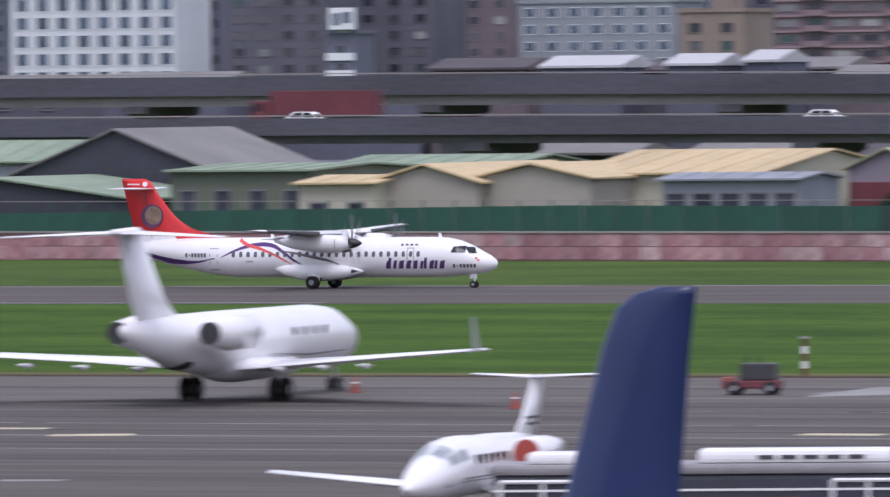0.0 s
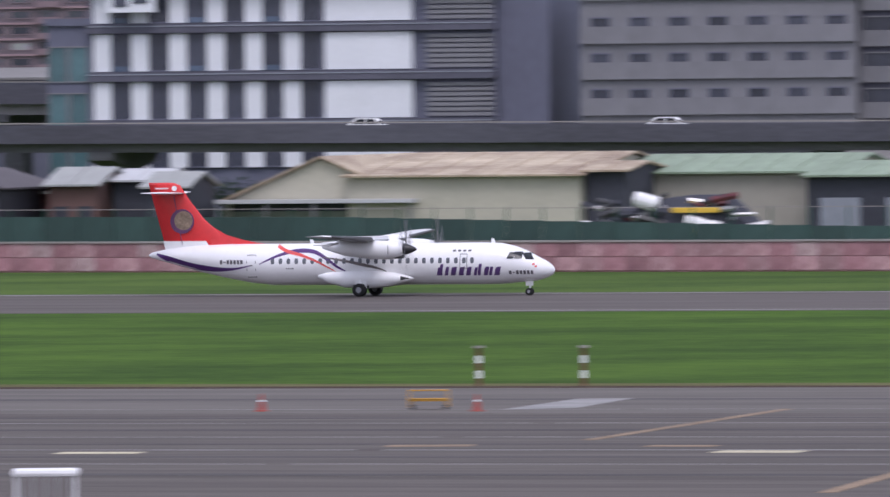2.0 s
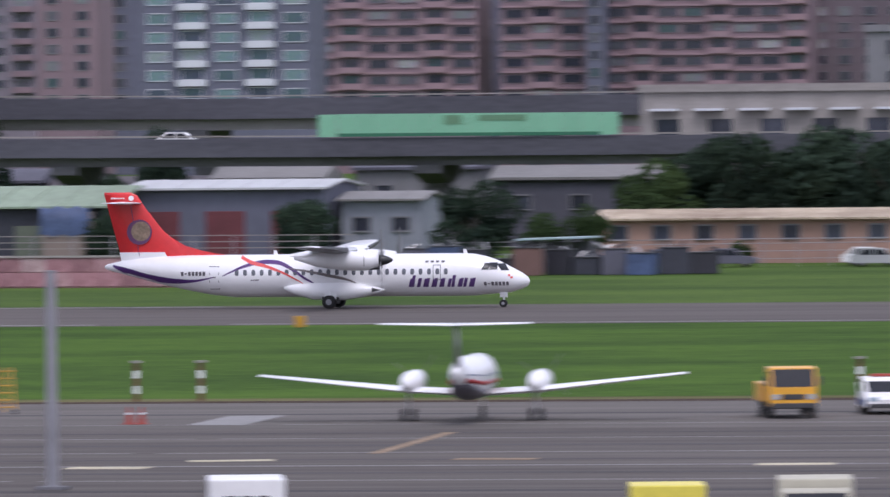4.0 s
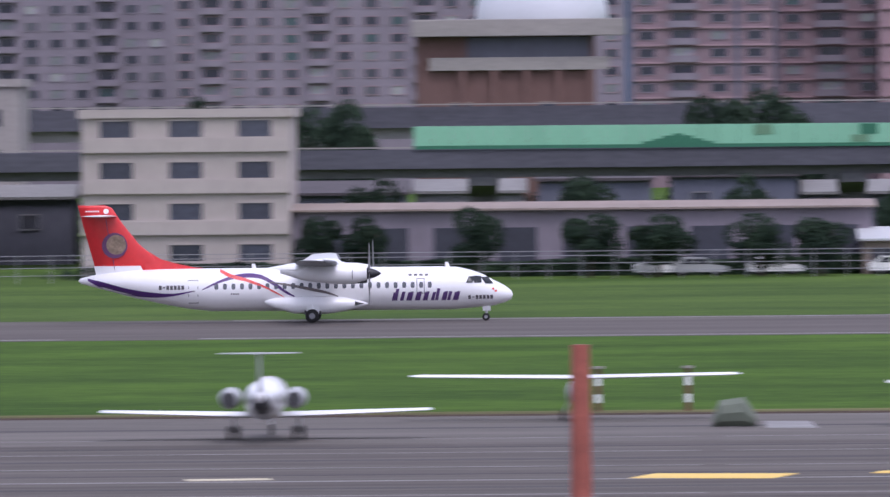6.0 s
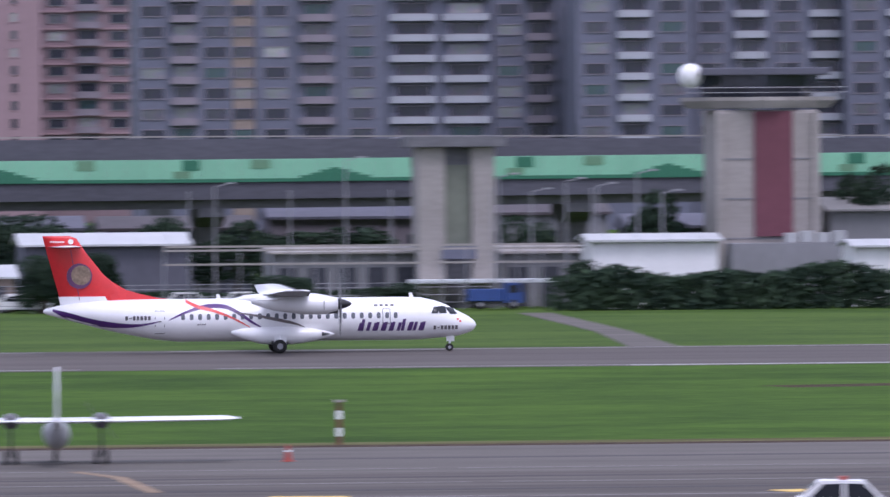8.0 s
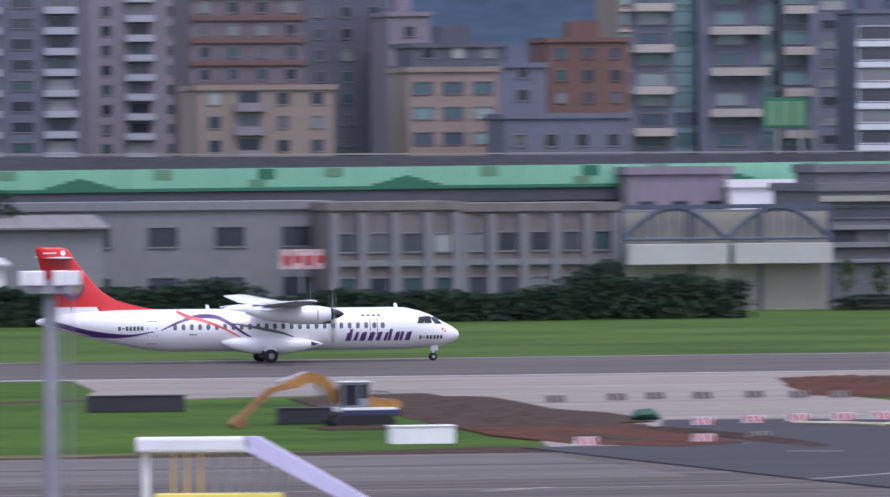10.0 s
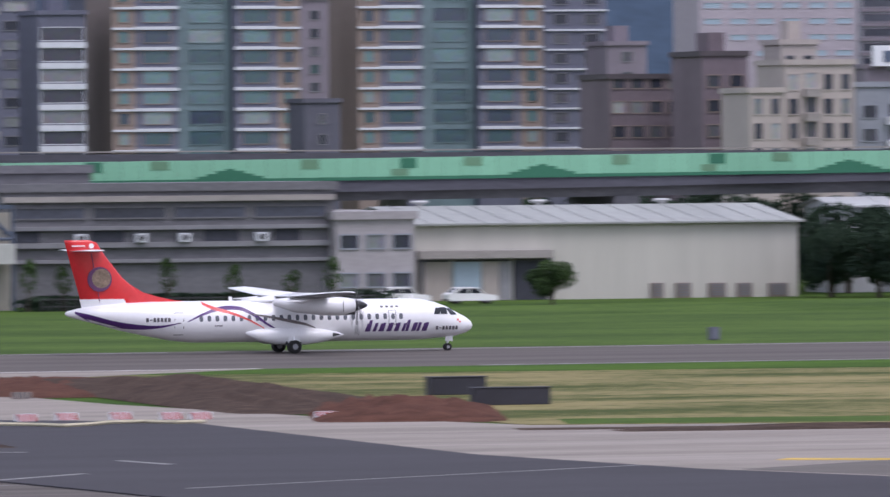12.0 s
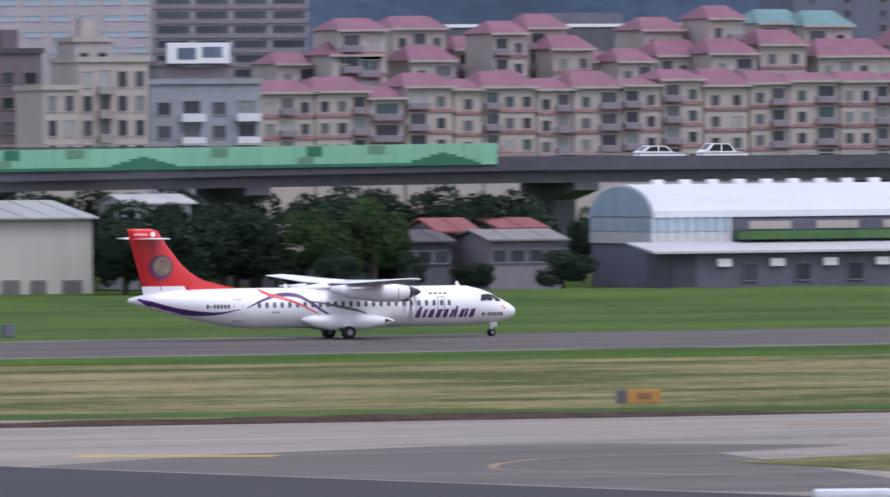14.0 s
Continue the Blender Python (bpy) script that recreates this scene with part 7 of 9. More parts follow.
tree(-94.8, 715, 6.9, 7.2, 1)
tree(-107.4, 712, 5.3, 6.1, 1)
tree(-121.0, 700, 2.9, 5.3, 1)
tree(-84.1, 748, 7.6, 8.8, 0)
tree(-77.2, 752, 8.1, 11.2, 1)
tree(-71.2, 756, 12.5, 12.2, 1)
tree(-80.6, 758, 8.5, 10.4, 1)
tree(-68.0, 760, 11.0, 11.4, 1)
tree(-64.7, 752, 8.7, 10.4, 1)
tree(-89.2, 712, 4.8, 4.7, 0)
tree(-85.3, 712, 3.7, 5.0, 0)
tree(-86.4, 770, 4.3, 7.2, 1)
tree(-113.5, 790, 4.9, 5.8, 1)
tree(-142.1, 826, 6.8, 7.5, 1)
tree(-56.6, 722, 2.5, 3.1, 1)
tree(-74.5, 722, 2.2, 2.1, 0)
tree(-29.8, 846, 5.9, 15.0, 1)
tree(-26.6, 846, 8.6, 16.2, 1)
tree(5.4, 846, 7.4, 15.0, 1)
tree(9.6, 844, 9.6, 16.3, 1)
tree(13.4, 848, 6.4, 14.6, 1)
tree(-39.8, 850, 4.7, 15.3, 1)
tree(-4.6, 775, 6.9, 8.4, 1)
tree(8.9, 775, 4.7, 8.8, 1)
tree(-23.0, 775, 5.2, 7.9, 1)
tree(-25.8, 733, 4.1, 5.5, 1)
tree(-22.1, 733, 4.9, 5.7, 1)
tree(-13.3, 733, 4.7, 5.9, 1)
tree(-4.3, 733, 5.0, 5.5, 1)
tree(1.0, 733, 6.5, 5.6, 1)
tree(9.2, 733, 4.9, 5.2, 1)
tree(13.9, 733, 5.6, 5.0, 1)
tree(22.1, 775, 5.7, 7.8, 1)
tree(28.9, 775, 7.9, 7.7, 1)
tree(32.2, 730, 4.5, 4.9, 1)
tree(36.0, 730, 4.7, 5.2, 1)
tree(32.5, 730, 4.4, 4.8, 1)
tree(36.1, 730, 4.7, 5.2, 1)
tree(51.0, 726, 4.6, 3.2, 1)
tree(60.1, 726, 5.5, 2.3, 1)
tree(75.8, 728, 5.7, 4.2, 1)
tree(23.1, 785, 7.4, 7.7, 1)
tree(31.6, 785, 10.6, 7.7, 1)
tree(44.5, 785, 6.7, 7.7, 1)
tree(51.1, 785, 7.5, 7.6, 1)
tree(76.6, 790, 5.3, 7.2, 1)
tree(61.0, 792, 12.7, 6.6, 1)
tree(83.2, 752, 7.2, 10.4, 1)
tree(101.1, 752, 7.2, 11.6, 1)
tree(50.8, 724, 5.1, 3.2, 1)
tree(99.9, 756, 5.2, 11.7, 1)
tree(104.3, 756, 5.6, 10.9, 1)
tree(150.4, 732, 5.1, 5.1, 1)
tree(220.5, 752, 4.6, 4.3, 0)
tree(250.9, 770, 4.9, 6.9, 1)
tree(254.1, 766, 7.2, 6.6, 1)
tree(260.1, 770, 7.4, 7.1, 1)
tree(264.2, 768, 5.5, 7.2, 1)
tree(259.2, 790, 8.8, 8.8, 1)
tree(268.0, 790, 9.7, 8.7, 1)
tree(276.2, 790, 9.1, 8.6, 1)
tree(275.1, 775, 8.5, 6.9, 1)
tree(251.8, 772, 6.3, 7.3, 1)
tree(258.4, 774, 6.8, 8.2, 1)
tree(262.9, 770, 7.1, 8.0, 1)
tree(267.1, 766, 6.0, 8.4, 0)
tree(273.3, 768, 7.2, 8.7, 0)
tree(288.6, 788, 7.9, 8.4, 1)
tree(295.9, 788, 7.7, 8.6, 1)
tree(286.4, 756, 5.8, 3.7, 1)
tree(278.0, 756, 4.2, 2.8, 1)
tree(300.5, 788, 3.8, 8.0, 1)
tree(266.1, 756, 4.1, 3.8, 1)
tree(272.5, 756, 3.7, 3.8, 1)
tree(243.9, 834, 8.2, 9.9, 1)
tree(245.6, 824, 8.2, 9.9, 1)
tree(251.8, 829, 8.3, 9.8, 1)
tree(258.0, 834, 8.4, 9.8, 1)
tree(262.7, 834, 8.4, 9.7, 1)
tree(264.2, 824, 8.3, 9.7, 1)
tree(270.6, 829, 8.4, 9.6, 1)
tree(277.1, 834, 8.5, 9.6, 1)
tree(281.9, 834, 8.5, 9.5, 1)
tree(283.2, 824, 8.4, 9.5, 1)
tree(289.8, 829, 8.5, 9.4, 1)
tree(296.4, 834, 8.6, 9.4, 1)
tree(297.6, 824, 8.5, 9.4, 1)
tree(302.4, 824, 8.5, 9.3, 1)
tree(309.2, 829, 8.6, 9.3, 1)
roofed_block(432.1, 440.1, 1262, 20.4, 22.2, 'roof_pink')
roofed_block(440.4, 448.4, 1262, 20.5, 22.6, 'roof_pink')
roofed_block(448.7, 453.8, 1262, 19.5, 21.2, 'roof_pink')
roofed_block(454.2, 461.3, 1262, 21.1, 23.1, 'roof_pink')
roofed_block(461.6, 465.8, 1262, 20.7, 22.2, 'roof_pink')
roofed_block(466.1, 474.1, 1262, 21.0, 23.3, 'roof_pink')
roofed_block(474.4, 479.7, 1262, 20.6, 22.2, 'roof_pink')
roofed_block(480.1, 487.3, 1262, 20.9, 23.2, 'roof_pink')
roofed_block(487.6, 493.5, 1262, 21.1, 22.1, 'roof_pink')
roofed_block(493.9, 500.1, 1262, 21.9, 23.4, 'roof_pink')
roofed_block(500.4, 507.2, 1262, 21.0, 23.5, 'roof_pink')
roofed_block(507.6, 513.5, 1262, 21.3, 23.1, 'roof_pink')
roofed_block(513.8, 521.5, 1262, 21.6, 22.8, 'roof_pink')
roofed_block(521.9, 529.8, 1262, 21.5, 22.9, 'roof_pink')
roofed_block(530.2, 539.8, 1262, 21.4, 22.8, 'roof_pink')
roofed_block(450.5, 456.7, 1308, 24.9, 26.6, 'roof_pink')
roofed_block(456.2, 463.9, 1300, 26.1, 28.2, 'roof_pink')
roofed_block(457.5, 464.8, 1300, 29.8, 31.6, 'roof_pink')
roofed_block(471.7, 480.0, 1316, 30.2, 32.1, 'roof_pink')
roofed_block(468.7, 475.6, 1300, 25.2, 27.5, 'roof_pink')
roofed_block(481.8, 489.6, 1316, 27.0, 29.1, 'roof_pink')
roofed_block(481.7, 487.1, 1300, 29.2, 31.1, 'roof_pink')
roofed_block(493.3, 499.5, 1316, 30.2, 32.3, 'roof_pink')
roofed_block(494.3, 500.7, 1308, 26.9, 29.0, 'roof_pink')
roofed_block(500.9, 504.7, 1308, 25.0, 26.6, 'roof_pink')
roofed_block(501.8, 507.3, 1300, 24.9, 26.9, 'roof_pink')
roofed_block(512.0, 518.5, 1316, 29.8, 31.8, 'roof_pink')
roofed_block(511.3, 519.2, 1308, 25.8, 28.2, 'roof_pink')
roofed_block(519.6, 525.1, 1308, 31.4, 33.4, 'roof_pink')
roofed_block(516.6, 523.8, 1300, 26.0, 28.3, 'roof_pink')
roofed_block(527.9, 535.2, 1308, 27.4, 29.7, 'roof_pink')
roofed_block(537.4, 549.2, 1308, 25.6, 28.3, 'roof_pink')
roofed_block(553.5, 562.9, 1316, 27.2, 29.9, 'roof_pink')
roofed_block(544.3, 551.9, 1330, 30.5, 32.9, 'roof_teal')
roofed_block(538.6, 546.2, 1335, 31.0, 33.2, 'roof_teal')
parked_car(210.9, 764.5, 'plain_white')
parked_car(215.7, 760.4, 'plain_white')
parked_car(1.3, 738.0, 'plain_white')
parked_car(4.3, 738.0, 'aircraft_grey')
parked_car(10.3, 738.0, 'plain_white')
parked_car(19.9, 738.0, 'plain_white')
parked_car(23.4, 738.0, 'aircraft_grey')
parked_car(27.4, 738.0, 'plain_white')
parked_car(31.0, 737.4, 'plain_white')
parked_car(44.3, 737.3, 'plain_white')
parked_car(48.9, 738.0, 'plain_white')
parked_car(-63.2, 716.0, 'aircraft_grey')
parked_car(-79.6, 718.0, 'slate_wall')
parked_car(-75.0, 718.0, 'dark_wall')
parked_car(-64.3, 721.0, 'plain_white')
parked_car(30.7, 733.1, 'plain_white')
marker_post(-135.4, 401.5)
marker_post(-130.8, 401.5)
marker_post(-101.8, 401.5)
marker_post(-97.0, 401.5)
marker_post(-68.05, 401.5)
marker_post(-65.2, 401.5)
marker_post(-36.3, 401.5)
marker_post(-32.1, 402.0)
marker_post(-2.1, 403.2, 1.85)
marker_post(1.8, 403.2, 1.85)
marker_post(30.5, 401.5, 1.85)
cone(-147.8, 377.1)
cone(-133.5, 358.6)
cone(-102.8, 369.0)
cone(-93.6, 368.8)
cone(-71.9, 375.8)
cone(-63.4, 372.3)
cone(-62.9, 372.3)
cone(-30.0, 378.2)
cone(26.8, 380.6)
striped_barrier(94.1, 433.9, 'red')
striped_barrier(97.0, 436.0, 'red')
striped_barrier(99.6, 437.7, 'red')
striped_barrier(102.0, 438.4, 'red')
striped_barrier(104.2, 439.3, 'red')
striped_barrier(106.8, 438.9, 'red')
striped_barrier(109.0, 437.6, 'red')
striped_barrier(110.3, 436.9, 'red')
striped_barrier(116.0, 434.8, 'red')
striped_barrier(82.7, 405.9, 'red')
striped_barrier(88.5, 408.1, 'red')
striped_barrier(91.5, 410.1, 'dark')
striped_barrier(95.6, 477.1, 'dark')
striped_barrier(99.4, 479.7, 'dark')
striped_barrier(101.7, 480.9, 'dark')
striped_barrier(104.2, 480.6, 'dark')
striped_barrier(107.2, 481.4, 'dark')
striped_barrier(109.3, 480.1, 'dark')
striped_barrier(111.2, 479.0, 'dark')
strip('ground_marking', -112.3, 332.5, -109.0, 332.5, 1.6, 'pale_mark', 'faded yellow apron marking', 0.073)
strip('ground_marking', -98.5, 325.8, -95.4, 325.9, 1.6, 'pale_mark', 'faded yellow apron marking', 0.073)
strip('ground_marking', -87.8, 332.3, -84.6, 332.8, 1.6, 'worn_orange_line', 'worn orange guide line', 0.073)
strip('ground_marking', -74.1, 327.0, -70.9, 326.8, 1.8, 'pale_mark', 'faded yellow apron marking', 0.073)
strip('ground_marking', -58.0, 327.6, -55.1, 327.4, 1.8, 'pale_mark', 'faded yellow apron marking', 0.073)
strip('ground_marking', -77.9, 332.4, -75.3, 332.2, 1.2, 'worn_orange_line', 'worn orange guide line', 0.073)
strip('ground_marking', -54.6, 333.4, -51.6, 334.1, 1.3, 'pale_mark', 'faded yellow apron marking', 0.073)
strip('ground_marking', -45.0, 334.4, -42.0, 334.1, 1.4, 'worn_orange_line', 'worn orange guide line', 0.073)
strip('ground_marking', -33.4, 328.3, -30.6, 328.5, 1.6, 'pale_mark', 'faded yellow apron marking', 0.073)
strip('ground_marking', -141.3, 328.3, -138.2, 329.3, 1.8, 'pale_mark', 'faded yellow apron marking', 0.073)
strip('ground_marking', -147.6, 334.7, -144.3, 335.1, 1.4, 'pale_mark', 'faded yellow apron marking', 0.073)
strip('ground_marking', -126.3, 289.3, -124.1, 289.6, 1.2, 'worn_white_line', 'thin faded white line', 0.073)
strip('ground_marking', -0.2, 331.0, 4.9, 329.9, 4.2, 'sign_yellow', 'bright orange-yellow apron marking', 0.073)
strip('ground_marking', 8.2, 332.8, 11.2, 332.2, 2.0, 'sign_yellow', 'bright orange-yellow apron marking', 0.073)
strip('ground_marking', 13.4, 339.9, 16.3, 339.3, 2.0, 'sign_yellow', 'bright orange-yellow apron marking', 0.073)
strip('ground_marking', 23.3, 341.7, 26.2, 341.2, 2.0, 'sign_yellow', 'bright orange-yellow apron marking', 0.073)
strip('ground_marking', 24.6, 334.9, 27.5, 334.9, 2.0, 'sign_yellow', 'bright orange-yellow apron marking', 0.073)
strip('ground_marking', -16.4, 330.5, -13.4, 330.9, 1.5, 'pale_mark', 'faded yellow apron marking', 0.073)
strip('ground_marking', 117.7, 367.7, 124.9, 363.3, 2.0, 'yellow_line', 'faded yellow taxiway marking', 0.128)
strip('ground_marking', 42.4, 342.8, 44.3, 343.4, 2, 'sign_yellow', 'bright orange-yellow apron marking', 0.073)
strip('ground_marking', 158.4, 390.1, 162.9, 388.9, 2.5, 'worn_orange_line', 'worn orange guide line', 0.116)
strip('ground_marking', -81.5, 338.0, -81.1, 370.9, 0.5, 'worn_orange_line', 'worn orange guide line', 0.073)
strip('ground_marking', -62.9, 293.4, -63.8, 312.3, 0.6, 'worn_orange_line', 'worn orange guide line', 0.073)
strip('ground_marking', 17.6, 371.0, 19.0, 364.2, 0.5, 'worn_orange_line', 'worn orange guide line', 0.073)
strip('ground_marking', 19.0, 364.2, 19.5, 347.7, 0.6, 'worn_orange_line', 'worn orange guide line', 0.073)
strip('ground_marking', -48.7, 340.1, -48.8, 361.3, 0.5, 'worn_orange_line', 'worn orange guide line', 0.073)
strip('ground_marking', 87.1, 347.2, 110.3, 363.6, 0.25, 'worn_white_line', 'thin faded white line', 0.128)
strip('ground_marking', -126.7, 376.9, -125.1, 385.1, 0.8, 'worn_white_line', 'thin faded white line', 0.073)
strip('ground_marking', 82.3, 359.4, 87.4, 365.3, 0.4, 'worn_white_line', 'thin faded white line', 0.128)
strip('ground_marking', 92.4, 380.1, 93.2, 374.3, 0.4, 'worn_white_line', 'thin faded white line', 0.128)
strip('ground_marking', 89.2, 393.9, 91.4, 392.8, 0.5, 'worn_white_line', 'thin faded white line', 0.128)
strip('ground_marking', 67.9, 353.2, 71.2, 356.3, 0.4, 'worn_white_line', 'thin faded white line', 0.073)
sheet('paint_patch', [(-125.9, 373.0), (-126.8, 385.7), (-124.7, 387.2), (-123.0, 375.7)], 0.070, 'worn_white_line', 'pale worn painted patch on the apron', 'marking', 'structure', 0.02)
sheet('paint_patch', [(-93.0, 370.6), (-93.0, 383.7), (-90.7, 384.3), (-90.3, 372.6)], 0.070, 'worn_white_line', 'pale worn painted patch on the apron', 'marking', 'structure', 0.02)
sheet('paint_patch', [(-60.8, 371.1), (-60.8, 381.6), (-58.5, 381.9), (-58.4, 370.7)], 0.070, 'worn_white_line', 'pale worn painted patch on the apron', 'marking', 'structure', 0.02)
sheet('paint_patch', [(4.9, 388.5), (6.8, 388.0), (7.0, 379.6), (4.9, 380.1)], 0.070, 'worn_white_line', 'pale worn painted patch on the apron', 'marking', 'structure', 0.02)


# ---- parked aircraft ----
def mirror_foil(name, secs, mt, parent, label=""):
    for s in (-1, 1):
        part(name, foil([(s * a[0], *a[1:]) for a in secs]), mt, parent, label, True)


def hull_patch(stations, x0, x1, a0, a1, out=0.012):
    """A pane that hugs a lofted body from x0 to x1, between two angles up from its side."""
    bm = bmesh.new()
    rows = []
    st = sorted(stations, key=lambda q: q[0])
    for i in range(6):
        x = x0 + (x1 - x0) * i / 5
        zc, ry, rz = (float(np.interp(x, [q[0] for q in st], [q[j] for q in st])) for j in (1, 2, 3))
        rows.append([bm.verts.new((x, (ry + out) * math.cos(radians(a0 + (a1 - a0) * k / 5)), zc + (rz + out) * math.sin(radians(a0 + (a1 - a0) * k / 5)))) for k in range(6)])
    for a, b in zip(rows, rows[1:]):
        for k in range(5):
            bm.faces.new((a[k], a[k + 1], b[k + 1], b[k]))
    return bm


# large business jet, tail towards the terminal
jet = thing("business_jet", "large white business jet with winglets and a high tailplane", "airplane", -149.3, 367.0, 0.06, 92)
part("fuselage", loft([(14.6, 2.1, 0.05, 0.05), (14.2, 2.15, 0.45, 0.42), (13.0, 2.3, 0.95, 0.9), (11.0, 2.45, 1.3, 1.3), (9, 2.5, 1.35, 1.38), (-3, 2.5, 1.35, 1.38), (-7, 2.65, 1.2, 1.2), (-10.5, 2.95, 0.75, 0.8), (-13.4, 3.3, 0.2, 0.25)], 24), "aircraft_white", jet, "glossy white fuselage", True)
part("belly_fairing", loft([(6, 1.6, 0.3, 0.2), (4, 1.45, 1.5, 0.62), (-1, 1.45, 1.6, 0.66), (-4.5, 1.7, 0.6, 0.4)], 16), "aircraft_white", jet, "", True)
part("stripe", loft([(12.6, 2.0, 1.04, 0.05), (10.5, 1.86, 1.25, 0.10), (6, 1.80, 1.25, 0.12), (1, 1.95, 1.29, 0.05)], 12), "letter_grey", jet, "dark grey waistline stripe", True)
# navy shell that also carries the shade of the rear underside
part("rear_belly", loft([(-1.5, 1.72, 0.5, 0.5), (-4.5, 1.80, 0.95, 0.48), (-7.5, 2.02, 0.85, 0.5), (-10.0, 2.5, 0.3, 0.3)], 16), "container_navy", jet, "navy rear belly with shade painted in", True)
mirror_foil("wing", [(0.8, 4.6, -2.6, 1.35, 0.6), (5.5, 0.2, -3.6, 1.75, 0.36), (13.4, -6.0, -8.0, 2.35, 0.16)], "aircraft_white", jet, "thin swept white wing")
for s in (-1, 1):
    wl = part("winglet", foil([(0, -7.2, -8.0, 0, 0.08), (1.45, -7.9, -8.3, 0, 0.05)], True), "aircraft_grey", jet, "upright winglet")
    wl.location = (0, s * 13.4, 2.3)
    nac = part("engine", loft([(-3.9, 3.05, 0.55, 0.55, s * 2.05), (-4.1, 3.05, 0.72, 0.72, s * 2.05), (-6.5, 3.05, 0.75, 0.75, s * 2.05), (-8.6, 3.1, 0.5, 0.5, s * 2.05)], 18), "aircraft_white", jet, "white rear engine", True)
    part("exhaust", tubes(((-8.4, s * 2.05, 3.1), (-8.75, s * 2.05, 3.1), 0.47, 16)), "dark_metal", nac, "dark exhaust")
    part("pylon", bbox(-7.4, -5.0, min(s * 1.1, s * 1.6), max(s * 1.1, s * 1.6), 2.95, 3.15), "aircraft_white", jet)
    for k in range(3):
        part("flap_track", loft([(-2.2 - k * 0.9, 1.42 + 0.1 * k, 0.03, 0.03, s * (3.2 + 2.2 * k)), (-3.0 - k * 0.9, 1.4 + 0.1 * k, 0.1, 0.14, s * (3.2 + 2.2 * k)), (-4.2 - k * 0.9, 1.5 + 0.1 * k, 0.03, 0.03, s * (3.2 + 2.2 * k))], 8), "aircraft_white", jet)
    part("gear_leg", tubes(((0, s * 2.03, 0.5), (0, s * 1.9, 1.5), 0.1, 8)), "strut_metal", jet)
    for q in (-0.26, 0.26):
        wheel(jet, 0, s * 2.03 + q, 0.5, 0.5, 0.34)
    wheel(jet, 12.6, s * 0.2, 0.3, 0.3, 0.2)
    for k in range(4):
        part("cabin_window", tubes(((7.6 - k * 1.25, s * 1.352, 2.85), (7.6 - k * 1.25, s * 1.30, 2.85), 0.2, 10)), "cabin_glass", jet)
part("nose_leg", tubes(((12.6, 0, 0.3), (12.6, 0, 1.5), 0.08, 8)), "strut_metal", jet)
part("tail_fin", foil([(3.3, -6.2, -11.6, 0, 0.42), (4.6, -8.6, -12.6, 0, 0.36), (7.3, -11.2, -14.0, 0, 0.24)], True), "aircraft_white", jet, "tall white swept fin", True)
mirror_foil("tailplane", [(0, -11.6, -14.3, 7.35, 0.24), (4.8, -13.9, -15.3, 7.2, 0.1)], "aircraft_white", jet, "high swept tailplane")
part("tail_bullet", loft([(-11.0, 7.35, 0.05, 0.05), (-11.8, 7.4, 0.2, 0.2), (-14.6, 7.4, 0.12, 0.12)], 10), "aircraft_white", jet, "", True)

# light business jet facing the terminal
lj = thing("light_jet", "small white business jet with red engine covers, facing the terminal", "airplane", -99.5, 263.8, 0.06, 274)
LJ = [(7.2, 1.25, 0.04, 0.04), (6.9, 1.28, 0.26, 0.24), (5.8, 1.4, 0.58, 0.52), (4.4, 1.6, 0.8, 0.78), (3.4, 1.72, 0.86, 0.9), (-1.5, 1.72, 0.86, 0.9), (-4, 1.9, 0.62, 0.66), (-6.6, 2.15, 0.15, 0.2)]
part("fuselage", loft(LJ, 22), "aircraft_white", lj, "glossy white fuselage", True)
for a0, a1 in ((-18, -15), (-24, -22), (195, 198), (202, 204)):
    part("stripe", hull_patch(LJ, -3.5, 5.2, a0, a1), "letter_grey", lj, "thin grey stripe")
mirror_foil("wing", [(0.6, 1.4, -1.2, 1.0, 0.34), (6.7, -0.2, -1.5, 1.45, 0.14)], "aircraft_white", lj, "thin white wing")
for s in (-1, 1):
    nac = part("engine", loft([(-1.1, 2.05, 0.36, 0.36, s * 1.28), (-1.3, 2.05, 0.46, 0.46, s * 1.28), (-3.0, 2.05, 0.46, 0.46, s * 1.28), (-4.2, 2.1, 0.3, 0.3, s * 1.28)], 16), "aircraft_white", lj, "rear engine", True)
    part("engine_cover", tubes(((-1.02, s * 1.28, 2.05), (-1.35, s * 1.28, 2.05), 0.40, 16)), "cone_red", nac, "red engine cover")
    part("gear_leg", tubes(((-0.4, s * 1.9, 0.28), (-0.4, s * 1.9, 1.1), 0.06, 8)), "strut_metal", lj)
    wheel(lj, -0.4, s * 1.9, 0.28, 0.28, 0.2)
    for k in range(6):
        part("cabin_window", tubes(((2.6 - k * 0.62, s * 0.862, 1.98), (2.6 - k * 0.62, s * 0.80, 1.98), 0.16, 10)), "cabin_glass", lj)
    for x0, x1, a0, a1 in ((4.95, 4.05, 52, 84), (4.75, 3.95, 24, 48), (3.85, 3.35, 20, 44)):
        part("windscreen", hull_patch(LJ, x0, x1, a0 if s > 0 else 180 - a0, a1 if s > 0 else 180 - a1), "screen_grey", lj, "grey screened cockpit pane")
wheel(lj, 5.6, 0, 0.22, 0.22, 0.16)
part("nose_leg", tubes(((5.6, 0, 0.22), (5.6, 0, 1.2), 0.05, 8)), "strut_metal", lj)
part("tail_fin", foil([(2.2, -3.8, -6.2, 0, 0.26), (3.0, -5.0, -6.9, 0, 0.2), (4.2, -6.2, -7.6, 0, 0.14)], True), "aircraft_white", lj, "swept white fin", True)
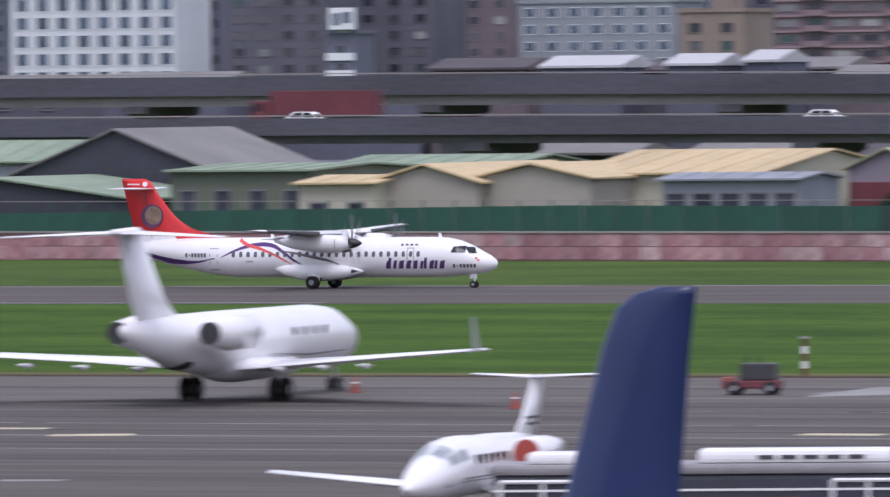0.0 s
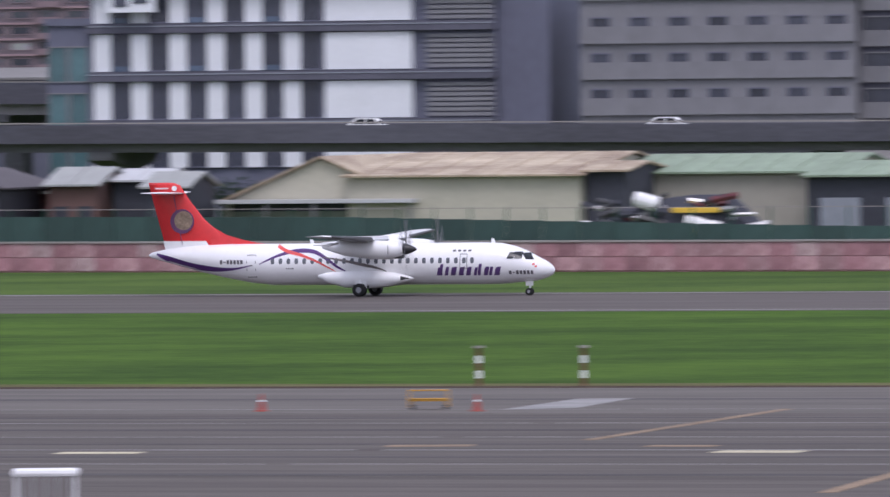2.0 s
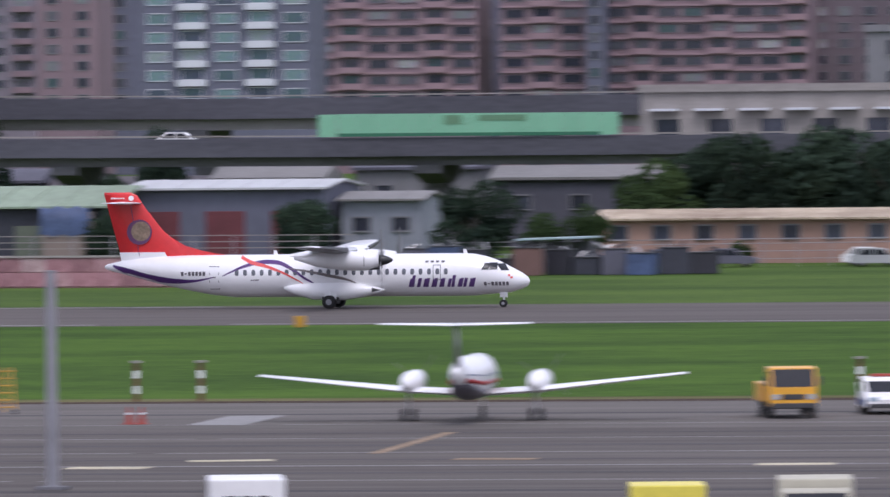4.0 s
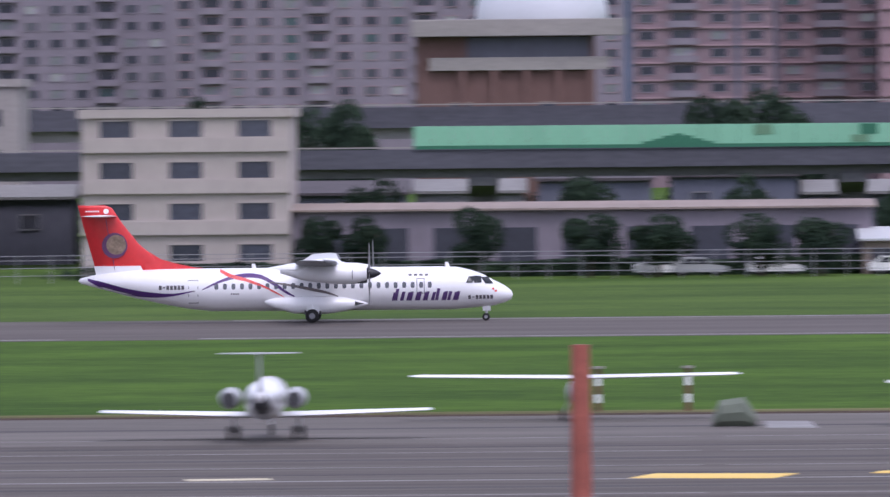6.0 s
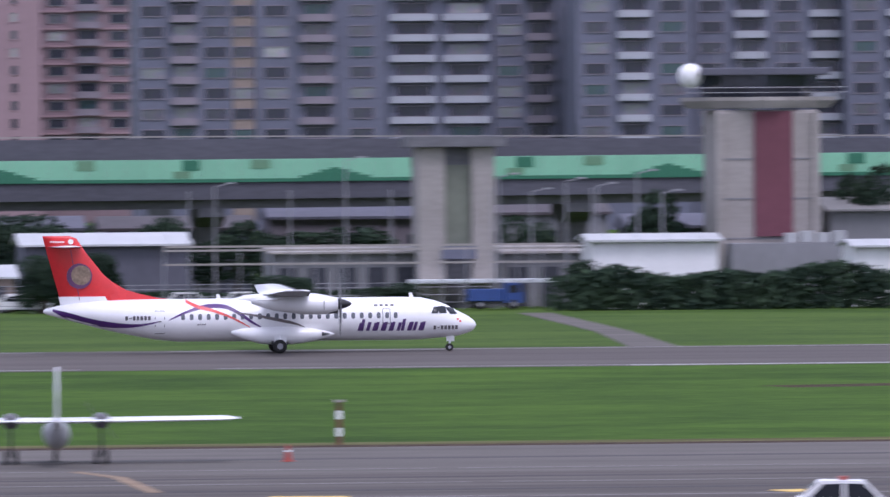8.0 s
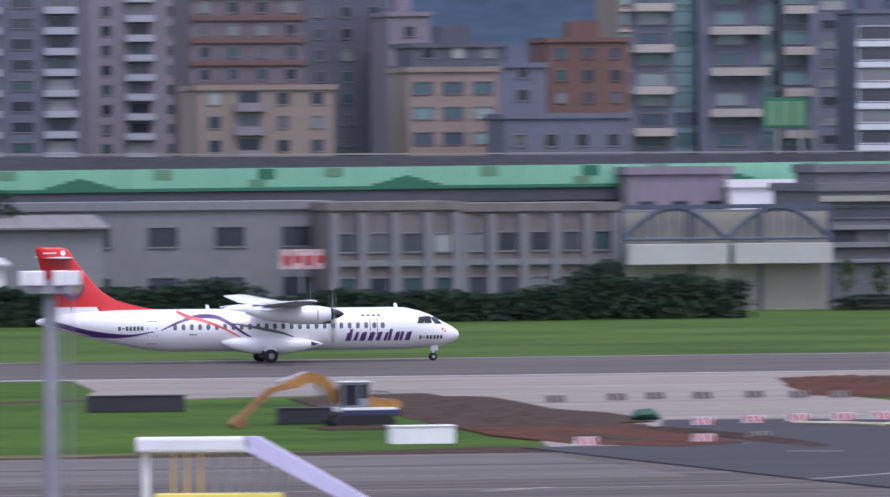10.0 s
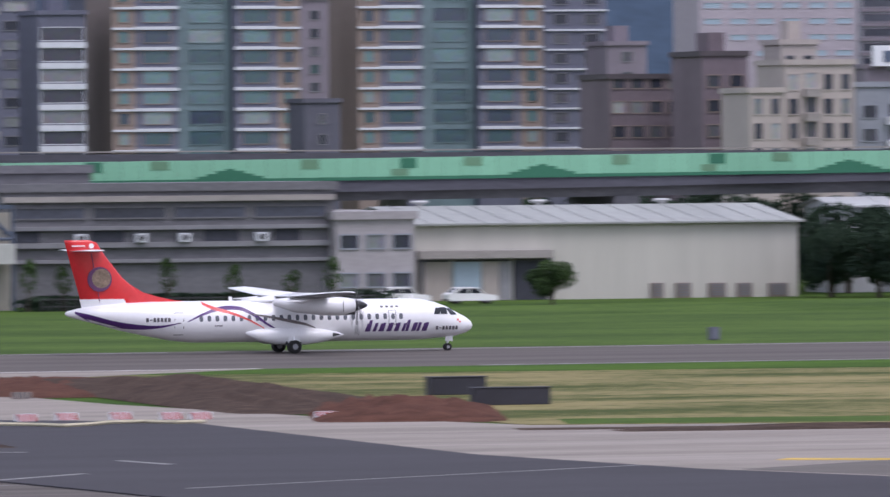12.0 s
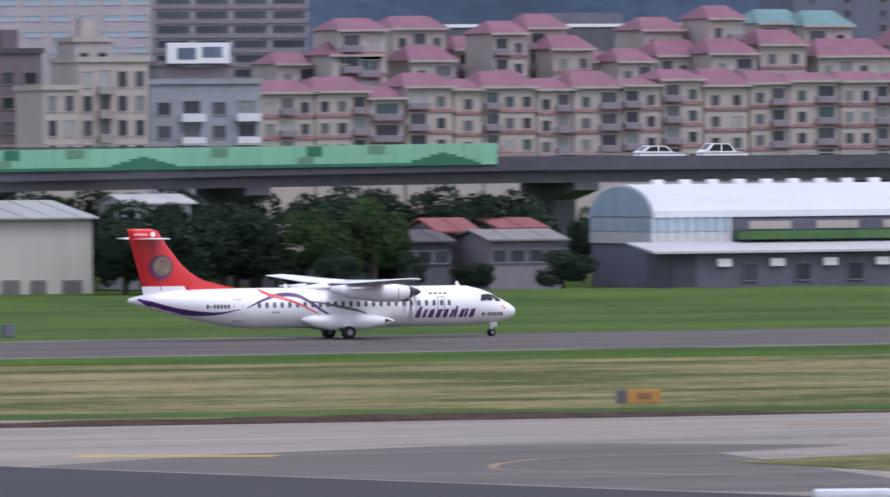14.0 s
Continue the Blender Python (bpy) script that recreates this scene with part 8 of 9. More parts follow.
for k in range(2):
    part("fin_stripe", bbox(-6.3 - k * 0.05, -5.2, -0.12, 0.12, 2.72 + k * 0.2, 2.8 + k * 0.2), "letter_grey", lj)
mirror_foil("tailplane", [(0, -6.1, -7.5, 4.17, 0.14), (2.1, -6.7, -7.6, 4.25, 0.07)], "aircraft_white", lj, "white tailplane")

# blue tail of an airliner close to the terminal
bt = thing("blue_tail_airliner", "regional airliner with a tall deep blue tail fin", "airplane", -76.0, 188.0, 0.06, 180)
part("fuselage", loft([(18.0, 2.2, 0.1, 0.1), (16.5, 2.4, 0.9, 0.9), (14.0, 2.55, 1.35, 1.4), (-3.0, 2.55, 1.35, 1.4), (-7.5, 2.85, 0.7, 0.7), (-10.6, 3.1, 0.15, 0.15)], 20), "aircraft_white", bt, "white fuselage", True)
part("tail_fin", foil([(3.2, -5.9, -9.85, 0, 0.4), (4.3, -7.15, -9.75, 0, 0.34), (7.5, -8.02, -10.02, 0, 0.26), (8.3, -8.35, -10.12, 0, 0.22), (8.62, -8.75, -10.16, 0, 0.18), (8.78, -9.35, -10.2, 0, 0.1)], True), "fin_blue", bt, "deep blue tail fin", True)
mirror_foil("wing", [(0.8, 4.5, -0.5, 1.7, 0.5), (12.0, 0.0, -1.6, 2.3, 0.16)], "aircraft_white", bt)
mirror_foil("tailplane", [(0.3, -7.6, -9.6, 3.2, 0.2), (4.2, -8.8, -9.9, 3.5, 0.1)], "aircraft_white", bt)
for s in (-1, 1):
    part("gear_leg", tubes(((0, s * 2.0, 0.45), (0, s * 1.9, 1.7), 0.1, 8)), "strut_metal", bt)
    wheel(bt, 0, s * 2.0, 0.45, 0.45, 0.3)
    part("engine", loft([(3.5, 1.3, 0.5, 0.5, s * 4), (3.2, 1.3, 0.68, 0.68, s * 4), (1.0, 1.35, 0.5, 0.5, s * 4)], 16), "aircraft_white", bt, "", True)
wheel(bt, 14.0, 0, 0.33, 0.33, 0.25)
part("nose_leg", tubes(((14, 0, 0.33), (14, 0, 1.6), 0.08, 8)), "strut_metal", bt)

# twin turboprop seen from behind
ka = thing("twin_turboprop", "white twin turboprop with red and blue stripes and a T-tail", "airplane", -49.6, 374.2, 0.06, 92)
part("fuselage", loft([(6.2, 1.5, 0.06, 0.06), (5.6, 1.55, 0.4, 0.38), (4.2, 1.7, 0.66, 0.66), (2.6, 1.85, 0.76, 0.86), (-2, 1.85, 0.76, 0.86), (-4.5, 1.95, 0.5, 0.55), (-7.0, 2.15, 0.16, 0.2)], 22), "aircraft_white", ka, "white fuselage", True)
part("red_stripe", loft([(4.0, 1.56, 0.72, 0.16), (2.6, 1.60, 0.79, 0.22), (-2, 1.60, 0.79, 0.22), (-5.5, 1.82, 0.42, 0.14)], 14), "vehicle_red", ka, "red stripe", True)
part("blue_stripe", loft([(4.0, 1.86, 0.70, 0.06), (2.6, 1.90, 0.79, 0.08), (-2, 1.90, 0.79, 0.08), (-5.5, 2.04, 0.42, 0.05)], 14), "vehicle_blue", ka, "blue stripe", True)
# shell whose dark grey stands in for the shade under the hull
part("belly", loft([(4.0, 1.25, 0.5, 0.3), (2.6, 1.22, 0.66, 0.32), (-2, 1.22, 0.66, 0.32), (-5.5, 1.62, 0.34, 0.2)], 14), "letter_grey", ka, "belly shade painted dark grey", True)
mirror_foil("wing", [(0.6, 1.8, -0.5, 1.12, 0.36), (2.9, 1.5, -0.5, 1.26, 0.32), (8.7, 0.9, -0.3, 1.88, 0.12)], "aircraft_white", ka, "white wing with dihedral")
for s in (-1, 1):
    nac = part("engine_nacelle", loft([(3.6, 1.6, 0.24, 0.24, s * 2.6), (3.0, 1.58, 0.42, 0.46, s * 2.6), (0.8, 1.55, 0.44, 0.48, s * 2.6), (-1.0, 1.5, 0.2, 0.2, s * 2.6)], 16), "aircraft_white", ka, "white nacelle", True)
    part("spinner", loft([(4.1, 1.6, 0.02, 0.02, s * 2.6), (3.65, 1.6, 0.22, 0.22, s * 2.6)], 12), "strut_metal", nac, "", True)
    for k in range(4):
        bm = foil([(0.2, 0.05, -0.05, 0, 0.05), (1.2, 0.04, -0.06, 0, 0.03)], True)
        bmesh.ops.rotate(bm, verts=bm.verts, cent=(0, 0, 0), matrix=Matrix.Rotation(k * math.tau / 4 + 0.6, 3, "X"))
        bmesh.ops.translate(bm, verts=bm.verts, vec=(3.8, s * 2.6, 1.6))
        part("blade", bm, "propeller_black", nac)
    part("gear_leg", tubes(((0, s * 2.6, 0.25), (0, s * 2.6, 1.3), 0.06, 8)), "strut_metal", ka)
    for q in (-0.22, 0.22):
        wheel(ka, 0, s * 2.6 + q, 0.26, 0.26, 0.16)
wheel(ka, 4.3, 0, 0.24, 0.24, 0.16)
part("nose_leg", tubes(((4.3, 0, 0.24), (4.3, 0, 1.3), 0.05, 8)), "strut_metal", ka)
part("tail_fin", foil([(2.1, -4.6, -6.8, 0, 0.24), (4.0, -6.2, -7.5, 0, 0.18)], True), "letter_grey", ka, "dark grey-red fin", True)
mirror_foil("tailplane", [(0, -6.0, -7.3, 4.05, 0.16), (3.05, -6.6, -7.4, 4.12, 0.09)], "aircraft_white", ka, "white high tailplane")

# light jet seen from behind
pj = thing("small_jet", "small white twin jet with dark engines and low wings", "airplane", -15.2, 371.5, 0.06, 90)
part("fuselage", loft([(7.0, 1.3, 0.05, 0.05), (5.5, 1.45, 0.55, 0.5), (3.5, 1.65, 0.78, 0.8), (-2, 1.65, 0.78, 0.8), (-5, 1.75, 0.4, 0.42), (-6.8, 1.9, 0.1, 0.12)], 20), "aircraft_white", pj, "white fuselage", True)
part("tail_cone", loft([(-4.2, 1.55, 0.42, 0.42), (-6.3, 1.75, 0.3, 0.3)], 14), "dark_metal", pj, "dark tail cone", True)
mirror_foil("wing", [(0.5, 1.5, -1.0, 0.95, 0.3), (6.6, 0.6, -0.7, 1.16, 0.14)], "aircraft_white", pj, "thin straight wing")
for s in (-1, 1):
    nac = part("engine", loft([(-1.4, 1.75, 0.3, 0.3, s * 1.3), (-1.7, 1.75, 0.42, 0.42, s * 1.3), (-3.6, 1.75, 0.42, 0.42, s * 1.3), (-4.6, 1.75, 0.3, 0.3, s * 1.3)], 16), "aircraft_grey", pj, "grey rear engine", True)
    part("exhaust", tubes(((-4.45, s * 1.3, 1.75), (-4.7, s * 1.3, 1.75), 0.29, 14)), "dark_metal", nac)
    part("gear_leg", tubes(((0, s * 1.3, 0.28), (0, s * 1.3, 1.0), 0.06, 8)), "strut_metal", pj)
    for q in (-0.18, 0.18):
        wheel(pj, 0, s * 1.3 + q, 0.28, 0.28, 0.16)
wheel(pj, 5.2, 0, 0.22, 0.22, 0.16)
part("nose_leg", tubes(((5.2, 0, 0.22), (5.2, 0, 1.2), 0.05, 8)), "strut_metal", pj)
part("tail_fin", foil([(1.9, -4.4, -6.2, 0, 0.2), (3.6, -6.0, -7.0, 0, 0.12)], True), "aircraft_grey", pj, "", True)
mirror_foil("tailplane", [(0, -5.9, -6.9, 3.6, 0.1), (1.6, -6.3, -6.9, 3.62, 0.05)], "aircraft_grey", pj, "dark tailplane")

# high-wing twins
hw = thing("high_wing_twin", "white high-wing light twin with fixed wheels, seen end on", "airplane", 17.3, 380.5, 0.06, 88, group="high-wing twins")
part("fuselage", loft([(4.4, 1.1, 0.1, 0.1), (3.8, 1.15, 0.42, 0.4), (2.2, 1.25, 0.56, 0.58), (-1.5, 1.25, 0.56, 0.58), (-5.2, 1.6, 0.16, 0.3)], 18), "aircraft_grey", hw, "grey fuselage", True)
mirror_foil("wing", [(0, 1.2, -0.85, 1.74, 0.30), (6.9, 1.2, -0.85, 1.80, 0.26), (7.47, 0.7, -0.8, 1.82, 0.1)], "aircraft_white", hw, "straight white high wing")
part("tail_fin", foil([(1.6, -3.9, -5.6, 0, 0.2), (4.1, -5.0, -6.0, 0, 0.14)], True), "aircraft_white", hw, "white fin", True)
mirror_foil("tailplane", [(0, -4.6, -5.8, 1.9, 0.12), (2.3, -4.7, -5.8, 1.92, 0.08)], "aircraft_white", hw)
for s in (-1, 1):
    nac = part("engine_nacelle", loft([(2.2, 1.72, 0.2, 0.2, s * 1.85), (1.8, 1.72, 0.36, 0.34, s * 1.85), (0.2, 1.76, 0.34, 0.34, s * 1.85), (-0.9, 1.8, 0.14, 0.14, s * 1.85)], 14), "letter_grey", hw, "", True)
    for a in (0.3, 0.3 + math.pi):
        bm = foil([(0.1, 0.04, -0.04, 0, 0.05), (0.98, 0.03, -0.05, 0, 0.03)], True)
        bmesh.ops.rotate(bm, verts=bm.verts, cent=(0, 0, 0), matrix=Matrix.Rotation(a + s, 3, "X"))
        bmesh.ops.translate(bm, verts=bm.verts, vec=(2.24, s * 1.85, 1.72))
        part("blade", bm, "propeller_black", nac)
    part("gear_leg", tubes(((-0.3, s * 1.85, 0.3), (-0.3, s * 1.85, 1.5), 0.055, 8)), "dark_metal", hw)
    for q in (-0.2, 0.2):
        wheel(hw, -0.3, s * 1.85 + q, 0.29, 0.29, 0.17)
wheel(hw, 3.4, 0, 0.26, 0.26, 0.18)
part("nose_leg", tubes(((3.4, 0, 0.26), (3.4, 0, 0.95), 0.06, 8)), "strut_metal", hw)
hs = thing("high_wing_single", "small white high-wing aeroplane seen end on", "airplane", -3.0, 392.0, 0.06, 90)
part("fuselage", loft([(3.4, 1.0, 0.1, 0.1), (2.8, 1.05, 0.3, 0.3), (1.0, 1.2, 0.38, 0.5), (-1.2, 1.2, 0.36, 0.48), (-4.6, 1.4, 0.1, 0.2)], 16), "aircraft_grey", hs, "", True)
mirror_foil("wing", [(0, 0.9, -0.7, 1.78, 0.22), (6.6, 0.8, -0.6, 1.88, 0.16), (6.95, 0.5, -0.5, 1.9, 0.06)], "aircraft_white", hs, "long thin white wing")
part("tail_fin", foil([(1.3, -3.6, -4.8, 0, 0.12), (2.5, -4.3, -5.1, 0, 0.08)], True), "aircraft_white", hs, "", True)
for s in (-1, 1):
    part("gear_leg", tubes(((-0.2, s * 0.2, 0.9), (-0.2, s * 0.55, 0.22), 0.04, 6)), "aircraft_grey", hs)
    wheel(hs, -0.2, s * 0.55, 0.22, 0.22, 0.12)
wheel(hs, 2.5, 0, 0.2, 0.2, 0.12)
part("nose_leg", tubes(((2.5, 0, 0.2), (2.5, 0, 0.85), 0.04, 6)), "strut_metal", hs)


# ---- vehicles and gear on the apron ----
bus = thing("apron_bus", "long white apron bus with dark windows and red side panel", "bus", -81.1, 236.6, 0.06, 17)
part("body", bbox(-7.1, 7.1, -1.45, 1.45, 0.35, 2.72, 0.14), "shed_dark", bus, "dark glazed body")
part("roof", bbox(-7.2, 7.2, -1.5, 1.5, 2.72, 3.0, 0.1), "bus_grey", bus, "grey roof")
part("roof_pod", bbox(-6.2, -2.2, -1.1, 1.1, 3.0, 3.28, 0.1), "plain_white", bus, "white roof unit")
part("roof_pod", bbox(-1.6, 3.6, -1.15, 1.15, 3.0, 3.34, 0.12), "plain_white", bus, "white roof unit")
for k in range(5):
    part("roof_grille", bbox(0.0 + k * 0.6, 0.45 + k * 0.6, -1.17, -1.1, 3.1, 3.22, 0.01), "dark_metal", bus)
part("red_panel", bbox(-2.4, 1.2, -1.49, -1.44, 1.1, 2.1, 0.01), "vehicle_red", bus, "bright red side panel")
for a, b in ((-6.9, -4.6), (2.0, 3.9), (4.4, 5.9), (6.1, 6.9)):
    part("door_frame", tubes(((a, -1.47, 0.5), (a, -1.47, 2.55), 0.06, 6), ((b, -1.47, 0.5), (b, -1.47, 2.55), 0.06, 6), ((a, -1.47, 2.55), (b, -1.47, 2.55), 0.06, 6), (((a + b) / 2, -1.47, 0.5), ((a + b) / 2, -1.47, 2.55), 0.05, 6)), "plain_white", bus, "white door frame")
part("waist_rail", bbox(-7.12, 7.12, -1.48, -1.44, 2.28, 2.34), "plain_white", bus)
part("windscreen", bbox(7.06, 7.14, -1.3, 1.3, 1.0, 2.6, 0.02), "pale_glazing", bus)
for sx in (-4.6, 4.4):
    for sy in (-1.3, 1.3):
        wheel(bus, sx, sy, 0.45, 0.45, 0.28)

cart = thing("canopy_cart", "small apron cart with a pale rounded canopy on posts", "cart", -77.9, 256.4, 0.06, 16)
part("canopy", bbox(-0.95, 0.95, -0.8, 0.8, 2.1, 2.3, 0.09), "plain_white", cart, "pale rounded canopy")
for sx in (-0.85, 0.85):
    for sy in (-0.7, 0.7):
        part("post", tubes(((sx, sy, 0.4), (sx, sy, 2.12), 0.04, 6)), "plain_white", cart)
        wheel(cart, sx * 0.7, sy, 0.25, 0.25, 0.16)
part("deck", bbox(-1.0, 1.0, -0.75, 0.75, 0.35, 0.5, 0.03), "aircraft_grey", cart)
for k in range(5):
    part("side_bar", tubes(((-0.7 + k * 0.35, -0.72, 0.5), (-0.7 + k * 0.35, -0.72, 2.1), 0.02, 5)), "aircraft_grey", cart)

tug = thing("tow_tractor", "black and red tow tractor parked on the apron", "tractor", -129.1, 376.0, 0.06, 10)
part("chassis", bbox(-1.2, 1.2, -0.7, 0.7, 0.28, 0.62, 0.06), "truck_maroon", tug, "red chassis")
part("hood", bbox(-0.5, 1.0, -0.62, 0.62, 0.62, 1.35, 0.08), "dark_metal", tug, "black hood")
part("nose_guard", bbox(-1.3, -0.85, -0.6, 0.6, 0.3, 0.75, 0.05), "pole_red", tug)
for x in (-0.35, 0.2):
    part("exhaust_pipe", tubes(((x, 0.2, 1.3), (x, 0.2, 1.62), 0.05, 6)), "dark_metal", tug)
for sx in (-0.75, 0.8):
    for sy in (-0.65, 0.65):
        wheel(tug, sx, sy, 0.3, 0.3, 0.22)

lad = thing("work_ladder", "yellow steel work platform ladder on wheels", "ladder", -71.3, 385.6, 0.06, 10)
for sx in (-0.75, 0.75):
    part("rail", tubes(((sx, -0.5, 0.1), (sx * 0.8, 0.3, 1.95), 0.035, 6)), "ladder_yellow", lad)
    part("back_leg", tubes(((sx, 0.8, 0.1), (sx * 0.8, 0.3, 1.95), 0.035, 6)), "ladder_yellow", lad)
    wheel(lad, sx, -0.5, 0.1, 0.1, 0.06)
for k in range(6):
    part("rung", tubes(((-0.74, -0.42 + k * 0.12, 0.3 + k * 0.3), (0.74, -0.42 + k * 0.12, 0.3 + k * 0.3), 0.028, 6)), "ladder_yellow", lad)
for sx in (-0.3, 0.3):
    part("upright", tubes(((sx, -0.5, 0.1), (sx, 0.3, 1.95), 0.035, 6)), "ladder_yellow", lad)
st = thing("work_stand", "low yellow wheeled work stand", "stand", -96.2, 371.0, 0.06, 12)
part("frame", tubes(((-0.8, -0.3, 0.1), (-0.8, -0.3, 0.8), 0.035, 6), ((0.8, -0.3, 0.1), (0.8, -0.3, 0.8), 0.035, 6), ((-0.8, -0.3, 0.8), (0.8, -0.3, 0.8), 0.035, 6), ((-0.8, -0.3, 0.45), (0.8, -0.3, 0.45), 0.035, 6)), "ladder_yellow", st)
part("deck", bbox(-0.8, 0.8, -0.3, 0.5, 0.35, 0.45, 0.02), "ladder_yellow", st)
for sx in (-0.7, 0.7):
    wheel(st, sx, 0.1, 0.1, 0.1, 0.06)
    part("leg", tubes(((sx, 0.4, 0), (sx, 0.4, 0.36), 0.028, 6)), "ladder_yellow", st)


def mast(name, label, x, y, h, r, mt, head=False):
    m = thing(name, label, "pole", x, y, 0.06)
    part("foot", bbox(-0.5, 0.5, -0.5, 0.5, 0, 0.12, 0.02), "concrete", m)
    part("shaft", tubes(((0, 0, 0.1), (0, 0, h), r, 12, r * 0.85)), mt, m)
    if head:
        part("lamp_ring", tubes(((0, 0, h - 0.5), (0, 0, h - 0.2), 0.9, 12)), "pole_grey", m)
        for k in range(6):
            part("floodlight", bbox(math.cos(k) * 0.9 - 0.25, math.cos(k) * 0.9 + 0.25, math.sin(k) * 0.9 - 0.2, math.sin(k) * 0.9 + 0.2, h - 0.2, h + 0.35, 0.04), "plain_white", m)
        part("ladder", tubes(((r + 0.15, -0.2, 0.3), (r + 0.15, -0.2, h - 0.5), 0.03, 5), ((r + 0.5, -0.2, 0.3), (r + 0.5, -0.2, h - 0.5), 0.03, 5)), "pole_grey", m)
    return m


mast("light_mast", "plain grey steel apron mast on a concrete foot", -55.3, 309.2, 7.4, 0.2, "pole_grey")
mast("red_pole", "thick dull red steel pole standing on the apron", -2.2, 310.7, 5.2, 0.36, "pole_red")
mast("floodlight_mast", "grey apron floodlight mast with a round lamp platform", 50.3, 348.0, 8.4, 0.3, "pole_grey", True)


def box_truck(name, label, x, y, rz, paint, box_paint, bh, L=5.2):
    v = thing(name, label, "truck", x, y, 0.06, rz)
    part("chassis", bbox(-L / 2, L / 2, -0.8, 0.8, 0.4, 0.62, 0.03), "dark_metal", v)
    part("cab", prism([(L / 2, 0.5), (L / 2, 1.25), (L / 2 - 0.3, 2.05), (L / 2 - 1.5, 2.1), (L / 2 - 1.5, 0.5)], -0.95, 0.95, "y"), paint, v, "painted cab")
    part("windscreen", prism([(L / 2 + 0.012, 1.3), (L / 2 - 0.27, 2.0), (L / 2 - 0.34, 2.0), (L / 2 - 0.06, 1.3)], -0.85, 0.85, "y"), "cabin_glass", v, "dark windscreen")
    part("grille", bbox(L / 2 - 0.03, L / 2 + 0.02, -0.5, 0.5, 0.78, 1.0, 0.01), "dark_metal", v)
    part("bumper", bbox(L / 2 - 0.1, L / 2 + 0.1, -0.93, 0.93, 0.42, 0.64, 0.04), "dark_metal", v)
    for s in (-1, 1):
        part("headlight", bbox(L / 2 - 0.03, L / 2 + 0.025, s * 0.72 - 0.14, s * 0.72 + 0.14, 0.78, 1.0, 0.02), "pale_glazing", v)
        part("mirror", bbox(L / 2 - 0.3, L / 2 - 0.22, s * 1.1 - 0.08, s * 1.1 + 0.08, 1.35, 1.7, 0.02), "dark_metal", v)
    part("side_window", bbox(L / 2 - 1.2, L / 2 - 0.4, -0.97, 0.97, 1.3, 1.9, 0.01), "cabin_glass", v)
    part("cargo_box", bbox(-L / 2, L / 2 - 1.6, -1.05, 1.05, 0.64, bh, 0.05), box_paint, v, "cargo box")
    for k in range(3):
        part("rear_bar", bbox(-L / 2 - 0.02, -L / 2 + 0.01, -0.6 + k * 0.45, -0.3 + k * 0.45, bh - 0.7, bh - 0.45), "dark_metal", v)
    for sx in (-L * 0.28, L * 0.32):
        for sy in (-0.85, 0.85):
            wheel(v, sx, sy, 0.4, 0.4, 0.25)
    return v


box_truck("yellow_service_truck", "pale yellow flat-roofed service truck", -40.9, 249.5, 100, "pale_yellow", "pale_yellow", 2.24, 4.0)
yt = box_truck("yellow_truck", "bright yellow crew-cab truck parked beside the grass", -37.1, 377.2, 0, "vehicle_yellow", "vehicle_yellow", 1.4, 5.0)
yt.rotation_euler = (0, 0, radians(-78))
box_truck("service_truck", "white box service truck on the apron", -40.5, 257.0, 100, "plain_white", "plain_white", 2.55)
box_truck("yellow_service_truck", "pale yellow flat-roofed service truck", -29.0, 260.0, 98, "pale_yellow", "pale_yellow", 2.2, 4.4)
box_truck("cream_truck", "cream-roofed truck with a wide windscreen", -24.7, 259.0, -84, "shed_cream", "shed_cream", 2.35, 4.6)


def apron_car(label, x, y, rz, paint, low=None):
    c = thing("service_car", label, "car", x, y, 0.06, rz)
    car_body(c, 4.2, 1.75, paint, 1.5)
    if low:
        part("lower_band", bbox(-2.06, 2.08, -0.89, 0.89, 0.32, 0.62, 0.03), low, c, "blue lower body")
    part("light_bar", bbox(-0.5, -0.25, -0.5, 0.5, 1.5, 1.62, 0.03), "cone_red", c)
    return c


apron_car("white and blue service car on the apron edge", -33.5, 381.0, -80, "plain_white", "vehicle_blue")
apron_car("white service car with a roof light bar", -53.9, 272.7, 104, "plain_white")
apron_car("white service car with a roof light bar", 41.2, 312.5, -6, "plain_white")
gpu = thing("ground_power_cart", "dark ground power cart with red wheels", "cart", -30.6, 378.5, 0.06, 15)
part("cabinet", bbox(-0.8, 0.5, -0.5, 0.5, 0.35, 1.25, 0.06), "dark_metal", gpu)
part("frame", bbox(-0.9, 0.95, -0.55, 0.55, 0.25, 0.35, 0.02), "vehicle_blue", gpu)
part("tow_box", bbox(0.55, 0.95, -0.4, 0.4, 0.35, 0.85, 0.04), "cone_red", gpu)
for sx in (-0.6, 0.6):
    for sy in (-0.5, 0.5):
        wheel(gpu, sx, sy, 0.24, 0.24, 0.16)
hyd = thing("covered_equipment", "low equipment under a dark green cover", "equipment", 3.6, 382.0, 0.06)
part("cover", loft([(-0.9, 0.2, 0.3, 0.2), (-0.6, 0.55, 0.5, 0.55), (0.4, 0.62, 0.55, 0.62), (0.9, 0.25, 0.3, 0.25)], 10), "shed_green", hyd)

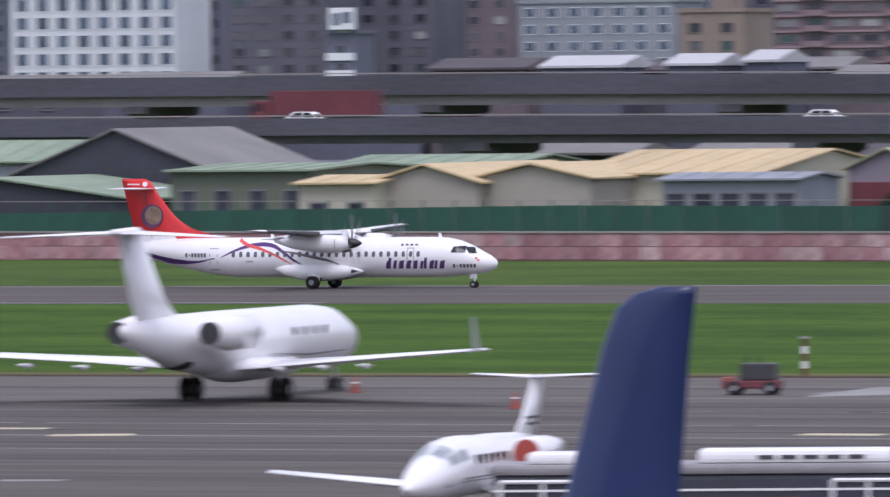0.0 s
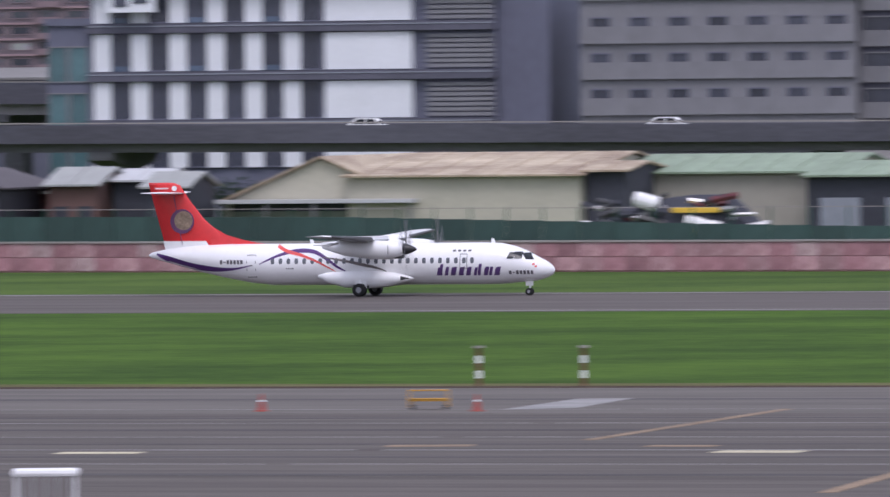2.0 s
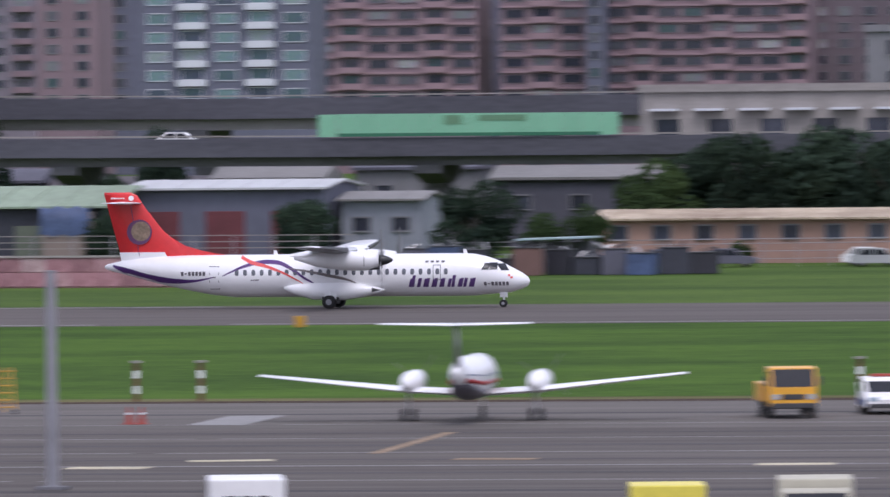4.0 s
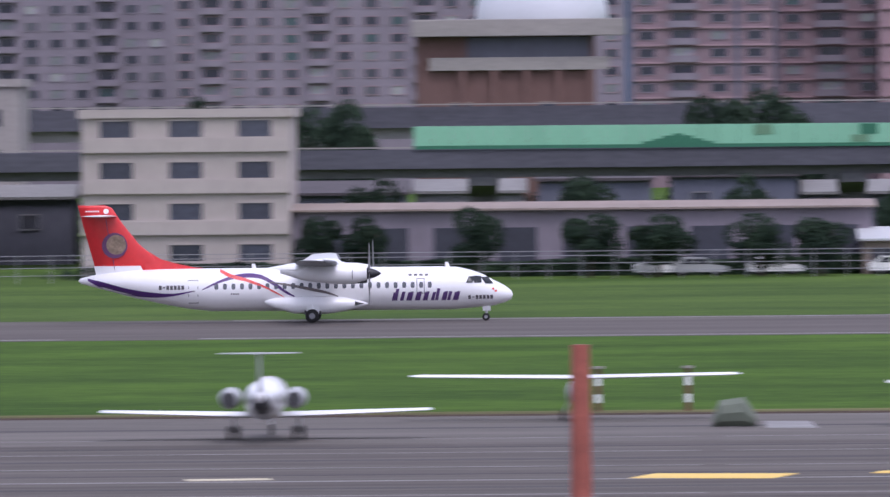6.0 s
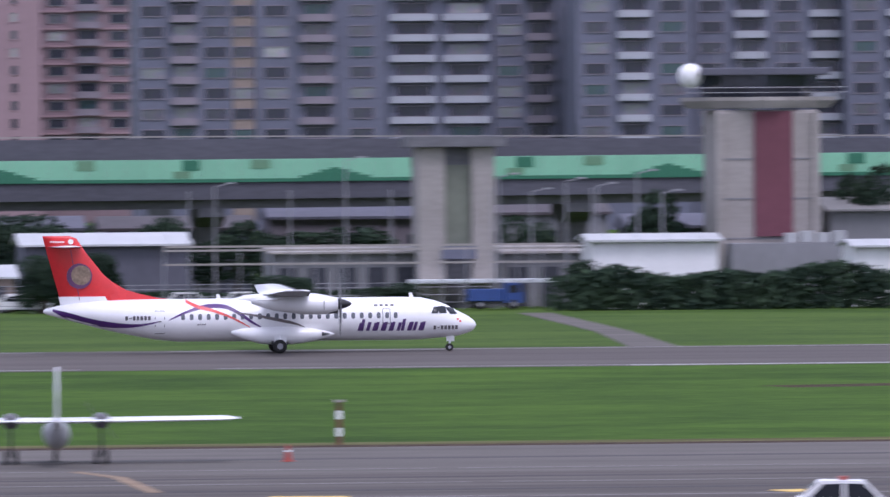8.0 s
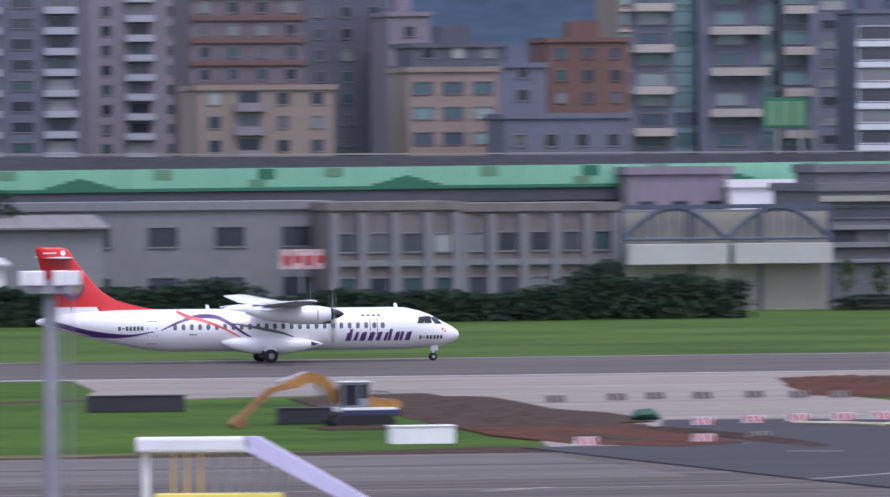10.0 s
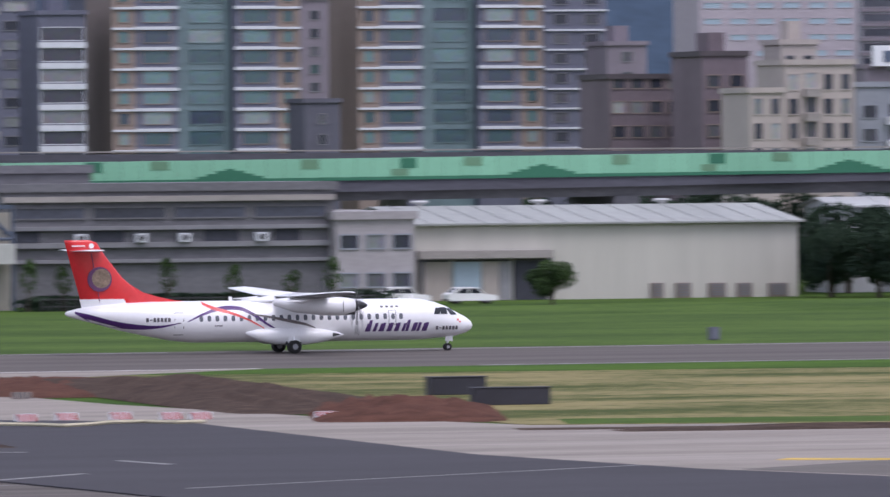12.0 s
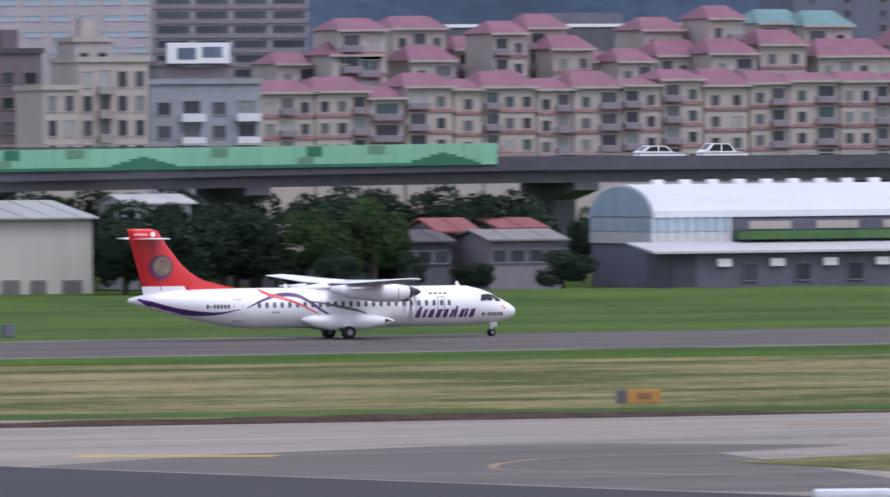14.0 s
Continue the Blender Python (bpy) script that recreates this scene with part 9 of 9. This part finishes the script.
# ---- the works by the stub taxiway ----
def mound(name, label, x, y, w, d, h, mt, rz=0, seed=0):
    bm = bmesh.new()
    nx, ny = 30, 14
    vs = [[bm.verts.new(((i / nx - 0.5) * w, (j / ny - 0.5) * d,
                         h * max(0, (1 - (2 * i / nx - 1) ** 2) * (1 - (2 * j / ny - 1) ** 2)) ** 0.7 * (0.75 + 0.45 * noise.noise(Vector((i * 0.45, j * 0.5, seed)))) - 0.02)) for i in range(nx + 1)] for j in range(ny + 1)]
    for a, b in zip(vs, vs[1:]):
        for i in range(nx):
            bm.faces.new((a[i], a[i + 1], b[i + 1], b[i]))
    o = link_mesh(name, bm, M[mt], smooth=True)
    o.location, o.rotation_euler = (x, y, 0.1), (0, 0, radians(rz))
    return tagged(o, label, "soil heap")


sheet("bare_soil", [(83.8, 456.4), (82.6, 436.2), (88, 437), (93, 441), (94.2, 456), (92.2, 470), (92.6, 499), (84, 492), (82, 470)], 0.13, "dark_soil", "trampled dark earth around the works", "soil", "structure", 0.2)
sheet("red_soil", [(82.5, 436.0), (91.7, 436.3), (90.5, 426), (90.0, 406), (86.1, 401.8), (82.6, 407.9), (81.5, 422.1)], 0.14, "soil", "flat scraped red-brown earth by the barriers", "soil", "structure", 0.2)
mound("earth_bank", "heap of bare red-brown earth beside the taxiway", 122.2, 443, 9.5, 32, 0.95, "soil", -14, 1)
mound("earth_bank", "low bank of dark earth and dead grass", 121.5, 480, 11.5, 72, 1.0, "dark_soil", -3, 2)
mound("earth_bank", "slope of scraped red earth along the taxiway", 118.6, 503, 9, 44, 0.5, "soil", -10, 3)
mound("earth_bank", "wide spread of dug brown earth behind the excavator", 88.5, 462, 9, 62, 0.45, "dark_soil", -4, 4)
mound("earth_bank", "thin bank of dark earth along the field edge", 145, 407.5, 46, 5, 0.35, "dark_soil", -4, 6)
mound("earth_bank", "thin dark ridge of earth edging the asphalt", 91.2, 416, 1.6, 36, 0.3, "dark_soil", 3, 7)
mound("earth_bank", "churned dark earth under the excavator", 79.6, 437.5, 7.5, 5, 0.16, "dark_soil", 2, 11)
mound("earth_bank", "trampled dark earth beside the white container", 85.6, 416, 4.5, 16, 0.14, "dark_soil", 6, 12)
sheet("grass_kerb", [(60, 400.4), (79.4, 400.6), (83, 404.6), (79, 408), (72, 404), (66, 403.2), (60, 402)], 0.058, "dark_soil", "dark trampled edge of the grass", "soil", thick=0.02)
hose = thing("works_hose", "pale yellow hose lying along the barriers", "hose", 0, 0, 0.122)
pts = [(98.3, 433.0), (100.4, 430.6), (101.4, 428.0), (103.0, 429.5), (104.6, 432.0), (106.4, 432.6), (107.4, 430.2), (109.0, 431.0)]
for a, b in zip(pts, pts[1:]):
    part("hose_length", tubes(((a[0], a[1], 0.085), (b[0], b[1], 0.085), 0.09, 6)), "pale_mark", hose)
bank = mound("grass_bank", "low grassy rise before the warehouse and trees", 272, 728, 150, 44, 0.75, "grass_far", 0, 9)
bank.location.z = -0.07
tagged(bank, "", "grass", "", "structure")
sheet("grass_margin", [(128, 538.0), (128, 527), (190, 516), (300, 508), (700, 500), (700, 538.0)], 0.108, "grass", "green strip of grass along the runway edge", "grass")
sheet("grass_margin", [(124, 420.5), (165, 410), (300, 404.5), (700, 398), (700, 404), (300, 411), (165, 418.5), (126, 429)], 0.108, "grass_far", "green strip along the field's foot", "grass")
sheet("old_asphalt", [(123, 366), (135.2, 371.1), (140.9, 371.4), (150, 362), (141.7, 356.4), (139, 340), (136.5, 325), (131.5, 312), (125.5, 318), (118.8, 338), (112.5, 357)], 0.118, "shoulder_concrete", "older brownish asphalt patch on the taxiway", "taxiway", thick=0.03)
curve = curve_pts([(141.8, 355.5, 0), (134.6, 354.8, 0), (130.1, 350.1, 0), (128.1, 346.1, 0), (127.3, 342.1, 0), (130.0, 336.6, 0), (134.0, 329.0, 0)], 3)
for a, b in zip(curve, curve[1:]):
    strip("guide_line", float(a[0]), float(a[1]), float(b[0]), float(b[1]), 0.35, "worn_orange_line", "worn curved orange guide line", 0.124)
tuft = sheet("grass_island", [(138, 346), (139.6, 333), (165, 322), (175, 345), (150, 352)], 0.14, "dry_grass", "dry grass island beside the taxiway", "grass")
sheet("field_path", [(68, 712), (70.5, 712), (68.9, 640), (66.6, 589.9), (63.4, 589.9), (66.4, 640)], 0.03, "shoulder_concrete", "narrow pale path across the far grass", "path")
for xa, ya, xb, yb, w in ((119.5, 413.5, 165, 405.6, 3.4), (165, 405.6, 300, 400.2, 2.8)):
    strip("field_edge", xa, ya, xb, yb, w, "dark_soil", "dark bare earth along the dry field", 0.118)
for nm, x0, x1, y, z in (("black_container", 132.2, 135.3, 474.5, 0.92), ("black_container", 128.9, 132.9, 454.2, 0.85), ("black_container", 70.0, 75.0, 471.4, 0.8), ("black_container", 75.6, 80.0, 446.2, 0.75)):
    c = thing(nm, "long low black box lying on the grass", "container", (x0 + x1) / 2, y, 0.1 if x0 > 100 else 0.05)
    w2 = (x1 - x0) / 2
    part("box", bbox(-w2, w2, -0.5, 0.5, 0, z, 0.04), "container_navy", c)
    part("lid", bbox(-w2 - 0.04, w2 + 0.04, -0.54, 0.54, z, z + 0.06, 0.02), "container_navy", c)
wc = thing("white_container", "plain white low box on the grass edge", "container", 76.5, 412.8, 0.06)
part("box", bbox(-1.45, 1.45, -0.6, 0.6, 0, 0.78, 0.03), "plain_white", wc)
part("lid", bbox(-1.5, 1.5, -0.65, 0.65, 0.78, 0.84, 0.02), "plain_white", wc)
gb = thing("covered_pile", "small pile under a dark green sheet", "pile", 93.2, 443.0, 0.12)
part("cover", loft([(-0.7, 0.13, 0.35, 0.13), (-0.4, 0.27, 0.5, 0.27), (0.3, 0.29, 0.5, 0.29), (0.7, 0.13, 0.3, 0.13)], 10), "fence_green", gb)
sg = thing("taxiway_sign", "yellow taxiway sign board with a dark end panel", "sign", 163.9, 422.5, 0.1)
part("board", bbox(-0.6, 1.15, -0.1, 0.1, 0.12, 0.78, 0.03), "digger_orange", sg, "dull yellow board")
part("end_panel", bbox(-1.1, -0.6, -0.1, 0.1, 0.12, 0.78, 0.03), "letter_grey", sg, "dark end panel")
for k in range(3):
    part("sign_bar", bbox(0.0 + k * 0.25, 0.14 + k * 0.25, -0.11, -0.09, 0.3, 0.6), "dark_metal", sg)
for x in (-0.8, 0.8):
    part("leg", tubes(((x, 0, 0), (x, 0, 0.15), 0.04, 6)), "dark_metal", sg)
for x, y, lab in ((238.5, 698, "small white equipment box on the grass"),):
    e = thing("equipment_box", lab, "box", x, y, 0.0)
    part("box", bbox(-0.7, 0.7, -0.4, 0.4, 0.2, 0.75, 0.05), "plain_white", e)
    for s in (-0.5, 0.5):
        part("leg", tubes(((s, 0, 0), (s, 0, 0.22), 0.05, 6)), "plain_white", e)
gl = thing("grey_cabinet", "small dark grey cabinet beside the runway", "cabinet", 188.5, 604.0, 0.0)
part("cabinet", bbox(-0.35, 0.35, -0.3, 0.3, 0, 0.9, 0.04), "dark_wall", gl)
part("door", bbox(-0.28, 0.28, -0.33, -0.29, 0.1, 0.8, 0.01), "slate_wall", gl)
for x in (-80.1,):
    m = thing("runway_marker", "small yellow marker board beside the runway", "marker", x, 529.0, 0.05)
    part("board", bbox(-0.3, 0.3, -0.06, 0.06, 0.1, 0.75, 0.03), "ladder_yellow", m)
    part("post", tubes(((0, 0, 0), (0, 0, 0.14), 0.05, 6)), "dark_metal", m)

# excavator with its arm reaching out
ex = thing("excavator", "weathered orange-yellow tracked excavator with its boom bent down", "excavator", 78.55, 440.0, 0.05, 4)
ex.scale = (0.86, 0.86, 0.80)
for s in (-1, 1):
    part("track", prism([(-1.7, 0.1), (-1.4, 0), (1.4, 0), (1.7, 0.1), (1.8, 0.4), (1.5, 0.75), (-1.5, 0.75), (-1.8, 0.4)], s * 0.95 - 0.28, s * 0.95 + 0.28, "y"), "black_rubber", ex, "dark track")
part("turntable", tubes(((0, 0, 0.7), (0, 0, 0.95), 0.7, 14)), "dark_metal", ex)
part("platform", bbox(-1.3, 1.9, -1.1, 1.1, 0.92, 1.2, 0.05), "plain_white", ex)
part("engine_cover", prism([(0.3, 1.2), (2.1, 1.2), (2.15, 1.5), (1.9, 1.66), (0.9, 1.72), (0.3, 1.9)], -1.05, 1.05, "y"), "digger_orange", ex, "orange-yellow engine cover")
part("blue_skirt", bbox(-1.3, 2.0, -1.14, -1.08, 0.66, 1.05, 0.02), "skirt_navy", ex, "dark blue side skirt")
part("handrail", tubes(((0.5, -0.95, 1.7), (0.5, -0.95, 2.2), 0.03, 6), ((0.5, -0.95, 2.2), (1.5, -0.95, 2.1), 0.03, 6), ((1.5, -0.95, 2.1), (1.5, -0.95, 1.65), 0.03, 6)), "dark_metal", ex)
part("exhaust_pipe", tubes(((1.2, 0.3, 1.6), (1.2, 0.3, 2.15), 0.07, 8)), "dark_metal", ex)
cb = part("cab", bbox(-1.25, 0.35, -1.05, -0.1, 1.2, 2.7, 0.08), "pale_grey_wall", ex, "pale cab")
part("cab_window", bbox(-1.15, -0.32, -1.08, -1.02, 1.35, 2.58, 0.02), "cabin_glass", cb)
part("rear_side_window", bbox(-0.22, 0.25, -1.08, -1.02, 1.75, 2.58, 0.02), "cabin_glass", cb)
part("cab_roof", bbox(-1.35, 0.42, -1.12, -0.05, 2.7, 2.78, 0.03), "plain_white", cb)
part("front_window", bbox(-1.28, -1.22, -0.95, -0.2, 1.5, 2.55, 0.02), "cabin_glass", cb)
part("boom", prism([(-0.9, 1.4), (-1.2, 2.2), (-1.9, 3.1), (-2.9, 3.35), (-3.6, 2.95), (-4.9, 2.45), (-4.9, 2.15), (-3.4, 2.45), (-2.8, 2.75), (-2.1, 2.5), (-1.5, 1.5)], 0.1, 0.5, "y"), "boom_paint", ex, "bent weathered orange boom")
part("stick", prism([(-4.4, 2.55), (-5.2, 2.4), (-6.9, 0.75), (-6.6, 0.6)], 0.12, 0.48, "y"), "excavator_rust", ex, "rusty dipper arm")
part("bucket", prism([(-6.6, 0.8), (-7.0, 0.75), (-7.4, 0.3), (-7.1, 0.02), (-6.5, 0.15)], -0.2, 0.8, "y"), "excavator_rust", ex, "rusty bucket")
part("ram", tubes(((-1.6, 0.3, 1.3), (-2.5, 0.3, 2.6), 0.09, 8), ((-3.0, 0.3, 3.35), (-4.6, 0.3, 2.75), 0.07, 8)), "strut_metal", ex)

# white covered gangway with railings
gw = thing("covered_gangway", "white and lavender framed covered steps with thin yellow and grey bars", "gangway", 50.0, 300.0, 0.06, -12)
part("top_beam", bbox(-3.8, 0.0, -0.4, 0.4, 3.35, 3.85, 0.1), "lavender_paint", gw, "pale top beam").data.materials[0] = M["plain_white"]
part("sloping_beam", prism([(-0.3, 3.85), (0.2, 3.85), (6.6, 0.2), (5.9, 0.2), (-0.2, 3.4)], -0.4, 0.4, "y"), "lavender_paint", gw, "sloping lavender beam")
for k in range(9):
    part("bar", tubes(((-2.6 + k * 0.45, 0, 0), (-2.6 + k * 0.45, 0, 3.4 - max(0, k - 5) * 0.2), 0.035, 6)), "sign_yellow" if k < 3 else "pole_grey", gw)
part("post", tubes(((-3.5, 0, 0), (-3.5, 0, 3.4), 0.12, 8)), "plain_white", gw)
part("yellow_base", bbox(-3.2, 1.0, -0.6, 0.6, 0.0, 2.0, 0.1), "pale_yellow", gw, "yellow side panel")
tk = thing("covered_trailer", "pale rounded canvas roof of a parked trailer", "trailer", 122.6, 295.0, 0.06, -20)
part("cover", bbox(-1.6, 1.6, -0.8, 0.8, 0.35, 0.92, 0.16), "dome_white", tk)
for sx in (-1, 1):
    for sy in (-0.7, 0.7):
        wheel(tk, sx, sy, 0.3, 0.3, 0.2)

# small loose blue truck by the gate tower
box_truck("blue_truck", "small blue truck parked by the gate tower", 67.6, 727.5, 0, "vehicle_blue", "vehicle_blue", 1.6, 4.4)
ban = thing("flag_board", "red and white patterned board on a post", "sign", 127.8, 742.0, 0)
part("board", bbox(-1.8, 1.8, -0.05, 0.05, 4.0, 5.6, 0.02), "tile_pale", ban)
for k in range(4):
    part("patch", bbox(-1.5 + k * 0.9, -0.9 + k * 0.9, -0.08, -0.05, 4.3 + 0.2 * (k % 2), 5.1, 0.01), "vehicle_red", ban)
part("post", tubes(((0, 0.1, 0), (0, 0.1, 4.4), 0.1, 6)), "pole_grey", ban)
pn = thing("green_sign", "green gridded advertising frame on a lattice mast", "sign", 249.5, 1100, 0)
part("frame", bbox(-3.2, 2.2, -0.3, 0.3, 16.2, 19.8, 0.05), "barrier_dark", pn)
for k in range(3):
    part("panel", bbox(-2.9 + k * 1.7, -1.5 + k * 1.7, -0.36, -0.28, 16.5, 19.4, 0.02), "barrier_olive", pn)
for s in (-1.5, 1.5):
    part("mast", tubes(((s, 0, 0), (s, 0, 16.3), 0.25, 6)), "pole_grey", pn)

# long faint joints of the apron
for yy, wd, m in ((316.0, 0.3, "worn_white_line"), (328.6, 0.5, "worn_white_line"), (341.0, 0.3, "worn_white_line"), (355.5, 0.25, "worn_white_line"), (371.0, 0.2, "worn_white_line")):
    for k in range(-9, 3):
        strip("apron_line", k * 30 + 3, yy, k * 30 + 32, yy, wd, m, "thin faded line across the apron", 0.067)
for yy, wd in ((348, 1.4), (361, 1.0), (383, 1.6), (322, 1.2), (334, 0.9), (307, 1.5)):
    strip("tar_joint", -380, yy, 80, yy + 0.4, wd, "dark_joint", "dark tarred joint across the apron", 0.064)

# ---- traffic on the elevated roads ----
movers = []


def road_car(label, x_mid, t_mid, speed, far, paint="plain_white", suv=False):
    c = thing("car", label, "car", x_mid, 0, 0)
    car_body(c, 4.5, 1.8, paint, 1.65 if suv else 1.45)
    if far:
        movers.append((c, x_mid, t_mid, speed, 878.0, lambda x: far_top(x) - 1.2, 0 if speed > 0 else 180))
    else:
        movers.append((c, x_mid, t_mid, speed, 804.5, lambda x: near_top(x) - near_para(x), 0 if speed > 0 else 180))


road_car("white saloon car driving on the elevated road", -227.4, 1.5, 27.6, False)
road_car("white saloon car driving on the elevated road", -199.6, 1.5, 27.0, False)
road_car("white saloon car driving on the elevated road", -319.6, 0, 31, False)
road_car("white hatchback driving on the elevated road", 314.4, 14.0, 24.6, False)
road_car("white estate car driving on the elevated road", 320.7, 14.0, 26, False, suv=True)
road_car("white saloon car driving on the farther elevated road", 24.9, 7.0, -17.5, True)
lorry = thing("container_lorry", "lorry with a long maroon container on the elevated road", "truck", -320, 811, 0)
part("container", bbox(-5.2, 5.2, -1.2, 1.2, 1.1, 3.4, 0.05), "truck_maroon", lorry)
part("cab", bbox(-7.2, -5.4, -1.15, 1.15, 0.6, 2.5, 0.15), "truck_maroon", lorry)
part("cab_window", bbox(-6.9, -6.1, -1.17, 1.17, 1.5, 2.2, 0.02), "cabin_glass", lorry)
part("chassis", bbox(-5.4, 5.2, -0.9, 0.9, 0.7, 1.1, 0.03), "dark_metal", lorry)
for sx in (-6.3, -3.0, 2.6, 3.8):
    for sy in (-1.0, 1.0):
        wheel(lorry, sx, sy, 0.48, 0.48, 0.3)
movers.append((lorry, -320.1, 0, -18, 810.0, lambda x: near_top(x) - near_para(x), 0))


# ---- what moves ----
def motions():
    track = [
        (0.0, -230.30),
        (0.5, -211.30),
        (1.0, -192.02),
        (1.5, -173.74),
        (2.0, -154.93),
        (2.5, -137.58),
        (3.0, -119.79),
        (3.5, -103.00),
        (4.0, -85.92),
        (4.2, -79.21),
        (6.3, -11.42),
        (6.5, -5.20),
        (7.0, 10.52),
        (7.5, 25.18),
        (8.0, 40.39),
        (8.2, 46.28),
        (10.3, 106.26),
        (10.5, 111.84),
        (11.0, 125.89),
        (11.5, 139.17),
        (12.0, 152.71),
        (12.5, 165.65),
        (13.0, 178.82),
        (13.5, 191.55),
        (14.0, 204.56)]
    walk(atr, [(t, pose(x, 582, 0.06)) for t, x in track])
    for p in props:
        base = p.location.copy()
        walk(p, [(k / FPS, pose(*base, 74 * k, 0, 0)) for k in range(14 * FPS + 1)])
    for w_ in wheels:
        base = w_.location.copy()
        walk(w_, [(k / FPS, pose(*base, 0, 80 * k, 0)) for k in range(14 * FPS + 1)])
    for ob, x_mid, t_mid, speed, y, z, turn in movers:
        walk(ob, [(t, pose(x_mid + speed * (t - t_mid), y, z(x_mid + speed * (t - t_mid)), 0, 0, turn)) for t in np.arange(0, 14.01, 1.0)])


motions()
